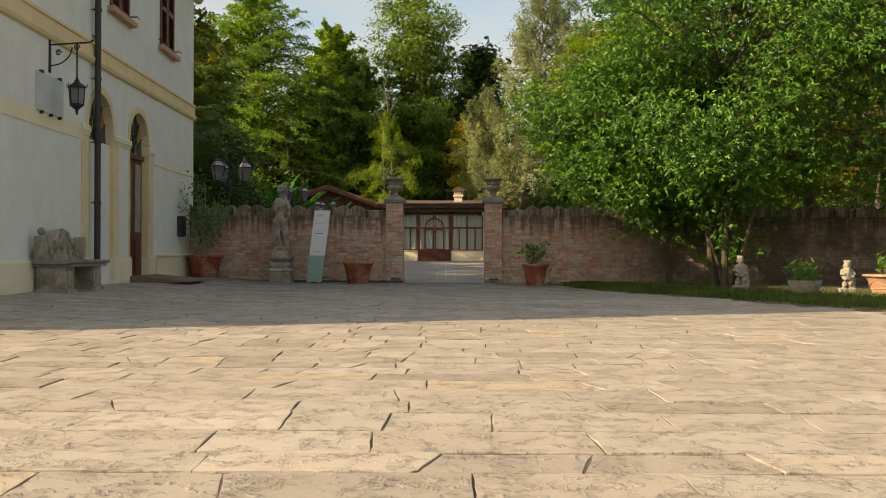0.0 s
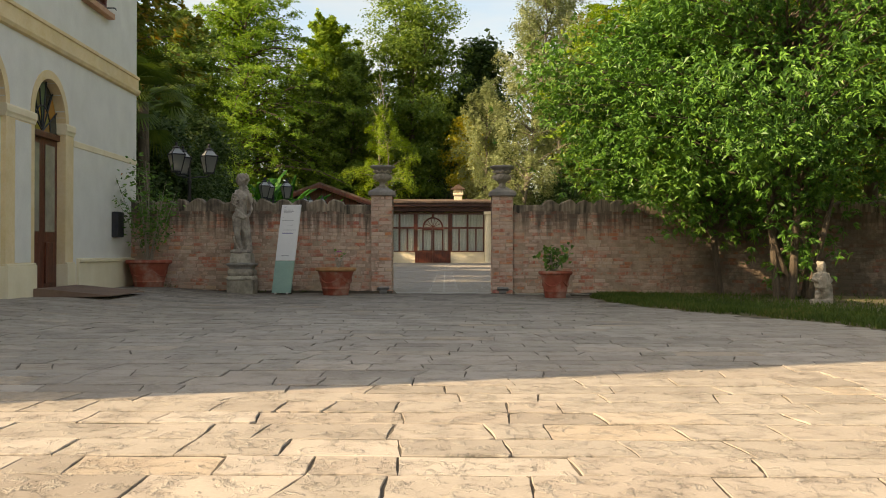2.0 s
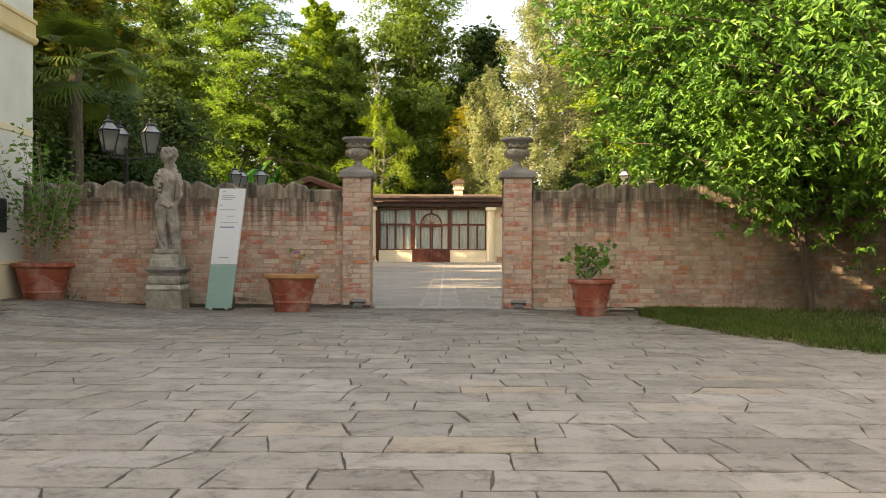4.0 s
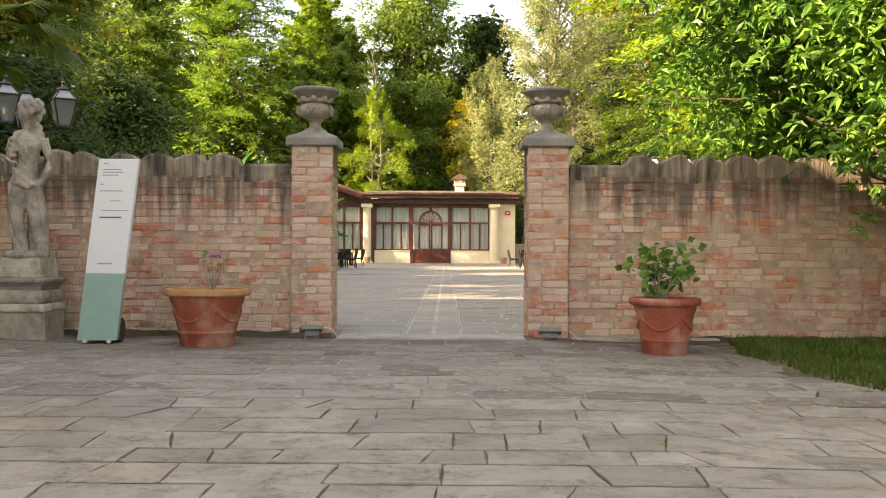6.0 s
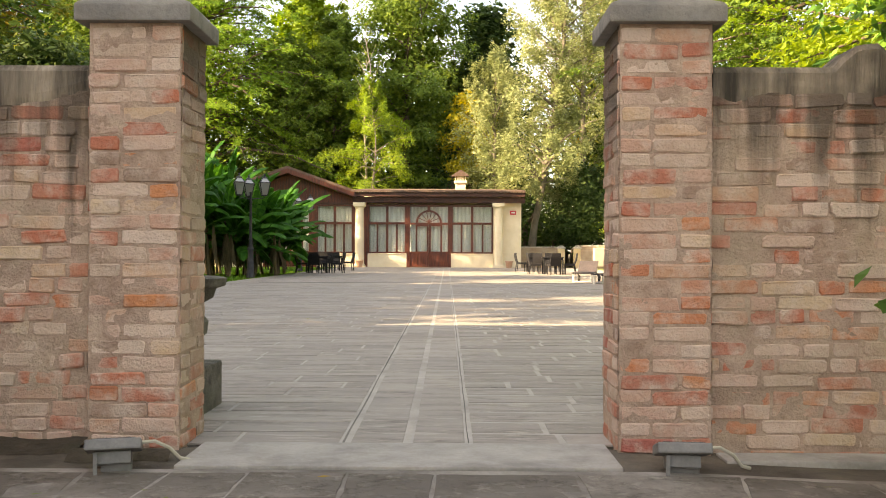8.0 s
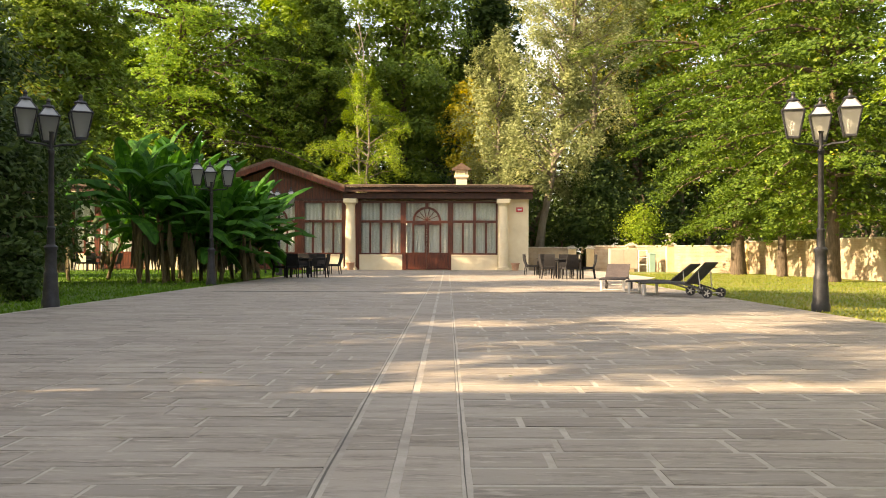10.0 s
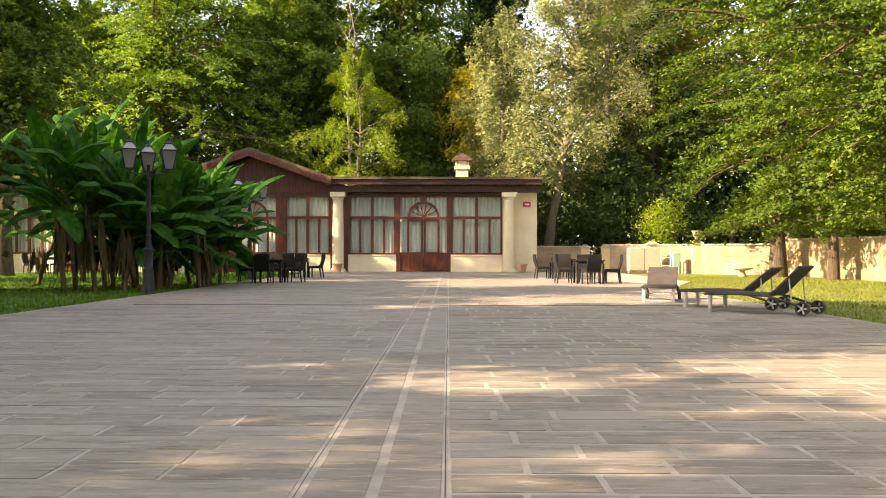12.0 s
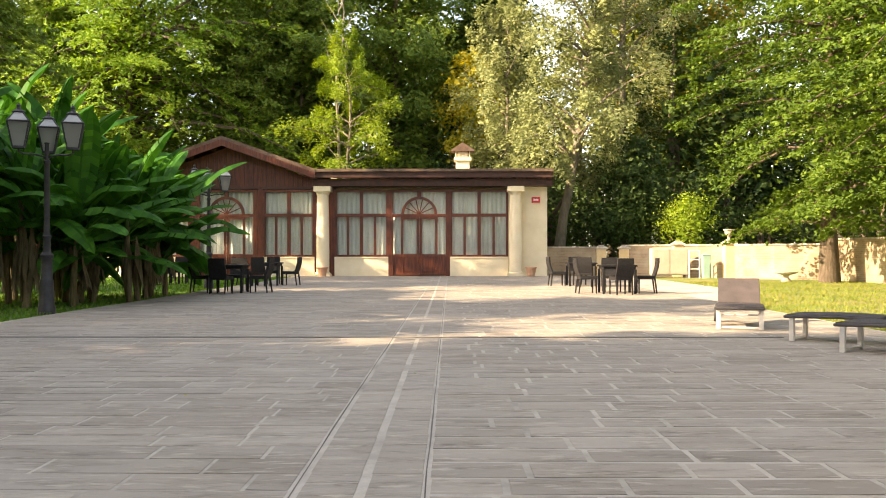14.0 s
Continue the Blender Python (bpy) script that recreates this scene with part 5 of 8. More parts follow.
def glazed_door(x0, x1):
    door = new("glazed_door")
    door.parent = pav
    tagged(door, "red-brown glazed double door with a fanlight and curtains")
    z1, zt, zp = 3.86, 2.70, 0.92
    w, c = x1 - x0, (x0 + x1) / 2
    ms = Mesh()
    ms.box(x0, x0 + 0.2, -0.06, 0.1, 0, z1)
    ms.box(x1 - 0.2, x1, -0.06, 0.1, 0, z1)
    ms.box(x0 + 0.2, x1 - 0.2, -0.05, 0.08, z1 - 0.1, z1)
    ms.box(x0 + 0.2, x1 - 0.2, -0.045, 0.08, zt - 0.06, zt + 0.07)
    ms.part("door_frame", WOOD, door, bevel=0.01)
    r = w * 0.29
    ms = Mesh()
    n, v, f = 20, [], []
    for i in range(n + 1):
        a = math.pi * i / n
        for rr, y in ((r, 0.06), (r, -0.05), (r - 0.12, -0.05), (r - 0.12, 0.06)):
            v.append((c - rr * math.cos(a), y, zt + 0.05 + rr * math.sin(a)))
    for i in range(n):
        f += [(4 * i + k, 4 * i + k + 1, 4 * i + k + 5, 4 * i + k + 4) for k in range(3)]
    ms.put(v, f)
    ms.box(c - 0.09, c + 0.09, -0.052, 0.06, zt + r, z1 - 0.1)
    ms.part("arch_frame", WOOD, door)
    for i in range(1, 7):
        a = math.pi * i / 7
        Mesh().tube([(c, 0.0, zt + 0.07), (c - (r - 0.08) * math.cos(a), 0.0, zt + 0.05 + (r - 0.08) * math.sin(a))], 0.022, 6).part("fan_bar", WOOD, door)
    for s in (-1, 1):
        a, b = (c + 0.01, c + r + 0.02) if s > 0 else (c - r - 0.02, c - 0.01)
        ms = Mesh()
        ms.box(a, a + 0.11, -0.03, 0.04, 0.03, zt - 0.06)
        ms.box(b - 0.11, b, -0.03, 0.04, 0.03, zt - 0.06)
        ms.box(a + 0.11, b - 0.11, -0.028, 0.038, zp - 0.07, zp + 0.06)
        ms.box(a + 0.11, b - 0.11, -0.028, 0.038, zt - 0.16, zt - 0.06)
        ms.box(a + 0.11, b - 0.11, -0.028, 0.038, 0.03, 0.14)
        ms.box(a + 0.11, b - 0.11, -0.008, 0.02, 0.14, zp - 0.07)
        ms.box(a + 0.18, b - 0.18, -0.022, 0.0, 0.22, zp - 0.15)
        ms.part("door_leaf", WOOD, door, bevel=0.006)
    for a, b in ((x0 + 0.2, c - r), (c + r, x1 - 0.2)):
        ms = Mesh()
        ms.box(a, b, -0.008, 0.02, 0.03, zp - 0.02)
        ms.box(a, b, -0.028, 0.03, zp - 0.06, zp + 0.05)
        ms.part("side_panel", WOOD, door, bevel=0.005)
    for u0, u1, w0, w1 in ((x0 + 0.15, c, zp, zt), (c, x1 - 0.15, zp, zt), (x0 + 0.15, x1 - 0.15, zt, z1 - 0.05)):
        ob = Mesh().box(u0, u1, 0.045, 0.05, w0, w1).part("pane", GLAZE, door)
        ob.visible_shadow = False
    Mesh().tube([(c - 0.07, -0.09, 1.15), (c - 0.07, -0.09, 1.35)], 0.014, 8).part("door_handle", GREY_METAL, door)
    curtain(door, x0 + 0.15, x1 - 0.15, 0.7, z1)


def column(x):
    col = new("column")
    col.parent = pav
    col.matrix_basis = pose(x, -0.42, 0)
    tagged(col, "plain round cream column")
    ms = Mesh()
    ms.lathe([(0.285, 0.16), (0.29, 0.8), (0.285, 1.8), (0.265, 3.0), (0.255, 3.66)], 28)
    ms.part("shaft", CREAM, col, smooth=True)
    ms = Mesh()
    ms.box(-0.36, 0.36, -0.36, 0.36, -0.02, 0.1)
    ms.lathe([(0.34, 0.1), (0.35, 0.13), (0.33, 0.16), (0.29, 0.18)], 28)
    ms.part("base", CREAM, col, bevel=0.01)
    ms = Mesh()
    ms.lathe([(0.26, 3.6), (0.29, 3.63), (0.29, 3.67), (0.33, 3.74)], 28)
    ms.box(-0.37, 0.37, -0.37, 0.37, 3.74, 3.97)
    ms.part("capital", CREAM, col, bevel=0.012)


for sgn in (1, -1):
    def X_(x):
        return x if sgn > 0 else 2 * CX - x
    def span(a, b):
        return (a, b) if sgn > 0 else (2 * CX - b, 2 * CX - a)
    glazed_bay(*span(-5.15, -2.74), 2)
    glazed_door(*span(-2.74, 0.02))
    glazed_bay(*span(0.02, 2.62), 2)
    column(X_(-5.62))
    column(X_(2.92))
    ms = Mesh()
    a, b = span(2.62, 4.36)
    ms.box(a, b, 0.0, 0.4, -0.05, 4.05)
    ms.part("end_wall", CREAM, pav)
    ms = Mesh()
    a, b = span(-6.05, -5.15)
    ms.box(a, b, -0.02, 0.3, -0.05, 4.0)
    ms.part("pier", WOOD, pav)
    a, b = span(-6.05, 4.55)
    ms = Mesh()
    ms.box(a, b, -0.55, 0.4, 3.99, 4.32)
    ms.part("beam", WOOD_DARK, pav, bevel=0.01)
    ms = Mesh()
    ms.box(a, b, -0.85, -0.72, 4.34, 4.60)
    ms.part("fascia", WOOD_DARK, pav, bevel=0.01, label="red-brown timber fascia")
    ms = Mesh()
    ms.put([(a, -0.95, 4.60), (b, -0.95, 4.60), (b, 7.5, 5.25), (a, 7.5, 5.25), (a, -0.95, 4.72), (b, -0.95, 4.72), (b, 7.5, 5.37), (a, 7.5, 5.37)],
           [(0, 1, 2, 3), (4, 5, 6, 7), (0, 1, 5, 4), (2, 3, 7, 6), (1, 2, 6, 5), (0, 3, 7, 4)])
    ms.part("roof", ROOF, pav)
    x = a + 0.2
    while x < b - 0.1:
        Mesh().box(x, x + 0.1, -0.7, 0.3, 4.40, 4.58).part("rafter", WOOD_DARK, pav)
        x += 0.62
# gabled middle
glazed_bay(-8.35, -6.05, 2)
glazed_door(-11.4, -8.6)
glazed_bay(2 * CX + 6.05 + 0.0, 2 * CX + 8.35, 2)
for a, b in ((-8.6, -8.35), (2 * CX + 8.35, 2 * CX + 8.6)):
    Mesh().box(a, b, -0.05, 0.25, -0.05, 3.9).part("post", WOOD, pav, bevel=0.01)
ms = Mesh()
ms.prism([(CX - X_IN, 3.88), (CX + X_IN, 3.88), (CX + X_IN, 4.3), (CX, 5.75), (CX - X_IN, 4.3)], -0.02, 0.25)
ms.part("gable_boarding", WOOD, pav, label="vertical red-brown boards in the gable")
ms = Mesh()
for i in range(-19, 20):
    x = CX + i * 0.2
    ms.box(x - 0.012, x + 0.012, -0.035, -0.02, 4.0, 4.3 + (X_IN - abs(x - CX)) / X_IN * 1.4)
ms.box(CX - X_IN, CX + X_IN, -0.05, -0.02, 3.88, 4.0)
ms.part("cover_strip", WOOD_DARK, pav)
for s in (-1, 1):
    ms = Mesh()
    e = s * (X_IN + 0.15)
    for y0, y1, lo, hi, in_ in ((-0.98, 7.6, 0.14, 0.30, 0), (-1.02, -0.9, -0.14, 0.14, 1)):
        ms = Mesh()
        v = [(CX + e, y, 4.42 + z) for y in (y0, y1) for z in (lo, hi)] + [(CX, y, 5.88 + z) for y in (y0, y1) for z in (lo, hi)]
        ms.put(v, [(0, 1, 5, 4), (2, 6, 7, 3), (0, 4, 6, 2), (1, 3, 7, 5), (0, 2, 3, 1), (4, 5, 7, 6)])
        ms.part("bargeboard" if in_ else "gable_roof", WOOD if in_ else ROOF, pav)
    ms = Mesh()
    for k in range(4):
        u = (k + 0.5) / 4
        ms.box(CX + e * u - 0.06, CX + e * u + 0.06, -0.9, 0.0, 5.88 - 1.46 * u - 0.12, 5.88 - 1.46 * u + 0.12)
    ms.part("purlin", WOOD_DARK, pav)
for dims in ((CX - X_OUT, CX + X_OUT - 0.1, 0.5, 0.6, 0, 4.3), (CX - X_OUT, CX - X_OUT + 0.3, 0.6, 7.3, 0, 4.6), (CX + X_OUT - 0.4, CX + X_OUT - 0.1, 0.6, 7.3, 0, 4.6), (CX - X_OUT, CX + X_OUT, 7.3, 7.5, 0, 5.2)):
    Mesh().box(*dims).part("rear_wall", CREAM, pav)
# chimney
ch = new("chimney")
ch.parent = pav
ch.matrix_basis = pose(0.62, 3.6, 4.42)
tagged(ch, "cream chimney under a small tiled roof")
ms = Mesh()
ms.box(-0.33, 0.33, -0.33, 0.33, 0, 1.05)
ms.box(-0.42, 0.42, -0.42, 0.42, 1.05, 1.2)
for i in range(5):
    ms.box(-0.36 + i * 0.165, -0.30 + i * 0.165, -0.37, -0.30, 1.2, 1.5)
    ms.box(-0.36 + i * 0.165, -0.30 + i * 0.165, 0.30, 0.37, 1.2, 1.5)
ms.box(-0.25, 0.25, -0.28, 0.28, 1.2, 1.5)
ms.part("chimney_shaft", CREAM, ch, bevel=0.01)
ms = Mesh()
ms.prism([(-0.56, 1.5), (0.56, 1.5), (0.56, 1.56), (0.0, 1.92), (-0.56, 1.56)], -0.5, 0.5)
ms.part("chimney_roof", ROOF, ch, bevel=0.01)
# red alarm box
al = new("alarm_box")
al.parent = pav
al.matrix_basis = pose(3.86, -0.03, 3.4)
tagged(al, "small red alarm box")
Mesh().box(-0.2, 0.18, -0.07, 0.03, -0.13, 0.13).part("case", RED, al, bevel=0.015)
Mesh().box(-0.12, 0.10, -0.073, -0.06, -0.04, 0.04).part("label_bar", WHITE, al)


# ---- trees ----
def cone(r, tip=0.08, belly=0.15):
    return lambda k: r * min(1.0, k / belly + 0.45) * (1 - k) ** 0.75 + tip


def dome(r, flat=0.5):
    return lambda k: r * max(0.05, math.sin(math.pi * (0.12 + 0.85 * k))) ** flat


BALD = dict(mat=LEAF_CYPRESS, leaf=(0.30, 0.10), rise=0.45, droop=0.6, fan=0.40, thick=0.07, hang=0.3, inside=0.22, lob=0.5)
spray_tree("cypress_tree", (-18.9, 90.5, 0), 25.2, 0.42, 3.2, lambda k: 8.0 * min(1, k * 1.2 + 0.7) * (1 - k ** 4.0) ** 0.6 + 0.6, label="tall bright green feathery swamp cypress", seed=1, boughs=170, twigs=28, per=15, **BALD)
spray_tree("cypress_tree", (-31.0, 95, 0), 23, 0.42, 4.0, lambda k: 5.6 * min(1, k * 1.5 + 0.6) * (1 - k ** 2.4) ** 0.6 + 0.3, label="tall bright green feathery swamp cypress", seed=2, boughs=110, twigs=26, per=16, **BALD)
tree("conifer_tree", (-4.0, 103, 0), 28.5, 0.5, 6.5, lambda k: 5.6 * min(1, 0.5 + 0.7 * k) * (1 - max(0.0, (k - 0.72) / 0.28) ** 2.4) ** 0.5 + 0.2, LEAF_MID, "very tall lumpy dark green tree behind the pavilion", 3, clumps=300, per=70, leaf=(0.38, 0.17), spread=(0.62, 0.62, 0.34), gap=-0.12, lob=0.6, freq=0.35, droop=0.6)
spray_tree("young_cypress", (-5.4, 85.9, 0), 13.0, 0.12, 3.6, lambda k: 3.4 * (1 - k) ** 0.7 * min(1, k / 0.1 + 0.6) + 0.45, LEAF_YELLOWGREEN, "slender yellow-green feathery tree above the roof", 4, boughs=34, twigs=26, per=22, leaf=(0.17, 0.06), rise=0.55, droop=0.65, fan=0.34, thick=0.12, hang=0.5, inside=0.02, lob=1.2, bark=BARK_GREY)
spray_tree("bare_tree", (-6.2, 87.5, 0), 17.5, 0.11, 6.0, lambda k: 1.7 * (1 - 0.6 * k), LEAF_YELLOWGREEN, "slim pale tree with mostly bare upright branches", 61, boughs=20, twigs=4, per=5, leaf=(0.16, 0.06), rise=1.6, droop=0.2, fan=0.3, inside=0.0, bark=BARK_PALE)
tree("yellow_tree", (1.5, 96, 0), 13.6, 0.16, 7.0, dome(2.3), LEAF_YELLOW, "small tree turning golden yellow", 5, clumps=60, per=80, leaf=(0.24, 0.15), spread=(0.42, 0.42, 0.28), gap=-0.05, lob=0.6, freq=0.5)
POPLAR = dict(leaf=(0.17, 0.115), rise=0.9, droop=0.5, fan=0.34, thick=0.16, hang=0.7, tuft=0.13, inside=0.06, lob=0.8, bark=BARK_GREY)
spray_tree("poplar_tree", (5.15, 81.0, 0), 24, 0.24, 4.4, lambda k: 3.8 * max(0.2, math.sin(math.pi * (0.2 + 0.75 * k))) ** 0.6, LEAF_SILVER, "tall grey-green poplar with pale leaves and a leaning trunk", 6, boughs=86, twigs=28, per=18, lean=(3.5, 0.6), **POPLAR)
spray_tree("poplar_tree", (3.2, 88.5, 0), 15.5, 0.2, 4.0, dome(2.7, 0.6), LEAF_SILVER, "silvery leafy tree behind the pavilion's roof", 13, boughs=56, twigs=26, per=16, **POPLAR)
spray_tree("poplar_tree", (9.8, 89, 0), 26, 0.30, 5, dome(4.4, 0.6), LEAF_SILVER, "grey-green poplar with pale silvery leaves", 7, boughs=64, twigs=24, per=18, **POPLAR)
tree("young_bush", (11.2, 79.4, 0), 3.6, 0.05, 0.5, dome(1.3, 0.5), LEAF_YELLOWGREEN, "light green young bush behind the boundary wall", 62, clumps=60, per=60, leaf=(0.13, 0.06), spread=(0.28, 0.28, 0.18), gap=-0.3)
tree("poplar_tree", (14.5, 97, 0), 24, 0.3, 6, dome(5.5, 0.6), LEAF_AUTUMN, "tall park tree beginning to turn russet", 8, clumps=260, per=75, leaf=(0.34, 0.22), spread=(0.85, 0.85, 0.5), gap=-0.15, lob=0.5)
LIME = dict(mat=LEAF_LIME, leaf=(0.15, 0.095), rise=0.30, droop=0.5, fan=0.42, thick=0.045, hang=0.18, inside=0.2, lob=0.45, first=0.3)
spray_tree("lime_tree", (13.6, 69, 0), 21, 0.27, 1.5, dome(6.0, 0.6), label="broad green park tree with layered drooping boughs", seed=9, boughs=130, twigs=30, per=16, **LIME)
spray_tree("lime_tree", (14.2, 64.8, 0), 17, 0.16, 1.6, dome(4.6, 0.6), label="broad green park tree with layered drooping boughs", seed=10, boughs=90, twigs=30, per=16, **LIME)
spray_tree("lime_tree", (13.4, 57.5, 0), 17, 0.22, 1.6, dome(5.0, 0.6), label="broad green park tree with layered drooping boughs", seed=11, boughs=110, twigs=30, per=16, **LIME)
spray_tree("lime_tree", (17.5, 48, 0), 17, 0.22, 1.6, dome(5.6, 0.6), label="broad green park tree with layered drooping boughs", seed=12, boughs=100, twigs=30, per=16, **LIME)
tree("beech_tree", (8.9, 82.6, 0), 6.2, 0.16, 1.5, dome(2.0, 0.6), LEAF_DARK, "dark tree standing behind the far gate posts", 14, clumps=120, per=120, leaf=(0.17, 0.1), spread=(0.5, 0.5, 0.3))

spray_tree("park_tree", (-12.6, 100, 0), 24.5, 0.3, 6, dome(4.4, 0.6), LEAF_YELLOWGREEN, "tall park tree with yellowing top", 26, boughs=90, twigs=24, per=12, leaf=(0.38, 0.19), rise=0.5, droop=0.5, fan=0.4, thick=0.12, hang=0.3)
spray_tree("park_tree", (-9.5, 96, 0), 20, 0.3, 5, dome(4.4, 0.6), LEAF_MID, "dense green park tree", 27, boughs=90, twigs=26, per=15, leaf=(0.3, 0.15), rise=0.5, droop=0.5, fan=0.4, thick=0.12, hang=0.3, lob=0.7)
tree("park_tree", (3.4, 108, 0), 24, 0.3, 6, cone(5.0, 0.4, 0.3), LEAF_DARK, "dark pointed conifer in the distance", 28, clumps=200, per=70, leaf=(0.5, 0.25), spread=(0.9, 0.9, 0.5), gap=-0.2)

FILL = dict(leaf=(0.22, 0.13), rise=0.8, droop=0.35, fan=0.42, thick=0.11, hang=0.3, lob=0.6)
for i, (fx, fy, fh, fr) in enumerate(((-13.4, 93.5, 17.5, 4.4), (-24.0, 91.0, 17.0, 4.4), (0.4, 107.0, 18.0, 4.2))):
    spray_tree("park_tree", (fx, fy, 0), fh, 0.26, 3.5, dome(fr, 0.5), LEAF_MID, "rounded green park tree among the taller ones", 52 + i, boughs=80, twigs=26, per=15, **FILL)

# trees of the lawn on the villa's side
PARK = dict(leaf=(0.25, 0.135), rise=0.4, droop=0.5, fan=0.42, thick=0.08, hang=0.3, lob=0.5)
spray_tree("park_tree", (-17, 47, 0), 13, 0.3, 3.0, dome(4.8, 0.6), LEAF_LIME, "shady broad-leaved tree on the lawn", 15, boughs=100, twigs=24, per=11, **PARK)
spray_tree("park_tree", (-12.8, 35.6, 0), 13, 0.3, 3.0, dome(4.1, 0.5), LEAF_AUTUMN, "tall park tree with russet leaves beside the villa", 48, boughs=90, twigs=24, per=14, inside=0.2, **PARK)
# next tree is hidden, added to throw thin dappled shade on the gable
spray_tree("park_tree", (-21, 72.5, 0), 15, 0.3, 4.6, dome(3.7, 0.6), LEAF_MID, "unseen park tree added to dapple the pavilion's front", 51, boughs=20, twigs=20, per=12, **PARK)
spray_tree("park_tree", (-21, 60, 0), 16, 0.34, 3.0, dome(5.6, 0.6), LEAF_AUTUMN, "park tree with some russet leaves", 16, boughs=110, twigs=24, per=11, **PARK)
tree("park_tree", (-13.2, 52.5, 0), 5.2, 0.12, 0.8, dome(2.0, 0.5), LEAF_DARK, "low dark evergreen on the lawn", 17, clumps=100, per=80, leaf=(0.2, 0.1), spread=(0.5, 0.5, 0.35))
spray_tree("park_tree", (-18.2, 68, 0), 17, 0.34, 4.0, dome(4.4, 0.6), LEAF_MID, "tall feathery green park tree", 18, boughs=110, twigs=24, per=11, **PARK)

spray_tree("park_tree", (-15.5, 37.6, 0), 14.5, 0.3, 2.2, dome(4.6, 0.5), LEAF_AUTUMN, "park tree with some russet leaves", 19, boughs=130, twigs=24, per=11, **PARK)

# the laurel-like trees that overhang the wall
rosette_tree("laurel_tree", (5.95, 20.9, 0), 3, 9.6, 2.35, dome(3.4, 0.4), LEAF_LAUREL, "large glossy evergreen with drooping boughs before the wall", 21, 300, 28)
rosette_tree("laurel_tree", (5.2, 22.4, 0), 1, 5.4, 1.72, dome(2.45, 0.4), LEAF_LAUREL, "smaller glossy evergreen leaning towards the gate", 27, 190, 28, lean=(-0.9, 0.0))
rosette_tree("laurel_tree", (10.6, 20.6, 0), 3, 10.0, 2.3, dome(3.5, 0.4), LEAF_LAUREL, "large glossy evergreen with drooping boughs before the wall", 22, 260, 26)
rosette_tree("laurel_tree", (4.6, 24.9, 0), 2, 4.0, 1.9, dome(1.7, 0.5), LEAF_LAUREL, "bushy evergreen leaning over the wall", 25, 120, 22)
# two out-of-view trees added to hold skylight off the wall and paving
rosette_tree("laurel_tree", (13.2, 14.2, 0), 2, 9.5, 1.8, dome(3.6, 0.4), LEAF_LAUREL, "unseen glossy evergreen added to cut skylight at the forecourt's side", 28, 150, 20)
rosette_tree("laurel_tree", (14.4, 7.0, 0), 2, 9.5, 1.6, dome(3.6, 0.4), LEAF_LAUREL, "unseen glossy evergreen added to cut skylight at the forecourt's side", 29, 130, 18)
rosette_tree("laurel_sucker", (6.25, 21.0, 0), 4, 2.3, 0.35, dome(0.65, 0.5), LEAF_LAUREL, "leafy suckers round the evergreen's stems", 64, 14, 16)
spray_tree("maple_tree", (5.9, 27.6, 0), 7.6, 0.15, 2.2, dome(3.8, 0.45), LEAF_YELLOWGREEN, "light green spreading tree beyond the wall", 23, boughs=64, twigs=36, per=20, leaf=(0.11, 0.045), rise=0.35, droop=0.3, fan=0.42, thick=0.03, hang=0.12, tuft=0.04, inside=0.12, lob=0.5, first=0.3)
spray_tree("maple_tree", (10.8, 28.5, 0), 11.5, 0.2, 2.5, dome(3.8, 0.5), LEAF_AUTUMN, "tall spreading tree with russet tips beyond the wall", 24, boughs=80, twigs=28, per=14, leaf=(0.165, 0.08), rise=0.4, droop=0.35, fan=0.42, thick=0.05, hang=0.2, inside=0.2, lob=0.5)
spray_tree("maple_tree", (9.4, 38.3, 0), 8.5, 0.13, 1.9, dome(3.7, 0.45), LEAF_YELLOWGREEN, "light green feathery tree hanging over a lamp post", 63, boughs=56, twigs=28, per=16, leaf=(0.125, 0.05), rise=0.35, droop=0.4, fan=0.4, thick=0.03, hang=0.15, tuft=0.04, inside=0.12, lob=0.5, first=0.3)
# hidden behind the villa's end; added only for lacy shade on the court
spray_tree("park_tree", (-15.4, 27.4, 0), 14.0, 0.22, 4.5, dome(3.5, 0.5), LEAF_MID, "unseen tall airy tree added to dapple the courtyard", 66, boughs=50, twigs=18, per=12, inside=0.05, **PARK)
# dark evergreens on the lawn behind the west wall
# the first is out of view, added to keep sun off the left court
tree("evergreen", (-11.8, 29.6, 0), 5.4, 0.16, 0.8, dome(2.9, 0.45), LEAF_DARK, "unseen dense evergreen added to shade the courtyard's left side", 65, clumps=230, per=80, leaf=(0.2, 0.1), spread=(0.5, 0.5, 0.3), gap=-0.3)
tree("evergreen", (-9.4, 33.2, 0), 4.8, 0.12, 0.5, dome(2.0, 0.5), LEAF_DARK, "dark evergreen behind the garden wall", 44, clumps=150, per=110, leaf=(0.14, 0.06), spread=(0.36, 0.36, 0.2), gap=-0.2, freq=0.6)
tree("evergreen", (-11.2, 44.5, 0), 6.6, 0.16, 0.5, cone(3.0, 0.3, 0.2), LEAF_DARK, "dark drooping evergreen on the lawn", 45, clumps=220, per=110, leaf=(0.18, 0.07), spread=(0.45, 0.45, 0.2), gap=-0.15, freq=0.5)
tree("evergreen", (-8.3, 42.3, 0), 1.1, 0.05, 0.1, dome(0.5, 0.5), LEAF_DARK, "small dark shrub at the lawn's edge", 46, clumps=40, per=60, leaf=(0.12, 0.05), spread=(0.12, 0.12, 0.1), gap=-0.4)
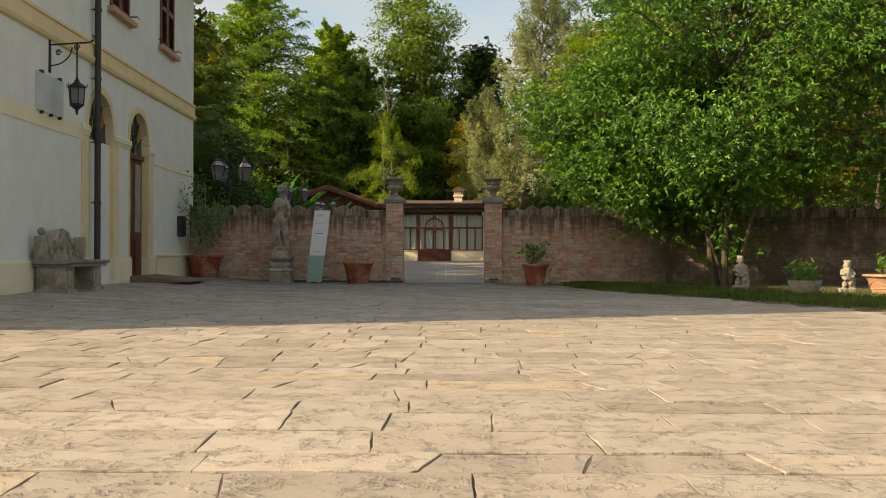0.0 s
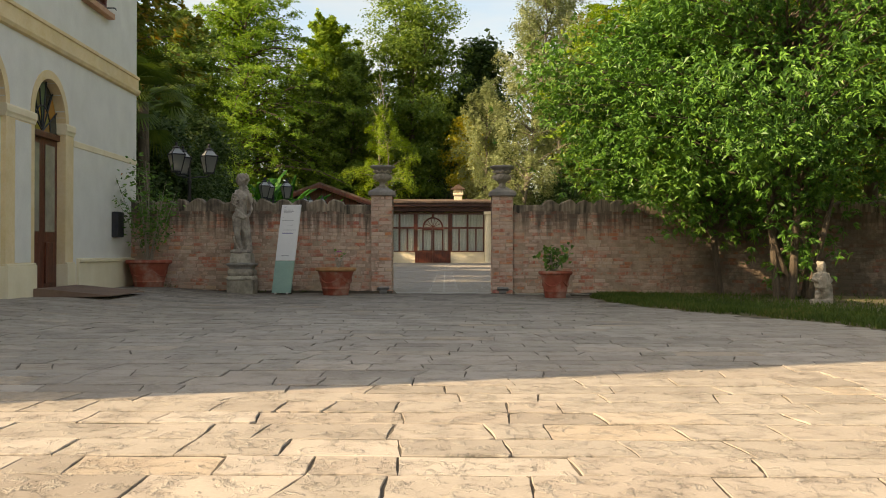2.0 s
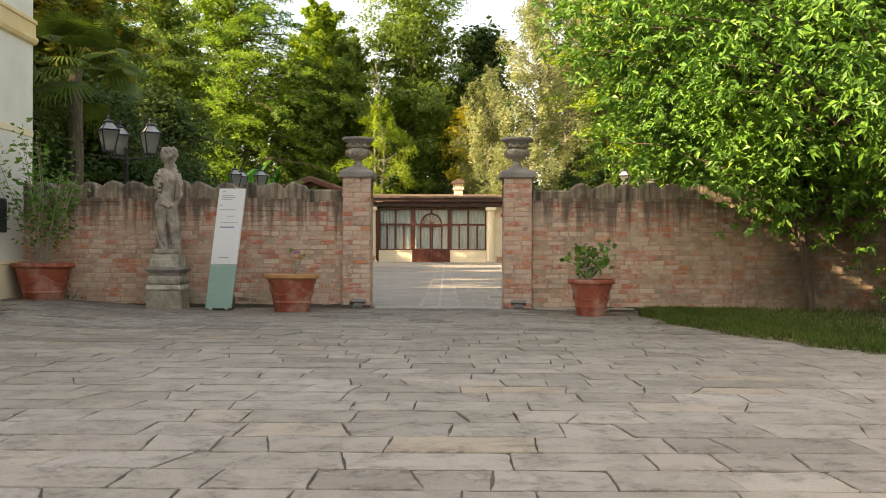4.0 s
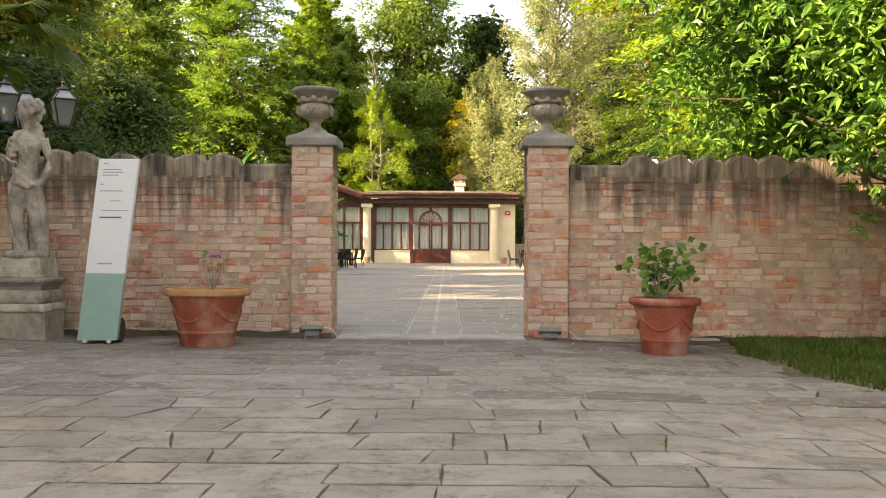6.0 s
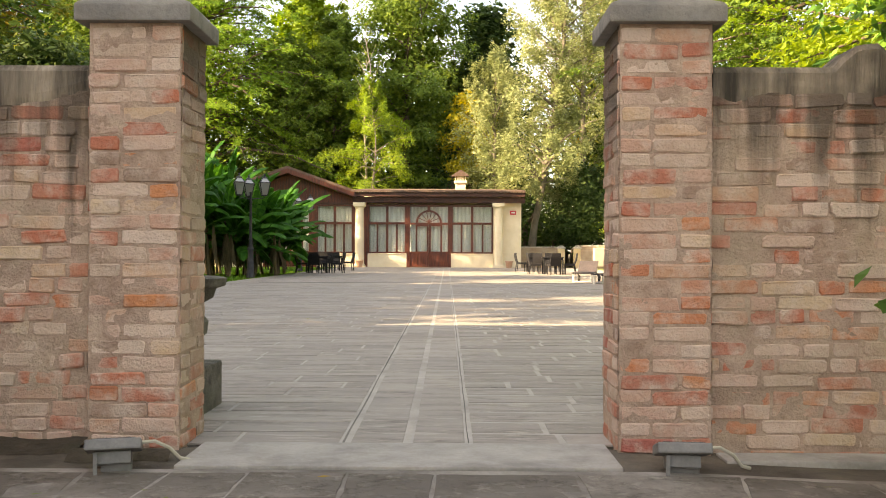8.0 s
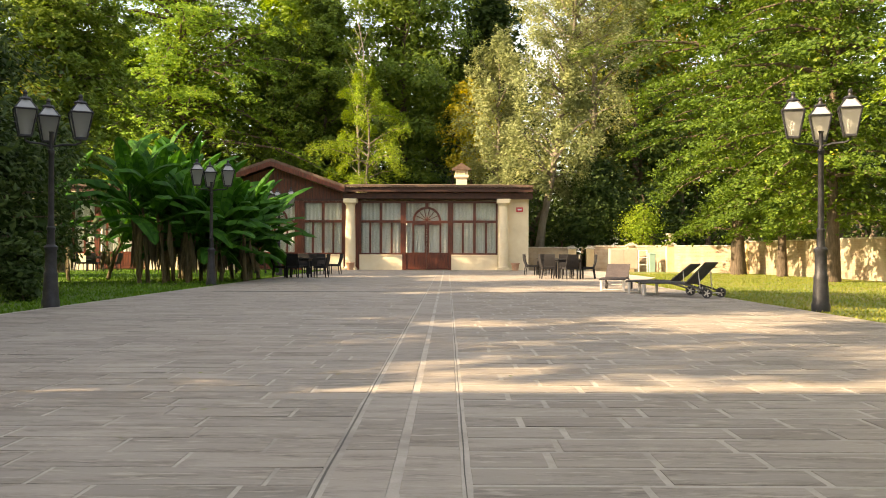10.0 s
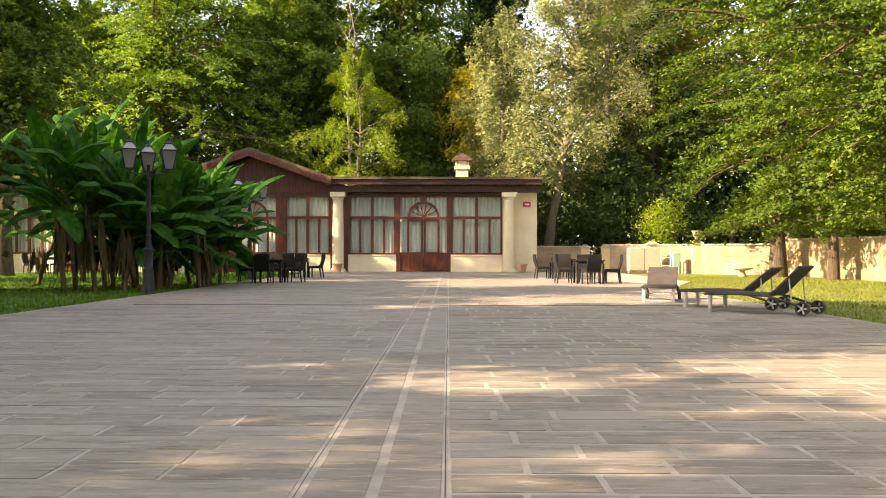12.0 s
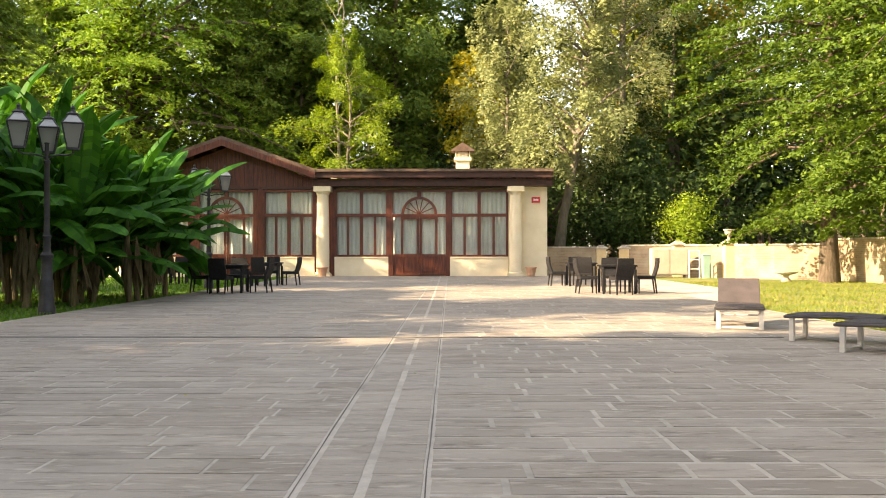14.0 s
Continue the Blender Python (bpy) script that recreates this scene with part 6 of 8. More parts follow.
tree("evergreen", (-14.0, 38.5, 0), 8.5, 0.2, 0.8, dome(3.0, 0.5), LEAF_DARK, "dark evergreen on the lawn", 47, clumps=240, per=90, leaf=(0.2, 0.09), spread=(0.5, 0.5, 0.28), gap=-0.15, freq=0.5)


# far woods all round the park
def woods(name, seed, n, x0, x1, y0, y1, h0, h1, per=900, leaf=(0.5, 0.28), mat=LEAF_DARK):
    rng = np.random.default_rng(seed)
    pts, tr = [], Mesh()
    for i in range(n):
        x, y, h, r = rng.uniform(x0, x1), rng.uniform(y0, y1), rng.uniform(h0, h1), rng.uniform(2.6, 4.6)
        tr.tube([(x, y, -0.1), (x + rng.normal() * 0.3, y, h * 0.5), (x + rng.normal() * 0.5, y, h * 0.9)], [0.28, 0.18, 0.04], 6)
        c = crown_points(rng, (x, y, h * 0.22), dome(r, 0.6), h * 0.78, per // 12, 0.4, 0.5, 0.3, -0.25)
        pts.append(np.repeat(c, 12, 0) + rng.normal(size=(len(c) * 12, 3)) * (0.7, 0.7, 0.4))
    top = empty(name, pose(0, 0, 0), "dense dark woodland behind the park trees", "woods", kind="stuff")
    v, f = leaf_quads(np.concatenate(pts), leaf[0], leaf[1], rng, 0.2)
    tagged(raw("foliage", v, f, mat, top), kind="stuff")
    tagged(tr.part("trunks", BARK, top), kind="stuff")


woods("woods", 31, 62, -52, 46, 107, 128, 13, 25)
woods("woods", 49, 16, -30, 3, 107, 115, 21, 27, 1300, (0.42, 0.24), LEAF_MID)
woods("woods", 32, 30, -66, -36, 20, 104, 9, 13)
woods("woods", 35, 30, 12, 44, 86, 106, 10, 18, 1300)
woods("woods", 36, 22, -46, -20, 90, 106, 12, 20)
woods("woods", 33, 24, 20, 44, 30, 104, 13, 22)
woods("woods", 34, 22, -45, 45, -48, -38, 9, 15, 260, (1.0, 0.6))


woods("undergrowth", 37, 60, 4, 44, 84, 100, 3.2, 6.0, 560, (0.32, 0.19))
woods("undergrowth", 43, 90, -20, 8, 98, 106, 5.5, 9.0, 320, (0.32, 0.18))
woods("undergrowth", 38, 60, -46, -16, 86, 102, 3.2, 5.5, 300, (0.3, 0.17))
woods("undergrowth", 39, 40, 18.5, 26, 30, 84, 3.2, 5.5, 280, (0.25, 0.15))
woods("undergrowth", 40, 40, -40, -24, 34, 84, 3.2, 5.5, 280, (0.25, 0.15))


# windmill palm
def palm(base, h, seed):
    rng = np.random.default_rng(seed)
    top = empty("fan_palm", pose(*base), "shaggy fan palm with drooping dead fronds", "palm", "palms")
    Mesh().tube([(0, 0, -0.1), (0.05, 0, h * 0.5), (0, 0.05, h)], [0.2, 0.17, 0.15], 10).part("trunk", BARK, top, smooth=True)
    for i in range(26):
        a, el = rng.uniform(0, 6.28), rng.uniform(-0.9, 1.2)
        ln = 0.9
        d = Vector((math.cos(a) * math.cos(el), math.sin(a) * math.cos(el), math.sin(el)))
        side = d.cross(Vector((0, 0, 1))).normalized()
        o = Vector((0, 0, h)) + d * ln
        ms = Mesh()
        ms.tube([(0, 0, h), tuple(Vector((0, 0, h)) + d * ln * 0.6 + Vector((0, 0, 0.06))), tuple(o)], 0.014, 5)
        for k in range(-9, 10):
            b = k * 0.155
            e = (d * math.cos(b) + side * math.sin(b)).normalized()
            w = side * math.cos(b) - d * math.sin(b)
            p1, p2 = o + e * 0.42, o + e * 0.85 - Vector((0, 0, 0.28))
            ms.put([o - w * 0.008, p1 - w * 0.028, p2, p1 + w * 0.028, o + w * 0.008], [(0, 1, 3, 4), (1, 2, 3)])
        ms.part("frond", LEAF_PALM, top)


palm((-10.2, 36.5, 0), 6.3, 41)
palm((-8.7, 30.5, 0), 5.0, 42)


# banana clump beside the courtyard
def banana_leaf(seed):
    rng = np.random.default_rng(seed)
    ms = Mesh()
    n, ln, wd, sag = 18, rng.uniform(2.1, 2.8), rng.uniform(0.25, 0.34), rng.uniform(0.15, 0.6)
    bend = rng.uniform(0.7, 1.5)
    pts = []
    ang, p = 1.15, Vector((0, 0, 0))
    for i in range(n + 1):
        pts.append(p.copy())
        p = p + Vector((math.cos(ang), 0, math.sin(ang))) * ln / n
        ang -= bend / n * (0.4 + 1.4 * i / n)
    for s in (-1, 1):
        for i in range(3, n):
            k0, k1 = i / n, (i + 1) / n
            k0, k1 = (i - 3) / (n - 3), (i - 2) / (n - 3)
            w0, w1 = [wd * math.sin(math.pi * min(1, 0.03 + q * 0.97)) ** 0.55 for q in (k0, k1)]
            g0, g1 = sag * (1 + 0.25 * math.sin(i * 1.3 + seed)), sag * (1 + 0.25 * math.sin((i + 1) * 1.3 + seed))
            a, b = pts[i], pts[i + 1]
            if rng.uniform() < 0.12:
                b = b.lerp(a, 0.22)
            am, bm_ = a + Vector((0, s * w0 * 0.55, 0.10 * w0)), b + Vector((0, s * w1 * 0.55, 0.10 * w1))
            ao, bo = a + Vector((0.03, s * w0, -g0 * w0)), b + Vector((0.03, s * w1, -g1 * w1))
            ms.put([a, am, bm_, b], [(0, 1, 2, 3)])
            ms.put([am, ao, bo, bm_], [(0, 1, 2, 3)])
    ms.tube([tuple(q) for q in pts], [0.03 * (1 - i / (n + 2)) for i in range(n + 1)], 5)
    return ms.data("leaf", LEAF_BANANA, smooth=True)


BLADES = [banana_leaf(50 + i) for i in range(7)]


def banana(x, y, h, seed, count=8):
    rng = np.random.default_rng(seed)
    top = empty("banana_plant", pose(x, y, -0.05), "banana plant with large torn glossy leaves", "banana plant", "banana clump")
    lx, ly = rng.normal() * 0.25, rng.normal() * 0.2
    Mesh().tube([(0, 0, 0), (lx * 0.4, ly * 0.4, h * 0.5), (lx, ly, h)], [0.07, 0.06, 0.04], 9).part("stem", BANANA_STEM, top, smooth=True)
    a = rng.uniform(0, 360)
    for i in range(count):
        a += 137 + rng.normal() * 15
        k = i / count
        shared("leaf", BLADES[int(rng.integers(7))], top, pose(lx, ly, h - 0.3 * k * h, 0, 78 * k - 24 + rng.normal() * 9, a) @ Matrix.Scale(rng.uniform(0.72, 1.08), 4))
    for i in range(7):
        q = rng.uniform(0, 6.28)
        ms = Mesh()
        r = 0.16
        ms.put([(r * math.cos(q), r * math.sin(q), h * 0.8), (1.5 * r * math.cos(q + 0.4), 1.5 * r * math.sin(q + 0.4), h * 0.55), (2.0 * r * math.cos(q + 0.2), 2.0 * r * math.sin(q + 0.2), 0.3), (1.3 * r * math.cos(q - 0.4), 1.3 * r * math.sin(q - 0.4), h * 0.5)], [(0, 1, 2, 3)])
        ms.part("dead_leaf", BANANA_STEM, top)


brng = random.Random(5)
for i in range(26):
    u = i / 25
    bx = -7.1 - 2.7 * brng.random()
    banana(bx, 52.9 + 5.6 * u + brng.uniform(-0.4, 0.4), max(0.7, 0.95 + 0.72 * (-6.9 - bx) + brng.uniform(-0.35, 0.35)), 60 + i, brng.randint(10, 13))
for i in range(5):
    banana(-6.75 - 0.35 * brng.random(), 55.2 + 0.85 * i, brng.uniform(1.5, 2.0), 95 + i, 12)
for i in range(5):
    banana(-11.5 - 3.2 * brng.random(), 55 + 6 * brng.random(), brng.uniform(1.4, 2.2), 80 + i, 7)


# ---- grass ----
def blades(name, pts, mat, hgt, label, seed, wide=0.012):
    rng = np.random.default_rng(seed)
    n = len(pts)
    a = rng.uniform(0, 2 * np.pi, n)
    h = hgt * rng.uniform(0.5, 1.4, n)
    s = np.stack([np.cos(a), np.sin(a), 0 * a], 1) * wide
    tip = rng.normal(size=(n, 3)) * (h * 0.45)[:, None]
    tip[:, 2] = h
    v = np.stack([pts - s, pts + s, pts + tip + s * 0.2, pts + tip - s * 0.2], 1).reshape(-1, 3)
    ob = raw(name, v, np.arange(4 * n).reshape(-1, 4), mat)
    return tagged(ob, label, "grass", kind="stuff")


rng = np.random.default_rng(90)
n = 32000
y = rng.uniform(8.2, 22.6, n)
e = np.array([bed_edge(q) + max(0.0, 19.5 - q) * 0.05 for q in y])
x = e + 0.04 + rng.exponential(1.0, n)
z = np.where(x < e + 0.12, -0.008, 0.022) + np.array([rise(a, b) for a, b in zip(e, y)])
keep = x < 12
blades("grass_bed", np.stack([x, y, z], 1)[keep], GRASS_DARK, 0.06, "rough dark grass along the edge of the bed", 91, 0.011)
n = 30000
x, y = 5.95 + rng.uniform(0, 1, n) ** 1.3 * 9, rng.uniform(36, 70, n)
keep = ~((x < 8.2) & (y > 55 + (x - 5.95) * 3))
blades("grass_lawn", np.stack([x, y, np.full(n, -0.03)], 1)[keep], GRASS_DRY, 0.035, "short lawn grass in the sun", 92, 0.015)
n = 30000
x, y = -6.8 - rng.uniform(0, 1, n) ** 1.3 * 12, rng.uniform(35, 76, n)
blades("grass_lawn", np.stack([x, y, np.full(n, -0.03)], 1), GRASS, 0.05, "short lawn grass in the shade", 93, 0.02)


# ---- boundary wall at the far side ----
def wall_run(name, pts, h, mat, label, thick=0.3):
    top = empty(name, pose(0, 0, 0), label, "wall", kind="structure")
    for (x0, y0), (x1, y1) in zip(pts, pts[1:]):
        d = Vector((x1 - x0, y1 - y0))
        ln = d.length
        m = Matrix.Translation((x0, y0, 0)) @ Matrix.Rotation(math.atan2(d.y, d.x), 4, 'Z')
        ms = Mesh()
        ms.box(0, ln, -thick / 2, thick / 2, -0.1, h, m)
        ms.part("panel", mat, top)
        ms = Mesh()
        ms.box(-0.02, ln + 0.02, -thick / 2 - 0.05, thick / 2 + 0.05, h, h + 0.07, m)
        ms.part("coping", STONE_PALE, top, bevel=0.01)
    return top


# brick courses in the far walls, worn through thin render
FARWALL, ft, fb = nodes_of("far_brick_wall")
fv = place(ft)
bt = ft.nodes.new("ShaderNodeTexBrick")
bt.inputs["Scale"].default_value = 1.0
bt.inputs["Brick Width"].default_value, bt.inputs["Row Height"].default_value, bt.inputs["Mortar Size"].default_value = 0.27, 0.07, 0.008
bt.inputs["Color1"].default_value, bt.inputs["Color2"].default_value, bt.inputs["Mortar"].default_value = (0.28, 0.185, 0.12, 1), (0.37, 0.26, 0.17, 1), (0.36, 0.30, 0.22, 1)
sw = ft.nodes.new("ShaderNodeSeparateXYZ")
cw = ft.nodes.new("ShaderNodeCombineXYZ")
sm = ft.nodes.new("ShaderNodeMath")
sm.operation = 'ADD'
ft.links.new(fv, sw.inputs[0])
ft.links.new(sw.outputs[0], sm.inputs[0])
ft.links.new(sw.outputs[1], sm.inputs[1])
ft.links.new(sm.outputs[0], cw.inputs[0])
ft.links.new(sw.outputs[2], cw.inputs[1])
ft.links.new(cw.outputs[0], bt.inputs["Vector"])
fc = mix(ft, bt.outputs["Color"], (0.44, 0.375, 0.275), noise_fac(ft, fv, 0.8, 0.42, 0.66, 8.0))
fc = mix(ft, fc, (0.16, 0.13, 0.09), noise_fac(ft, fv, 1.7, 0.55, 0.85, 8.0))
ft.links.new(fc, fb.inputs["Base Color"])
fb.inputs["Roughness"].default_value = 0.92
bumped(ft, fb, bt.outputs["Fac"], 0.4)

wall_run("wall_north", [(4.4, 78.6), (7.0, 79.2)], 1.25, FARWALL, "low brick boundary wall beside the pavilion")
wall_run("wall_north_2", [(7.95, 78.4), (9.0, 77.4), (11.75, 75.2), (14.9, 71.6)], 1.33, FARWALL, "weathered boundary wall with patches of old render")
wall_run("wall_east_2", [(14.9, 71.6), (15.6, 63.0), (16.2, 52.0), (16.6, 23.2)], 1.52, FARWALL, "weathered brick boundary wall shaded by trees")


def far_post(x, y, h, urn):
    top = empty("wall_post", pose(x, y, 0), "rendered wall post with a stone top", "post", "boundary posts")
    Mesh().box(-0.22, 0.22, -0.22, 0.22, -0.05, h).part("shaft", OCHRE, top, bevel=0.01)
    Mesh().lathe([(0.40, h), (0.40, h + 0.06), (0.22, h + 0.14), (0.12, h + 0.2)], 4, None, math.pi / 4).part("cap", STONE_PALE, top)
    if urn:
        Mesh().lathe([(0.07, h + 0.2), (0.06, h + 0.3), (0.15, h + 0.38), (0.18, h + 0.46), (0.17, h + 0.52), (0.24, h + 0.6), (0.23, h + 0.63)], 16).part("urn", STONE_PALE, top, smooth=True)


far_post(7.0, 79.0, 1.2, False)
far_post(7.95, 78.25, 1.2, False)
far_post(9.95, 76.5, 1.36, False)
far_post(11.75, 75.0, 1.4, True)
far_post(14.9, 71.5, 1.5, True)
# skip-like cabinet and a sliding metal gate beyond the lawn
cab = empty("garden_cabinet", pose(9.3, 75.4, 0), "pale metal cabinet with a slatted front by the wall", "cabinet")
Mesh().box(-0.75, 0.75, -0.3, 0.3, 0.1, 1.22).part("case", GATE_GREY, cab, bevel=0.02)
for i in range(2):
    Mesh().box(-0.72 + i * 0.74, -0.02 + i * 0.74, -0.325, -0.3, 0.15, 1.18).part("door", GATE_PINK, cab, bevel=0.01)
for s in (-0.7, 0.7):
    Mesh().box(s - 0.03, s + 0.03, -0.28, 0.28, -0.06, 0.1).part("foot", GREY_METAL, cab)
bin_ = empty("waste_bin", pose(10.75, 74.9, 0), "tall grey-green waste bin by the wall", "bin")
Mesh().lathe([(0.2, -0.05), (0.24, 0.9), (0.25, 0.92)], 4, None, math.pi / 4).part("body", SIGN_GREEN, bin_, bevel=0.02)
Mesh().lathe([(0.27, 0.92), (0.26, 0.97), (0.1, 1.0)], 4, None, math.pi / 4).part("lid", SIGN_GREEN, bin_, bevel=0.02)
gbx = empty("gas_meter_frame", pose(10.3, 75.0, 0), "open white metal frame beside the wall", "frame")
for s in (-0.22, 0.22):
    Mesh().tube([(s, 0, -0.06), (s, 0, 1.15)], 0.025, 8).part("upright", WHITE, gbx)
for z in (0.35, 0.75, 1.12):
    Mesh().tube([(-0.22, 0, z), (0.22, 0, z)], 0.02, 8).part("crossbar", WHITE, gbx)
bb = empty("bird_bath", pose(12.6, 70.6, 0), "low stone basin on the lawn", "basin")
Mesh().lathe([(0.2, -0.05), (0.16, 0.05), (0.1, 0.12), (0.12, 0.2), (0.42, 0.28), (0.44, 0.33), (0.36, 0.33), (0.1, 0.26)], 20).part("bowl", STONE_PALE, bb, smooth=True)


# ---- urns on the gate pillars ----
def urn(x, y, z, scale=1.0, label="carved grey stone urn with masks and a gadrooned belly"):
    u = empty("stone_urn", pose(x, y, z) @ Matrix.Scale(scale, 4), label, "urn", "gate urns")
    Mesh().lathe([(0.125, 0.0), (0.12, 0.02), (0.07, 0.04), (0.058, 0.07), (0.06, 0.10), (0.085, 0.125), (0.07, 0.135)], 28).part("foot", STONE, u, smooth=True)
    ms = Mesh()
    ms.lathe([(0.07, 0.13), (0.125, 0.155), (0.158, 0.20), (0.165, 0.235), (0.15, 0.265), (0.128, 0.285)], 72, None, 0.0, 22, 0.06)
    ms.part("belly", STONE, u, smooth=True)
    ms = Mesh()
    ms.lathe([(0.125, 0.28), (0.12, 0.30), (0.135, 0.34), (0.17, 0.375), (0.215, 0.40), (0.245, 0.415), (0.25, 0.435), (0.235, 0.45), (0.2, 0.45), (0.12, 0.36)], 36)
    ms.part("neck", STONE_DARK, u, smooth=True)
    for k in range(4):
        ms = Mesh()
        ms.ball((0, 0, 0), 0.052, 8, (1, 0.55, 1.15))
        ms.ball((0, -0.03, -0.004), 0.012, 6, (0.8, 1, 1.5))
        ms.ball((-0.018, -0.024, 0.014), 0.011, 6)
        ms.ball((0.018, -0.024, 0.014), 0.011, 6)
        ms.ball((0, -0.024, -0.027), 0.012, 6, (1.5, 1, 0.6))
        for s in (-1, 1):
            ms.tube([(s * 0.04, -0.01, 0.04), (s * 0.058, -0.008, 0.0), (s * 0.05, -0.008, -0.045)], 0.014, 6)
        ms.part("mask", STONE, u, pose(0, 0, 0.222, 0, 0, 90 * k) @ pose(0, -0.162, 0), smooth=True)
    for k in range(8):
        a = 2 * math.pi * k / 8
        ms = Mesh()
        ms.tube([(0.15 * math.cos(a + t * 0.78), 0.15 * math.sin(a + t * 0.78), 0.345 - 0.03 * math.sin(math.pi * t)) for t in [i / 6 for i in range(7)]], 0.018, 6)
        ms.ball((0.16 * math.cos(a), 0.16 * math.sin(a), 0.335), 0.03, 6)
        ms.part("festoon", STONE, u, smooth=True)
    return u


urn(-1.432, 23.085, 2.10)
urn(0.983, 23.085, 2.10)


# ---- floodlights at the pillars' feet ----
def floodlight(x, y, turn):
    fl = empty("floodlight", pose(x, y, 0, 0, 0, turn), "small grey floodlight on a stake beside the gate pillar", "floodlight", "gate floodlights")
    tilt = pose(0, 0, 0.10, -16, 0, 0)
    Mesh().box(-0.11, 0.11, -0.085, 0.085, -0.022, 0.022).part("case", GREY_METAL, fl, tilt, bevel=0.008)
    Mesh().box(-0.085, 0.085, -0.062, 0.062, 0.0225, 0.026).part("glass", SOLAR, fl, tilt)
    Mesh().box(-0.07, 0.07, -0.03, 0.055, -0.075, -0.024).part("gear_box", GREY_METAL, fl, tilt, bevel=0.006)
    Mesh().box(-0.075, -0.06, -0.075, -0.06, -0.01, 0.09).part("stake", GREY_METAL, fl)
    Mesh().box(-0.05, 0.07, -0.01, 0.06, -0.012, 0.035).part("foot", GREY_METAL, fl)
    Mesh().tube([(0.1, 0.04, 0.1), (0.16, 0.03, 0.105), (0.22, 0.05, 0.07), (0.26, 0.08, 0.02), (0.30, 0.1, 0.006)], 0.008, 6).part("cable", CABLE, fl, smooth=True)
    return fl


floodlight(-1.37, 22.45, 16)
floodlight(0.97, 22.5, -4).location.z = -0.012


# ---- statues ----
def melted(ob, voxel, rounds, chips=0.0):
    """Joins overlapping solids into one worn, rounded carving."""
    rm = ob.modifiers.new("carve", 'REMESH')
    rm.mode, rm.voxel_size, rm.use_smooth_shade = 'VOXEL', voxel, True
    sm_ = ob.modifiers.new("wear", 'SMOOTH')
    sm_.factor, sm_.iterations = 0.5, rounds
    if chips:
        tex = bpy.data.textures.new("chips", 'CLOUDS')
        tex.noise_scale = 0.07
        dp = ob.modifiers.new("chips", 'DISPLACE')
        dp.texture, dp.strength, dp.mid_level = tex, chips, 0.5
    return ob


def figure():
    """A draped standing figure, weight on one leg, head turned aside, plain features, 1.55 m high."""
    ms = Mesh()
    ms.lathe([(0.24, -0.005), (0.25, 0.02), (0.23, 0.06)], 16)
    # legs, one before the other
    ms.tube([(0.01, -0.08, 0.02), (-0.01, -0.06, 0.10), (-0.055, -0.06, 0.24), (-0.085, -0.07, 0.36), (-0.10, -0.05, 0.50), (-0.085, 0.0, 0.70)], [0.05, 0.046, 0.066, 0.068, 0.092, 0.13], 14)
    ms.tube([(0.02, -0.14, 0.05), (0.01, -0.06, 0.06)], [0.032, 0.045], 10)
    ms.tube([(0.13, -0.02, 0.03), (0.125, -0.02, 0.12), (0.12, -0.03, 0.26), (0.10, -0.06, 0.38), (0.07, -0.03, 0.52), (0.05, 0.0, 0.70)], [0.05, 0.045, 0.06, 0.062, 0.085, 0.12], 14)
    ms.ball((-0.03, 0.0, 0.70), 0.155, 12, (1.1, 0.85, 0.9))
    # trunk, chest and shoulders
    ms.tube([(-0.03, 0.0, 0.68), (-0.01, -0.005, 0.80), (0.005, 0.0, 0.90), (0.005, -0.01, 1.02), (0.01, 0.0, 1.12), (0.015, 0.01, 1.20)], [0.15, 0.128, 0.112, 0.13, 0.135, 0.08], 16)
    for sx in (-1, 1):
        ms.ball((0.01 + sx * 0.062, -0.095, 1.06), 0.055, 8)
    ms.tube([(-0.14, 0.0, 1.16), (0.01, 0.01, 1.19), (0.165, 0.0, 1.16)], [0.06, 0.075, 0.06], 12)
    ms.tube([(0.012, 0.0, 1.18), (0.0, -0.005, 1.32)], [0.062, 0.054], 12)
    # head with thick curls
    ms.ball((-0.028, -0.02, 1.40), 0.088, 12, (0.95, 0.95, 1.2))
    ms.ball((-0.105, -0.05, 1.385), 0.022, 6)
    for i in range(26):
        a, b = i * 2.4, 0.25 + 1.2 * (i / 26)
        ms.ball((0.025 + 0.115 * math.cos(a) * math.sin(b + 0.4), 0.035 + 0.10 * math.sin(a) * math.sin(b + 0.4), 1.40 + 0.125 * math.cos(b + 0.15)), 0.042, 6)
    for i in range(8):
        ms.ball((0.075 + 0.03 * math.sin(i * 2.0), 0.05, 1.40 - 0.035 * i), 0.045, 6)
    # one arm folded to the breast, the other hanging to the hip
    ms.tube([(-0.145, 0.0, 1.15), (-0.185, -0.02, 1.03), (-0.18, -0.06, 0.93)], [0.058, 0.05, 0.045], 10)
    ms.tube([(-0.18, -0.06, 0.93), (-0.125, -0.13, 1.02), (-0.075, -0.135, 1.12)], [0.045, 0.038, 0.032], 10)
    ms.tube([(0.17, 0.0, 1.15), (0.215, 0.03, 1.00), (0.22, 0.02, 0.87), (0.17, -0.07, 0.73), (0.12, -0.11, 0.68)], [0.056, 0.05, 0.045, 0.038, 0.036], 10)
    # cloth over the arm, across the hips and down behind the legs
    for i in range(5):
        ms.tube([(-0.16 - 0.012 * i, -0.05 - 0.015 * i, 1.15 - 0.05 * i), (-0.12, -0.15, 1.13 - 0.055 * i), (-0.07, -0.14, 1.15 - 0.06 * i)], 0.018, 6)
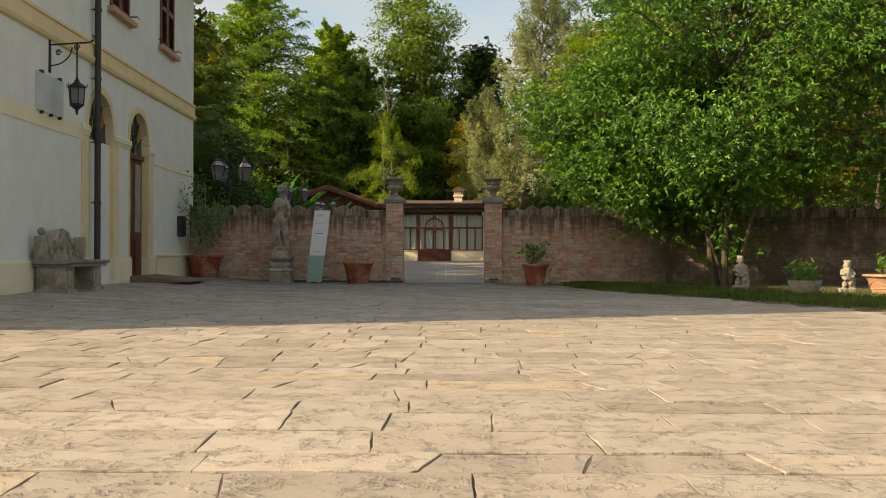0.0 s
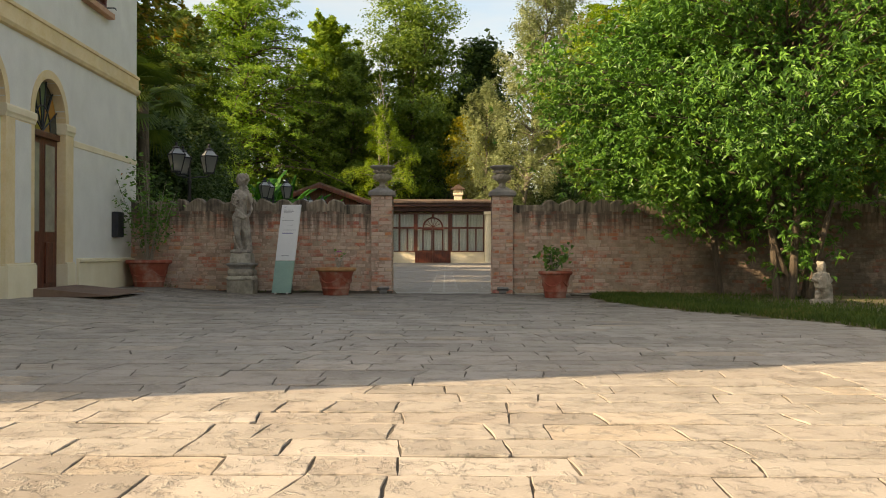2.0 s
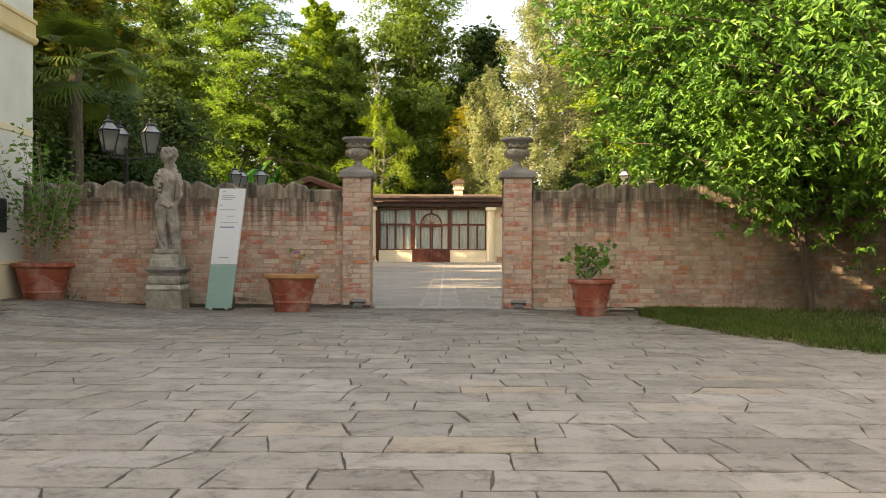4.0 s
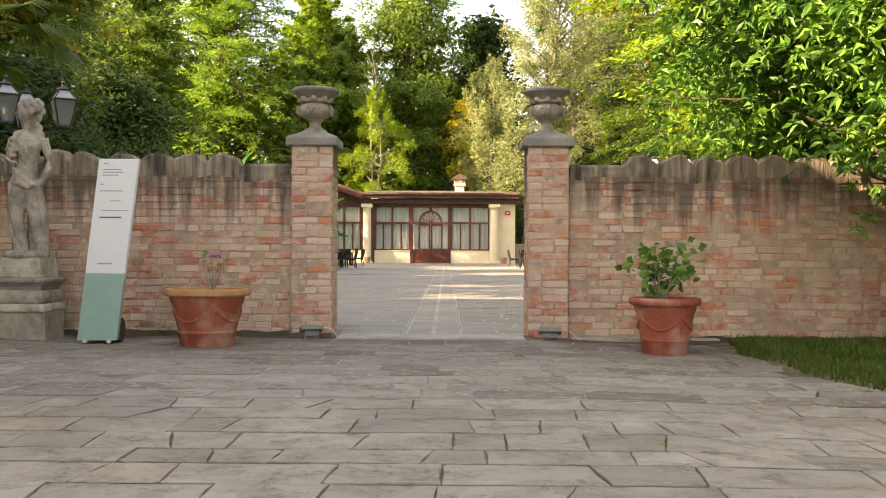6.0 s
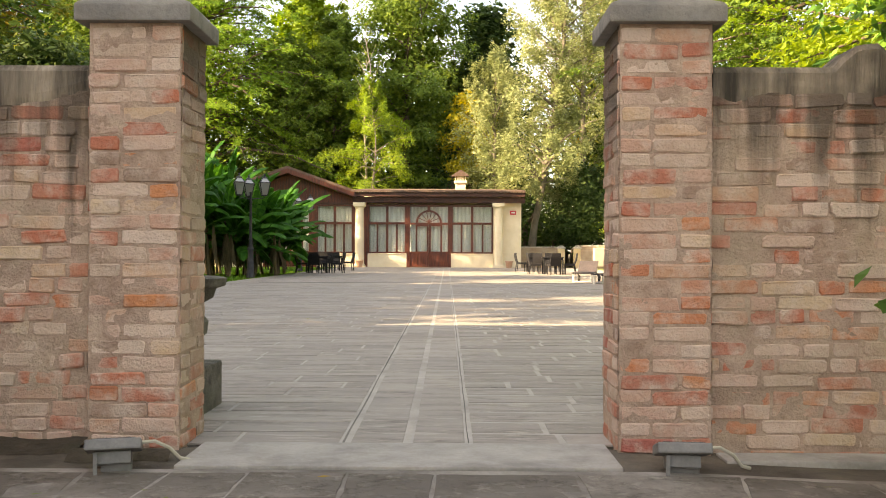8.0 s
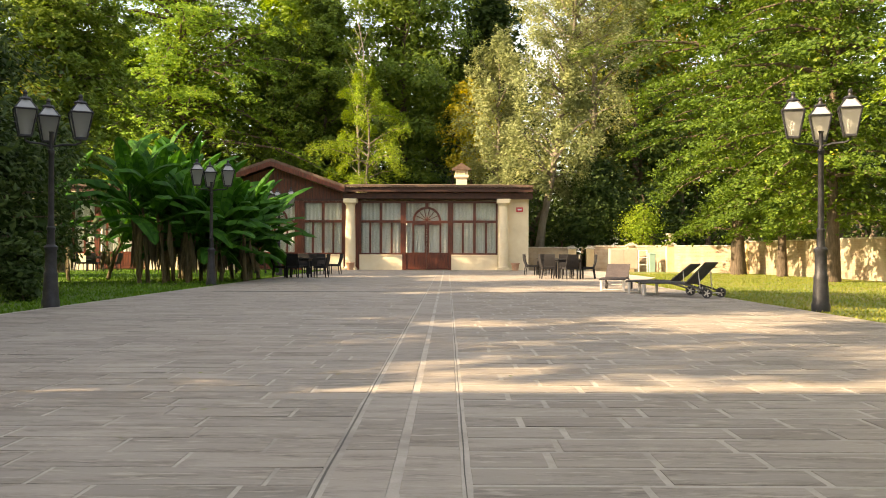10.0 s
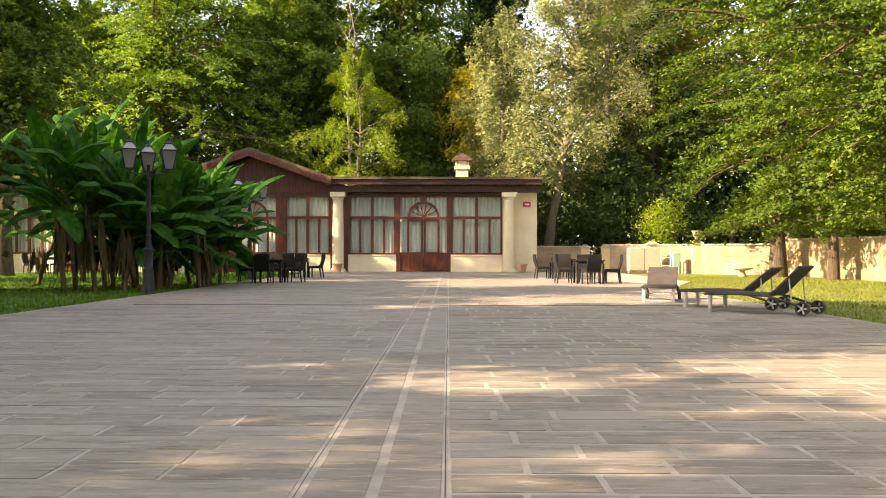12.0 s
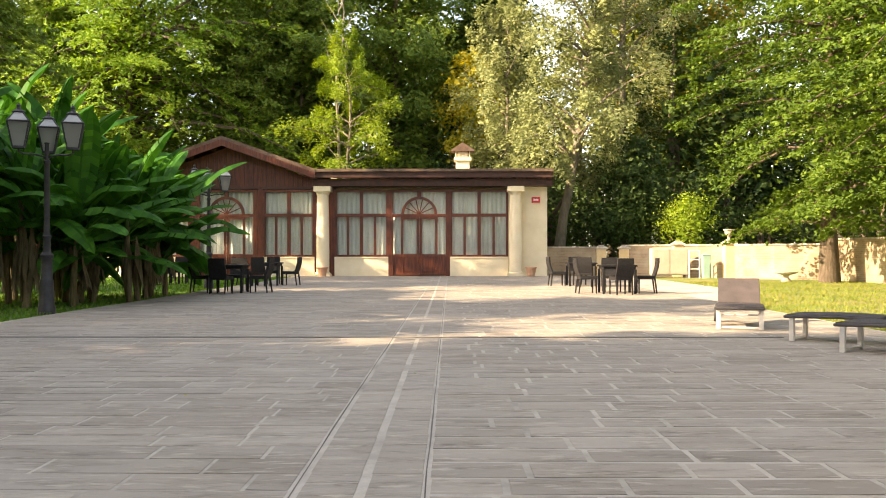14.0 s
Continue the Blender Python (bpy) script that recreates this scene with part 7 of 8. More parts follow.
        ms.tube([(-0.13, -0.09, 0.86 - 0.035 * i), (-0.06, -0.15, 0.80 - 0.02 * i), (0.05, -0.15, 0.72 - 0.012 * i), (0.15, -0.10, 0.72 + 0.006 * i)], [0.02, 0.024, 0.024, 0.02], 6)
    for i in range(6):
        a = -0.9 + i * 0.38
        ms.tube([(0.10 + 0.04 * math.cos(a), -0.05 + 0.07 * math.sin(a), 0.72), (0.155 + 0.03 * math.cos(a), 0.06 * math.sin(a), 0.42), (0.165 + 0.055 * math.cos(a), 0.02 + 0.08 * math.sin(a), 0.04)], [0.026, 0.03, 0.036], 7)
    for i in range(5):
        ms.tube([(-0.07 - 0.01 * i, 0.05, 0.52), (-0.10 - 0.012 * i, 0.05 - 0.02 * i, 0.28), (-0.14 + 0.02 * i, 0.05 - 0.03 * i, 0.05)], [0.04, 0.045, 0.05], 7)
    ms.tube([(0.06, 0.09, 0.03), (0.05, 0.09, 0.35), (0.02, 0.07, 0.66)], [0.10, 0.07, 0.07], 12)
    return ms


ped = empty("statue_pedestal", pose(-4.10, 22.35, 0.02) @ Matrix.Diagonal((0.82, 0.82, 1, 1)), "moulded square stone pedestal, dark and stained", "pedestal")
Mesh().box(-0.31, 0.31, -0.28, 0.28, -0.05, 0.25).part("plinth", STONE, ped, bevel=0.015)
Mesh().lathe([(0.43, 0.25), (0.44, 0.27), (0.42, 0.31), (0.385, 0.325)], 4, None, math.pi / 4).part("lower_moulding", STONE_PALE, ped, bevel=0.008)
Mesh().lathe([(0.37, 0.325), (0.40, 0.35), (0.415, 0.39), (0.405, 0.43), (0.36, 0.455)], 4, None, math.pi / 4).part("cushion", STONE, ped, bevel=0.008)
Mesh().lathe([(0.35, 0.455), (0.36, 0.49), (0.42, 0.52), (0.45, 0.535), (0.45, 0.56), (0.38, 0.575)], 4, None, math.pi / 4).part("cornice", STONE_DARK, ped, bevel=0.006)
Mesh().lathe([(0.355, 0.575), (0.35, 0.60), (0.345, 0.68), (0.33, 0.70), (0.32, 0.765)], 4, None, math.pi / 4).part("top_block", STONE_PALE, ped, bevel=0.012)
melted(figure().thing("statue", STONE_WORN, pose(-4.12, 22.35, 0.785, 0, 0, 8) @ Matrix.Diagonal((0.86, 0.9, 1, 1)), smooth=True, label="weathered stone statue of a standing draped figure, grey with dark stains", category="statue"), 0.010, 2, 0.012)


def putto(x, y, h, seed, label):
    rr = random.Random(seed)
    ms = Mesh()
    ms.box(-0.2, 0.2, -0.16, 0.16, 0, 0.09)
    s = h / 0.72
    ms.tube([(-0.06, 0, 0.08), (-0.07, -0.05, 0.22), (-0.05, 0, 0.36)], [0.06, 0.065, 0.09], 10)
    ms.tube([(0.08, 0.02, 0.08), (0.09, -0.02, 0.2), (0.05, 0, 0.36)], [0.06, 0.07, 0.09], 10)
    ms.tube([(0, 0, 0.3), (0, -0.01, 0.42), (0, 0, 0.54), (0, 0, 0.58)], [0.13, 0.135, 0.11, 0.05], 12)
    ms.ball((0.0, -0.01, 0.645), 0.085, 9, (1, 1, 1.08))
    ms.tube([(-0.11, 0, 0.52), (-0.17, -0.05, 0.42), (-0.07, -0.14, 0.42)], [0.045, 0.04, 0.035], 8)
    ms.tube([(0.11, 0, 0.52), (0.18, -0.02, 0.42), (0.13, -0.1, 0.34)], [0.045, 0.04, 0.035], 8)
    ms.tube([(0.15, 0.03, 0.09), (0.16, 0.03, 0.36)], [0.075, 0.05], 9)
    ms.ball((0.03 * rr.random(), 0.02, 0.69), 0.08, 8, (1, 1, 0.7))
    ms.v = [(a * s, b * s, c * s) for a, b, c in ms.v]
    for i in range(9):
        a = i * 2.4
        ms.ball((0.085 * s * math.cos(a) * 0.8, 0.02 + 0.07 * s * math.sin(a), (0.66 + 0.055 * math.sin(i * 1.3)) * s), 0.035 * s, 6)
    melted(ms.thing("garden_statue", STONE, pose(x, y, -0.015, 0, 0, -12) @ Matrix.Diagonal((0.85, 0.9, 1, 1)), smooth=True, label=label, category="statue", group="garden statues"), 0.010, 1, 0.05)


putto(5.85, 19.1, 0.67, 1, "small pale stone garden figure on the grass bed")
putto(7.52, 17.9, 0.60, 2, "small pale stone garden figure on a square block")


# ---- pots ----
def pot(x, y, r, h, label, z=0.0, rim=None, mat=None, name="terracotta_pot"):
    top = empty(name, pose(x, y, z), label, "pot", "terracotta pots")
    mt = mat or TERRA
    Mesh().lathe([(r * 0.60, 0.0), (r * 0.62, 0.02), (r * 0.655, h * 0.22), (r * 0.69, h * 0.245), (r * 0.69, h * 0.27), (r * 0.675, h * 0.29), (r * 0.80, h * 0.70), (r * 0.86, h * 0.82), (r * 0.87, h * 0.86), (r * 0.80, h * 0.86), (r * 0.72, h * 0.5)], 40).part("body", mt, top, smooth=True)
    Mesh().lathe([(r * 0.80, h * 0.85), (r * 0.95, h * 0.87), (r * 0.995, h * 0.90), (r, h * 0.95), (r * 0.98, h * 0.985), (r * 0.93, h), (r * 0.84, h * 0.99), (r * 0.80, h * 0.92)], 40).part("rim", rim or mt, top, smooth=True)
    Mesh().lathe([(r * 0.82, h * 0.90), (r * 0.4, h * 0.93), (0.01, h * 0.92)], 20).part("soil", EARTH, top, smooth=True)
    for k in range(4):
        a0 = math.pi / 2 * k + 0.4
        ms = Mesh()
        pts = []
        for i in range(11):
            t = i / 10
            a = a0 + t * math.pi / 2
            z_ = h * (0.66 - 0.22 * math.sin(math.pi * t))
            rr = r * (0.675 + 0.125 * (z_ / h - 0.29) / 0.41) + 0.004
            pts.append((rr * math.cos(a), rr * math.sin(a), z_))
        ms.tube(pts, [0.006 + 0.008 * math.sin(math.pi * i / 10) for i in range(11)], 6)
        ms.part("garland", mt, top, smooth=True)
    return top


def shrub(x, y, z, spec, label, seed, leafmat, name="potted_shrub", flowers=0):
    """Branching stems with leaves at their ends."""
    rng = np.random.default_rng(seed)
    top = empty(name, pose(x, y, z), label, "plant", "potted plants")
    st, pts = Mesh(), []
    for i in range(spec["stems"]):
        a, ln, out = rng.uniform(0, 6.28), spec["h"] * rng.uniform(0.6, 1.05), spec["w"] * rng.uniform(0.2, 1.0)
        p = [(rng.normal() * 0.02, rng.normal() * 0.02, -0.02)]
        for k in (0.3, 0.6, 1.0):
            p.append((out * k * math.cos(a) + rng.normal() * 0.02, out * k * math.sin(a) + rng.normal() * 0.02, ln * k))
        st.tube(p, [spec["r"], spec["r"] * 0.8, spec["r"] * 0.6, spec["r"] * 0.3], 6)
        for j in range(spec["leaves"]):
            u = rng.uniform(spec.get("from", 0.4), 1.05)
            q = Vector(p[0]).lerp(Vector(p[3]), u)
            pts.append((q.x + rng.normal() * spec["s"], q.y + rng.normal() * spec["s"], q.z + rng.normal() * spec["s"]))
    st.part("stem", BARK_PALE, top, smooth=True)
    v, f = leaf_quads(np.array(pts), spec["leaf"][0], spec["leaf"][1], rng, 0.2, 0.4)
    raw("foliage", v, f, leafmat, top)
    for i in range(flowers):
        q = pts[int(rng.integers(len(pts)))]
        ms = Mesh()
        for k in range(6):
            ms.ball((q[0] + 0.02 * math.cos(k), q[1] + 0.02 * math.sin(k), q[2] + 0.01 * (k % 2)), 0.018, 6, (1, 1, 0.5))
        ms.part("flower", PETAL, top, smooth=True, label="pink flower")
    return top


pot(1.90, 21.65, 0.318, 0.50, "red terracotta pot with garlands and a broad rim", z=-0.036)
shrub(1.86, 21.65, 0.42, dict(stems=17, h=0.54, w=0.40, r=0.006, leaves=9, s=0.05, leaf=(0.105, 0.085)), "rose-mallow shrub with broad green leaves in a pot", 101, LEAF_ROSE)
pot(-2.21, 21.75, 0.385, 0.52, "stained terracotta pot with a limed rim", rim=TERRA_RIM)
shrub(-2.16, 21.72, 0.48, dict(stems=7, h=0.42, w=0.18, r=0.009, leaves=3, s=0.03, leaf=(0.06, 0.035), **{"from": 0.75}), "nearly bare shrub with one pink flower", 102, LEAF_ROSE, flowers=2)
pot(-5.95, 22.45, 0.44, 0.57, "large red terracotta pot by the villa corner", z=0.08)
shrub(-5.95, 22.45, 0.55, dict(stems=20, h=1.9, w=0.75, r=0.009, leaves=42, s=0.12, leaf=(0.10, 0.05), **{"from": 0.35}), "tall straggling rose bush growing against the wall", 103, LEAF_ROSE, name="rose_bush")
pot(7.7, 16.6, 0.42, 0.34, "pale terracotta trough at the bed's edge", z=0.02, mat=TERRA_PALE)
shrub(7.7, 16.6, 0.34, dict(stems=12, h=0.4, w=0.3, r=0.006, leaves=16, s=0.06, leaf=(0.09, 0.05)), "leafy plant in a pale trough", 105, LEAF_ROSE)
bowl = empty("bowl_planter", pose(5.97, 15.9, -0.01) @ Matrix.Diagonal((0.74, 0.74, 1.0, 1)), "low grey stone bowl planter on the bed", "planter")
Mesh().lathe([(0.15, 0.0), (0.26, 0.06), (0.35, 0.18), (0.38, 0.28), (0.34, 0.28), (0.25, 0.16)], 28).part("bowl", STONE, bowl, smooth=True)
shrub(5.97, 15.9, 0.19, dict(stems=16, h=0.36, w=0.26, r=0.006, leaves=24, s=0.07, leaf=(0.10, 0.04)), "variegated leafy plant in a stone bowl", 104, LEAF_ROSE)
for x in (-5.55, 3.55):
    pot(x, 76.35, 0.26, 0.42, "small terracotta pot before the pavilion", mat=TERRA_PALE)

# stone table leg seen behind the gate pillar
tb = empty("stone_table", pose(-1.64, 23.95, 0) @ Matrix.Scale(0.86, 4), "mossy stone table on a carved pedestal behind the gate, darkened for shade", "table")
Mesh().box(-0.5, 0.34, -0.3, 0.3, -0.05, 0.30).part("block", STONE_MOSSY_SHADED, tb, bevel=0.02)
Mesh().lathe([(0.24, 0.30), (0.2, 0.36), (0.19, 0.42), (0.30, 0.50), (0.31, 0.58), (0.27, 0.63), (0.2, 0.67)], 20).part("stem", STONE_MOSSY_SHADED, tb, smooth=True)
Mesh().lathe([(0.22, 0.67), (0.34, 0.74), (0.36, 0.80), (0.42, 0.82), (0.43, 0.87), (0.38, 0.88)], 24).part("top", STONE_MOSSY_SHADED, tb, smooth=True)

# ---- information sign ----
sg = empty("info_sign", pose(-3.245, 21.9, 0.01), "leaning white information panel on a grey-green base", "sign")
LEAN = Matrix(((1, 0, 0.118, 0), (0, 1, 0.0, 0), (0, 0, 1, 0), (0, 0, 0, 1)))


def lean_box(ms, x0, x1, y0, y1, z0, z1):
    return ms.box(x0, x1, y0, y1, z0, z1, LEAN)


lean_box(Mesh(), -0.20, 0.165, -0.03, 0.03, 0.02, 0.63).part("base_panel", SIGN_GREEN, sg, bevel=0.006)
lean_box(Mesh(), -0.20, 0.165, -0.03, 0.03, 0.634, 1.69).part("panel", SIGN_WHITE, sg, bevel=0.006)
ms = Mesh()
ms.lathe([(0.11, -0.16), (0.11, 0.16)], 20, pose(0.0, 0.13, 0.11, 0, 90, 0))
ms.part("weight", PIPE, sg, smooth=True)
for x in (-0.12, 0.10):
    Mesh().tube([(x, -0.02, 0.015), (x, 0.02, 0.015)], 0.02, 10, pose(0, -0.03, 0)).part("castor", ALU, sg)
for x0, w, z, t, mt in ((-0.15, 0.04, 1.64, 0.012, INK), (-0.15, 0.17, 1.585, 0.010, INK), (-0.15, 0.19, 1.56, 0.010, INK), (-0.15, 0.15, 1.535, 0.010, INK), (-0.16, 0.03, 1.45, 0.01, INK),
                        (-0.16, 0.22, 1.39, 0.009, INK), (-0.05, 0.10, 1.30, 0.007, INK), (-0.12, 0.24, 1.21, 0.008, INK), (-0.13, 0.20, 1.145, 0.014, INK_BLUE), (-0.10, 0.14, 0.72, 0.014, INK)):
    ms = Mesh()
    lean_box(ms, x0, x0 + w, -0.0315, -0.029, z, z + t)
    ms.part("text_bar", mt, sg)


# ---- lamp posts ----
def lantern_head(parent, m):
    hd = new("lantern")
    hd.parent = parent
    hd.matrix_basis = m
    ms = Mesh()
    ms.lathe([(0.10, 0.0), (0.105, 0.015), (0.09, 0.03)], 4, None, math.pi / 4)
    for i in range(4):
        a = math.pi / 4 + math.pi / 2 * i
        ms.tube([(0.1 * math.cos(a), 0.1 * math.sin(a), 0.02), (0.185 * math.cos(a), 0.185 * math.sin(a), 0.34)], 0.011, 5)
        b = a + math.pi / 2
        ms.tube([(0.185 * math.cos(a), 0.185 * math.sin(a), 0.34), (0.185 * math.cos(b), 0.185 * math.sin(b), 0.34)], 0.013, 5)
        ms.tube([(0.185 * math.cos(a), 0.185 * math.sin(a), 0.34), (0.07 * math.cos(a), 0.07 * math.sin(a), 0.46)], 0.009, 5)
    ms.lathe([(0.075, 0.455), (0.085, 0.47), (0.06, 0.49), (0.03, 0.50), (0.022, 0.53), (0.03, 0.55), (0.012, 0.58)], 8)
    ms.part("cage", IRON, hd)
    ob = Mesh().lathe([(0.095, 0.03), (0.178, 0.335)], 4, None, math.pi / 4).part("glass", GLASS, hd)
    ob.visible_shadow = False
    Mesh().lathe([(0.178, 0.342), (0.075, 0.455)], 4, None, math.pi / 4).part("hood", GLASS_PANEL, hd)
    Mesh().lathe([(0.02, 0.03), (0.02, 0.09), (0.035, 0.13), (0.03, 0.2), (0.01, 0.23)], 10).part("bulb", BULB, hd, smooth=True)


def lamp_post(x, y, turn=0):
    lp = empty("lamp_post", pose(x, y, 0, 0, 0, turn), "black cast-iron lamp post with three square lanterns", "lamp post", "lamp posts")
    Mesh().lathe([(0.15, -0.05), (0.15, 0.10), (0.135, 0.14), (0.115, 0.5), (0.12, 0.56), (0.10, 0.60), (0.095, 0.95), (0.115, 0.98), (0.115, 1.02), (0.075, 1.06)], 16).part("base", IRON, lp, smooth=True)
    Mesh().lathe([(0.07, 1.06), (0.06, 1.3), (0.075, 1.32), (0.075, 1.35), (0.052, 1.37), (0.045, 2.6), (0.06, 2.62), (0.06, 2.66), (0.04, 2.68), (0.035, 2.95), (0.05, 2.98)], 14).part("shaft", IRON, lp, smooth=True)
    for k in range(3):
        a = radians(120 * k - 30)
        c, s = math.cos(a), math.sin(a)
        Mesh().tube([(0, 0, 2.72), (0.2 * c, 0.2 * s, 2.76), (0.42 * c, 0.42 * s, 2.76), (0.5 * c, 0.5 * s, 2.79), (0.5 * c, 0.5 * s, 2.85)], 0.018, 7).part("arm", IRON, lp, smooth=True)
        lantern_head(lp, pose(0.5 * c, 0.5 * s, 2.84) @ Matrix.Scale(1.34, 4))
    return lp


first = lamp_post(-6.95, 51.5, 20)
for x, y, a in ((-6.8, 40.1, 29), (-6.85, 28.6, 35), (-7.05, 62.9, 20), (6.15, 39.8, -20)):
    copy_thing(first, pose(x, y, 0, 0, 0, a))


# ---- chairs and tables ----
def wicker_chair(m, mat, label):
    ch_ = empty("wicker_chair", m, label, "chair", "courtyard chairs")
    Mesh().box(-0.23, 0.23, -0.23, 0.22, 0.36, 0.45).part("seat", mat, ch_, bevel=0.015)
    ms = Mesh()
    n = 8
    v, f = [], []
    for i in range(n + 1):
        t = i / n
        z, y = 0.44 + 0.47 * t, 0.20 + 0.10 * t
        b = 0.03 * math.sin(math.pi * t)
        for x in (-0.235 + 0.02 * t * t, 0.235 - 0.02 * t * t):
            v += [(x, y - 0.025 + b, z), (x, y + 0.025 + b, z)]
    for i in range(n):
        k = 4 * i
        f += [(k, k + 2, k + 6, k + 4), (k + 1, k + 5, k + 7, k + 3), (k, k + 4, k + 5, k + 1), (k + 2, k + 3, k + 7, k + 6)]
    f += [(0, 1, 3, 2), (4 * n, 4 * n + 2, 4 * n + 3, 4 * n + 1)]
    ms.put(v, f)
    ms.part("backrest", mat, ch_, bevel=0.01)
    for x in (-0.205, 0.205):
        for y, lean_y in ((-0.2, 0.0), (0.205, 0.05)):
            ms = Mesh()
            ms.tube([(x, y + lean_y, 0.0), (x, y, 0.37)], [0.02, 0.026], 6)
            ms.part("leg", mat, ch_)
    return ch_


def wicker_table(x, y):
    tb_ = empty("wicker_table", pose(x, y, 0), "square dark wicker table on the courtyard", "table", "courtyard tables")
    Mesh().box(-0.45, 0.45, -0.45, 0.45, 0.69, 0.735).part("tabletop", RATTAN, tb_, bevel=0.01)
    Mesh().box(-0.41, 0.41, -0.41, 0.41, 0.62, 0.69).part("apron", RATTAN, tb_, bevel=0.006)
    for sx in (-0.4, 0.4):
        for sy in (-0.4, 0.4):
            Mesh().box(sx - 0.03, sx + 0.03, sy - 0.03, sy + 0.03, 0.0, 0.62).part("leg", RATTAN, tb_)


dark_chair = wicker_chair(pose(-5.75, 60.85, 0), RATTAN, "dark wicker chair drawn up to a table")
grey_chair = wicker_chair(pose(4.4, 60.45, 0), RATTAN_GREY, "grey wicker chair drawn up to a table")
SETS = [(-5.75, 60.0, dark_chair, True), (-5.85, 65.6, dark_chair, False), (4.4, 59.6, grey_chair, True), (4.2, 65.0, grey_chair, False), (-9.4, 67.0, dark_chair, False), (-17.5, 71.0, dark_chair, False)]
jr = random.Random(8)
for x, y, src, has in SETS:
    wicker_table(x, y)
    for k, (dx, dy, a) in enumerate(((0, 0.8, 0), (0, -0.8, 180), (0.8, 0, -90), (-0.8, 0, 90))):
        if has and k == 0:
            continue
        copy_thing(src, pose(x + dx + jr.uniform(-0.06, 0.06), y + dy + jr.uniform(-0.06, 0.06), 0, 0, 0, a + jr.uniform(-14, 14)))


# ---- sun loungers: local x runs from the foot to the wheels ----
def lounger(m, mat, back_up, label):
    lg = empty("sun_lounger", m, label, "sun lounger", "sun loungers")
    ms = Mesh()
    for s in (-0.31, 0.31):
        ms.tube([(-0.95, s, 0.33), (-0.3, s, 0.345), (0.2, s, 0.33), (0.6, s, 0.22), (0.85, s, 0.13)], 0.022, 8)
    ms.tube([(-0.95, -0.31, 0.33), (-0.95, 0.31, 0.33)], 0.022, 8)
    ms.part("frame", SLING_DARK, lg, smooth=True)
    ms = Mesh()
    n, v, f = 12, [], []
    for i in range(n + 1):
        t = i / n
        x, z = -0.95 + 1.2 * t, 0.36 + 0.015 * math.sin(math.pi * t)
        for s in (-0.30, 0.30):
            v += [(x, s, z), (x, s, z - 0.035)]
    for i in range(n):
        k = 4 * i
        f += [(k, k + 4, k + 6, k + 2), (k + 1, k + 3, k + 7, k + 5), (k, k + 1, k + 5, k + 4), (k + 2, k + 6, k + 7, k + 3)]
    f += [(0, 2, 3, 1), (4 * n, 4 * n + 1, 4 * n + 3, 4 * n + 2)]
    ms.put(v, f)
    ms.part("bed", mat, lg)
    a = radians(back_up)
    ms = Mesh()
    ms.box(0.0, 0.72, -0.30, 0.30, -0.02, 0.02)
    ms.part("backrest", mat, lg, pose(0.25, 0, 0.35, 0, -back_up, 0), bevel=0.012)
    for s in (-0.28, 0.28):
        Mesh().tube([(0.25 + 0.45 * math.cos(a), s, 0.35 + 0.45 * math.sin(a)), (0.62, s, 0.2)], 0.012, 6).part("prop", ALU, lg)
        Mesh().box(-0.90, -0.84, s - 0.03, s + 0.03, 0.0, 0.32).part("leg", ALU, lg, bevel=0.006)
    Mesh().tube([(-0.87, -0.28, 0.03), (-0.87, 0.28, 0.03)], 0.018, 8).part("foot_bar", ALU, lg)
    Mesh().tube([(0.82, -0.36, 0.12), (0.82, 0.36, 0.12)], 0.014, 8).part("axle", ALU, lg)
    for s in (-0.33, 0.33):
        wh = new("wheel")
        wh.parent = lg
        wh.matrix_basis = pose(0.82, s, 0.125, 90, 0, 0)
        Mesh().lathe([(0.095, -0.03), (0.12, -0.03), (0.125, 0.0), (0.12, 0.03), (0.095, 0.03), (0.095, -0.03)], 24).part("tyre", RUBBER, wh, smooth=True)
        ms = Mesh()
        ms.lathe([(0.03, -0.02), (0.03, 0.02)], 12)
        for k in range(5):
            ms.box(0.02, 0.097, -0.012, 0.012, -0.015, 0.015, pose(0, 0, 0, 0, 0, 72 * k))
        ms.part("rim", ALU, wh)
    return lg


SMALLER = Matrix.Diagonal((0.9, 1.0, 0.88, 1.0))
lounger(pose(4.3, 48.75, 0, 0, 0, 74) @ SMALLER, SLING, 33, "taupe sling sun lounger with its back raised")
lounger(pose(5.0, 46.1, 0, 0, 0, -36) @ SMALLER, SLING_DARK, 39, "grey sling sun lounger with wheels at the lawn's edge")
lounger(pose(5.06, 44.75, 0, 0, 0, -41) @ SMALLER, SLING_DARK, 45, "grey sling sun lounger with wheels at the lawn's edge")


# ---- soil at the wall's foot, fallen leaves and weeds ----
def soil_strip(x0, x1, y, wide, seed):
    n = int((x1 - x0) / 0.03)
    ms = Mesh()
    v, f = [], []
    for i in range(n + 1):
        x = x0 + (x1 - x0) * i / n
        w = wide * max(0.1, 0.65 + 0.9 * noise.noise(Vector((x * 1.9, seed, 0))) + 0.35 * noise.noise(Vector((x * 8, seed, 3))))
        h = 0.012 + 0.02 * max(0, 0.4 + noise.noise(Vector((x * 5, seed, 5))))
        b = rise(x, y)
        v += [(x, y + 0.03, b + h + 0.02), (x, y - w * 0.35, b + h), (x, y - w * 0.75, b + h * 0.4), (x, y - w, b - 0.004)]
    for i in range(n):
        f += [(4 * i + k, 4 * i + k + 1, 4 * i + k + 5, 4 * i + k + 4) for k in range(3)]
    ms.put(v, f)
    ms.thing("soil", SOIL, smooth=True, label="dark damp soil gathered at the foot of the wall", category="soil", kind="stuff")


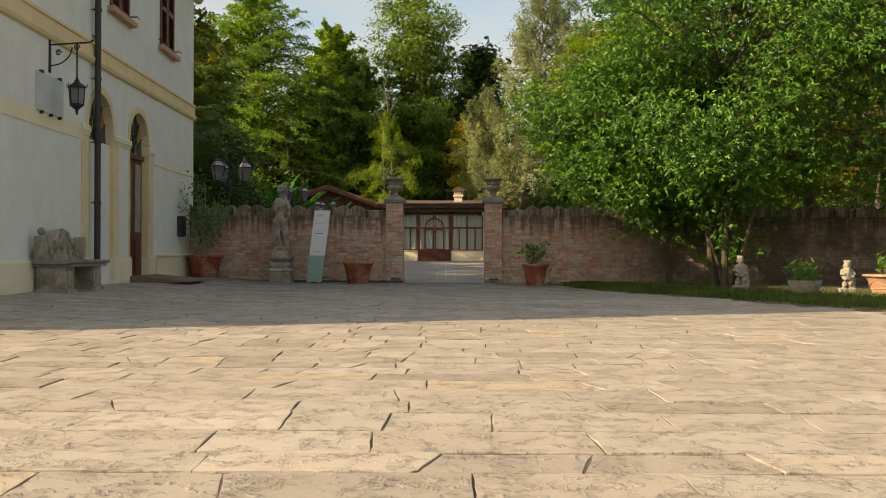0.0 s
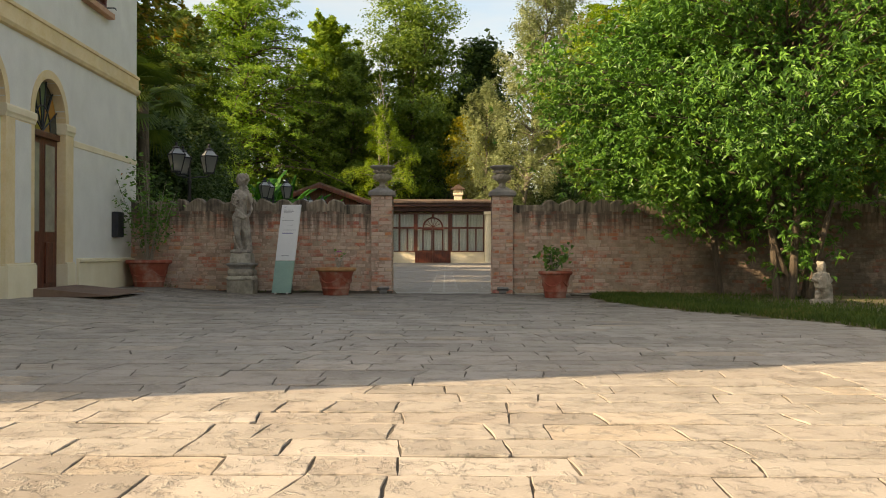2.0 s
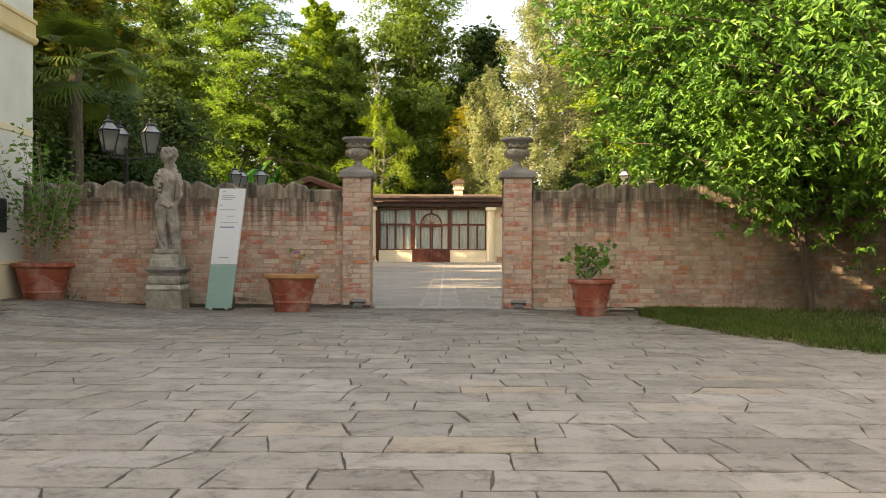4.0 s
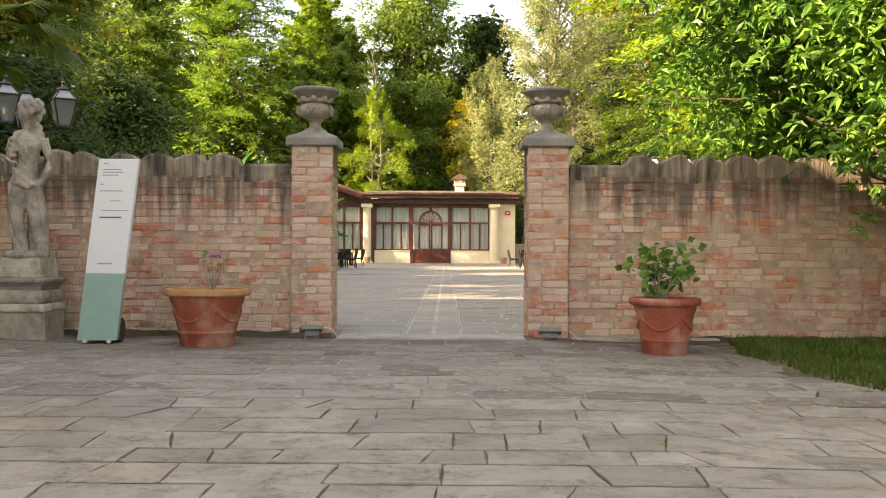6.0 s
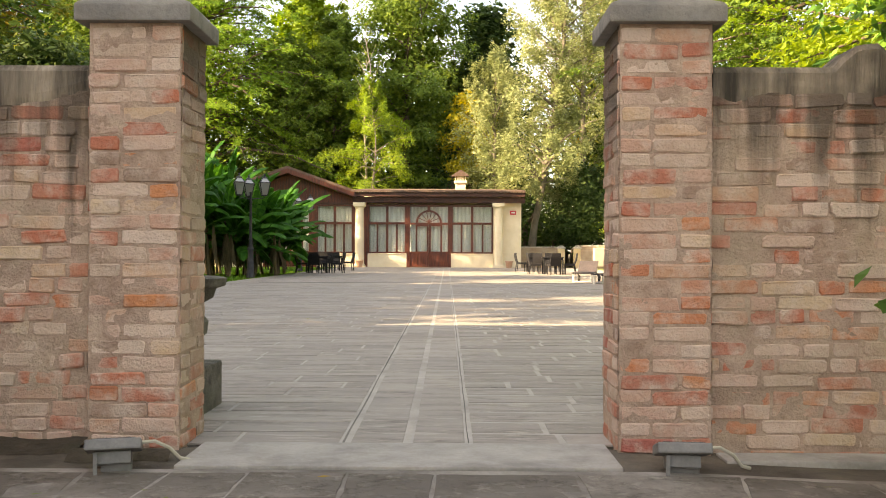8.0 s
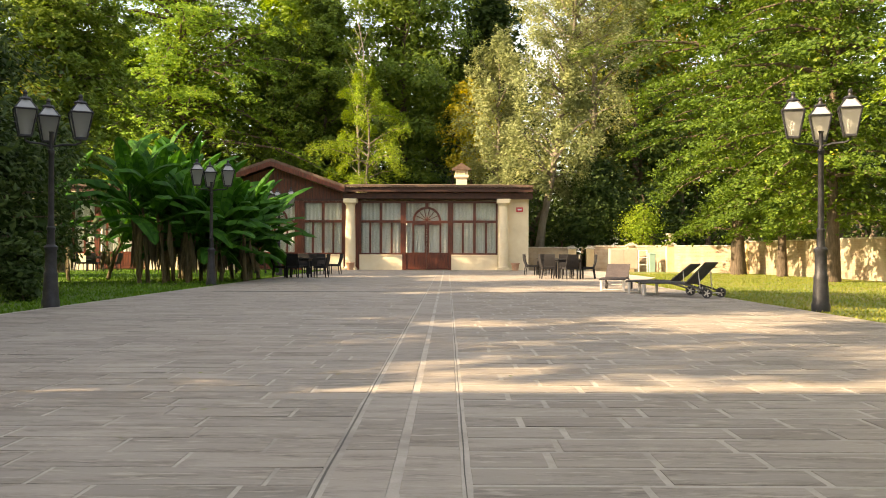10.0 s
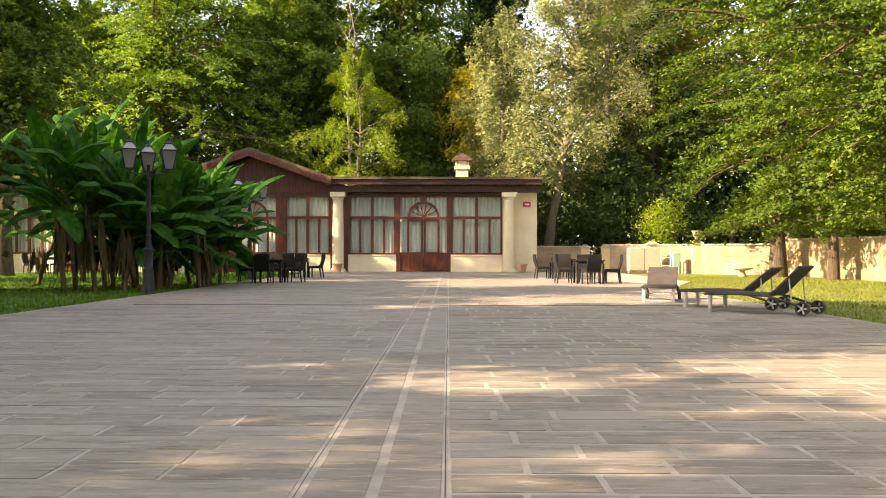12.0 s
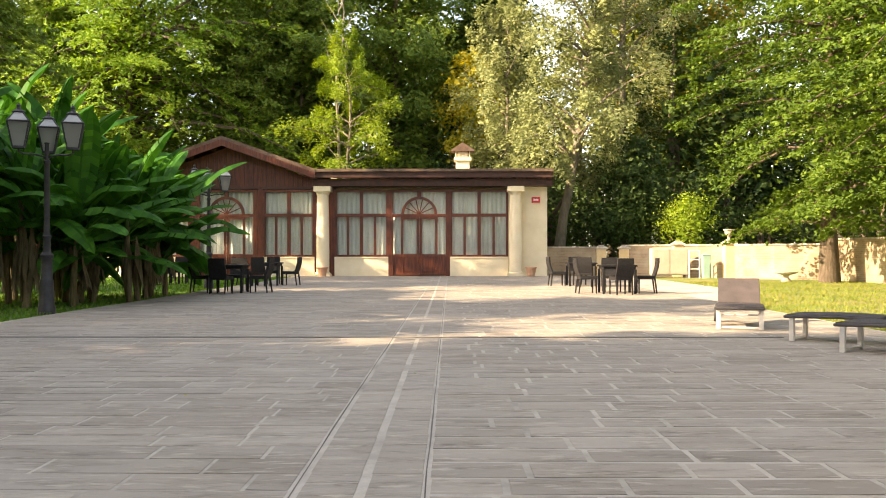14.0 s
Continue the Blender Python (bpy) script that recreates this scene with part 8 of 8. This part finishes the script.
soil_strip(-6.2, -1.66, 22.92, 0.30, 1.0)
soil_strip(-1.64, -1.2, 22.66, 0.09, 2.0)
soil_strip(2.3, 4.6, 22.92, 0.5, 3.0)

lrng = np.random.default_rng(170)


def litter(name, cx, cy, sx, sy, n, size, mat, label):
    p = np.stack([lrng.normal(cx, sx, n), lrng.normal(cy, sy, n), np.zeros(n)], 1)
    p = p[(p[:, 1] < 22.4) | (p[:, 1] > 23.4)]
    p[:, 2] = [rise(a, b) + 0.008 for a, b, c in p]
    v, f = leaf_quads(p, size, size * 0.5, lrng, 0.0, 0.05)
    v[:, 2] = np.repeat(p[:, 2], 4) + (v[:, 2] - np.repeat(p[:, 2], 4)) * 0.12 + 0.004
    tagged(raw(name, v, f, mat), label, "leaves", kind="stuff")


litter("fallen_leaves", -2.6, 21.9, 1.4, 0.5, 70, 0.055, LEAF_AUTUMN, "few dry fallen leaves by the terracotta pots")
litter("fallen_leaves", 3.2, 20.6, 1.6, 1.3, 120, 0.055, LEAF_AUTUMN, "dry fallen leaves beside the planting bed")
litter("fallen_leaves", 0.0, 9.0, 3.5, 4.0, 40, 0.045, LEAF_AUTUMN, "scattered dry leaves on the forecourt slabs")
litter("fallen_leaves", 1.0, 36.0, 3.5, 6.0, 60, 0.05, LEAF_AUTUMN, "scattered dry leaves on the courtyard slabs")
wr = np.random.default_rng(171)
wx = wr.uniform(-6.0, -1.7, 500)
wx = wx[np.sin(wx * 4.1) + np.sin(wx * 9.7) > 0.3]
blades("weeds", np.stack([wx, 22.9 - wr.exponential(0.05, len(wx)), np.array([rise(a, 22.0) for a in wx])], 1), GRASS_DARK, 0.05, "sparse weeds at the foot of the brick wall", 172, 0.006)


# ---- bricks and paving slabs ----
prng = random.Random(11)
CB = 0.0715


def old_brick(length, rng):
    """A hand-made brick with a wandering outline, worn corners and an uneven face. Forty-four triangles at most."""
    h = rng.uniform(0.057, 0.069)
    out = []
    for sx, sy in ((-1, -1), (1, -1), (1, 1), (-1, 1)):
        c = rng.uniform(0.002, 0.014)
        first, second = (sx * length / 2, sy * (h / 2 - c)), (sx * (length / 2 - c), sy * h / 2)
        out += [first, second] if sx * sy > 0 else [second, first]
    out = [(x + rng.uniform(-0.004, 0.004), y + rng.uniform(-0.0035, 0.0035)) for x, y in out]
    n = len(out)
    v = [(x, y, -0.03) for x, y in out] + [(x, y, -rng.uniform(0.003, 0.011)) for x, y in out] + [(x * 0.95, y * 0.82, rng.uniform(-0.003, 0.002)) for x, y in out]
    f = [(k * n + i, k * n + (i + 1) % n, (k + 1) * n + (i + 1) % n, (k + 1) * n + i) for k in (0, 1) for i in range(n)] + [tuple(range(2 * n, 3 * n))]
    return v, f


def brick_set(n, length):
    out = []
    for i in range(n):
        v, f = old_brick(length * prng.uniform(0.93, 1.0), prng)
        me = bpy.data.meshes.new("brick")
        me.from_pydata(v, [], f)
        me.materials.append(BRICK)
        out.append(me)
    return out


SIZES = {0.252: brick_set(18, 0.252), 0.225: brick_set(12, 0.225), 0.168: brick_set(8, 0.168), 0.122: brick_set(12, 0.122)}
FACE = Matrix.Rotation(radians(90), 4, 'X')


def lay_wall(parent, x0, x1, near0, near1, rest):
    """Irregular courses on the forecourt side; those in the near stretch singly, the others joined."""
    v_all, f_all, singles = [], [], []
    for row in range(-2 if x0 > 0 else 0, 23):
        z = 0.03 + CB * row + prng.gauss(0, 0.003)
        x = x0 + 0.005 - prng.choice((0.0, 0.06, 0.11))
        while x < x1 - 0.1:
            ln = prng.choices((0.252, 0.225, 0.168, 0.122), (0.42, 0.2, 0.1, 0.28))[0]
            if x + ln > x1:
                ln = 0.122
            if x + ln > x1 + 0.01:
                break
            wave = 0.011 * noise.noise(Vector((x * 0.9, row * 0.23, 4.0)))
            m = pose(x + ln / 2, WALL_F + prng.gauss(0.0005, 0.0045), z + wave + prng.gauss(0, 0.003)) @ FACE @ pose(0, 0, 0, 0, 0, prng.gauss(0, 1.1))
            if prng.random() > 0.04:
                singles.append((near0 <= x <= near1, ln, m))
            x += ln + prng.uniform(0.004, 0.014)
    count = 0
    for close, ln, m in singles:
        if close and count < 300:
            count += 1
            shared("brick", prng.choice(SIZES[ln]), parent, m)
        else:
            v, f = old_brick(ln * prng.uniform(0.93, 1.0), prng)
            n = len(v_all)
            v_all += [tuple(m @ Vector(p)) for p in v]
            f_all += [tuple(i + n for i in q) for q in f]
    me = bpy.data.meshes.new("bricks_rest")
    me.from_pydata(v_all, [], f_all)
    me.materials.append(rest)
    ob = new("bricks_rest", me)
    ob.parent = parent
    tagged(ob, kind="stuff")


def lay_pillar(parent):
    for row in range(-1, 27):
        z = 0.03 + CB * row
        for side in range(3):
            turn = pose(0, 0, 0, 0, 0, 90 * side - 90)
            flip = (row + side) % 2
            if prng.random() < 0.2:
                flip = 1 - flip
            for ln, off in ((0.252, -0.070 if flip else 0.070), (0.122, 0.136 if flip else -0.136)):
                m = Matrix.Translation((0, 0.215, z)) @ turn @ pose(off + prng.gauss(0, 0.003), -0.2145 + prng.gauss(0, 0.0025), prng.gauss(0, 0.003)) @ FACE @ pose(0, 0, 0, 0, 0, prng.gauss(0, 0.7))
                shared("brick", prng.choice(SIZES[ln]), parent, m @ Matrix.Diagonal((1.03 if ln > 0.2 else 1.14, 1, 1, 1)))


for p in pillars:
    lay_pillar(p)
lay_wall(wall_west, -6.46, -1.64, -2.75, -1.6, BRICK_FAR)
lay_wall(wall_east, 1.23, 16.9, 1.2, 2.5, BRICK_DAMP_SHADED)


def lay_court(parent, name, x0, x1, y0, y1, course, lengths, joint, joint_y, near, mats, tilt, edge=None, skip=None, chamfer=0.008, wob=0.006, cap=300, ragged=False, slant=0.0):
    rows, y = [], y0
    while y < y1 - 0.1:
        c = course * (prng.uniform(0.76, 1.2) if ragged else prng.uniform(0.93, 1.08))
        x = x0 - prng.uniform(0, lengths[0] - 0.17)
        sk = 0.0
        while x < x1:
            ln = prng.uniform(*lengths)
            a, b = max(x, x0), min(x + ln, x1)
            if x1 - (x + ln) < 0.16:
                b, ln = x1, 99.0
            s2 = (prng.gauss(0, 0.014) if prng.random() < 0.8 else prng.uniform(-0.07, 0.07)) if ragged else 0.0
            if b - a > 0.12:
                rows.append((a, b, y, min(c, y1 - y), sk, s2))
            sk = s2
            x += ln + joint
        y += c + joint_y
    v_all, f_all, count = [], [], 0
    for a, b, y, c, sk, s2 in rows:
        mx, my = (a + b) / 2, y + c / 2
        if edge and mx > edge(my):
            continue
        if skip and skip(mx, my):
            continue
        if ragged:
            v, f, lid = rough_piece(b - a, c, 0.05, chamfer, prng, wob, (sk, s2))
        else:
            v, f = piece(b - a, c, 0.05, chamfer, prng, wob)
            lid = None
        m = pose(mx + slant * (my - 23.0), my, rise(mx, my) + (max(-0.003, min(0.003, prng.gauss(0, 0.0022))) if ragged else 0.0), prng.gauss(0, tilt), prng.gauss(0, tilt) - math.degrees(math.atan((rise(mx + 0.1, my) - rise(mx - 0.1, my)) / 0.2)), prng.gauss(0, 0.3 if ragged else 0.05))
        if near(mx, my) and count < cap:
            count += 1
            me = bpy.data.meshes.new(name)
            me.from_pydata(v, [], f + [lid] if lid else f)
            me.materials.append(mats[0])
            shared(name, me, parent, m)
        else:
            n = len(v_all)
            v_all += [tuple(m @ Vector(p)) for p in v]
            f_all += [tuple(i + n for i in q) for q in (f + [lid] if lid else f)]
    me = bpy.data.meshes.new(name + "s_rest")
    me.from_pydata(v_all, [], f_all)
    me.materials.append(mats[1])
    rest = new(name + "s_rest", me)
    rest.parent = parent
    tagged(rest, kind="stuff")


lay_court(forecourt, "slab", -6.45, 13.5, -4.0, 5.4, 0.38, (0.40, 0.92), 0.003, 0.013, lambda x, y: abs(x) < 2.6 and 2.0 < y < 5.4, (SLAB, SLAB_FAR), 0.14, chamfer=0.0012, wob=0.0055, cap=110, ragged=True)
lay_court(forecourt, "slab", -6.45, 13.5, 5.4, 18.8, 0.305, (0.22, 0.70), 0.0045, 0.017, lambda x, y: abs(x) < 2.4 and 7.0 < y < 13, (SLAB, SLAB_FAR), 0.16,
          edge=lambda y: bed_edge(y) + 0.2 if y > 8 else 99, chamfer=0.0014, wob=0.0062, cap=190, ragged=True)
lay_court(apron, "slab", -6.45, 5.0, 18.81, 22.5, 0.33, (0.25, 0.85), 0.010, 0.014, lambda x, y: -2.2 < x < 2.2, (APRON, APRON_FAR), 0.13,
          edge=lambda y: bed_edge(y) + 0.2, chamfer=0.0016, wob=0.006, cap=90, ragged=True)
lay_court(court, "court_slab", 0.122, 5.98, 23.0, 77.3, 0.275, (0.30, 0.86), 0.036, 0.046, lambda x, y: 0 < x < 2.4 and 37 < y < 44, (COURT, COURT_FAR), 0.0, chamfer=0.002, wob=0.005, cap=150, slant=GROOVE_SLANT)
lay_court(court, "court_slab", -6.6, -0.515, 23.0, 77.3, 0.30, (0.40, 0.95), 0.024, 0.016, lambda x, y: -2.4 < x < -0.5 and 37 < y < 44, (COURT, COURT_FAR), 0.0, chamfer=0.002, wob=0.004, cap=150, slant=GROOVE_SLANT)
lay_court(court, "strip_slab", -0.459, -0.213, 23.0, 77.3, 0.9, (5.0, 6.0), 0.012, 0.010, lambda x, y: False, (COURT, COURT_FAR), 0.0, chamfer=0.002, wob=0.0015, slant=GROOVE_SLANT)
lay_court(court, "strip_slab", -0.163, 0.081, 23.0, 77.3, 0.9, (5.0, 6.0), 0.012, 0.010, lambda x, y: False, (COURT, COURT_FAR), 0.0, chamfer=0.002, wob=0.0015, slant=GROOVE_SLANT)
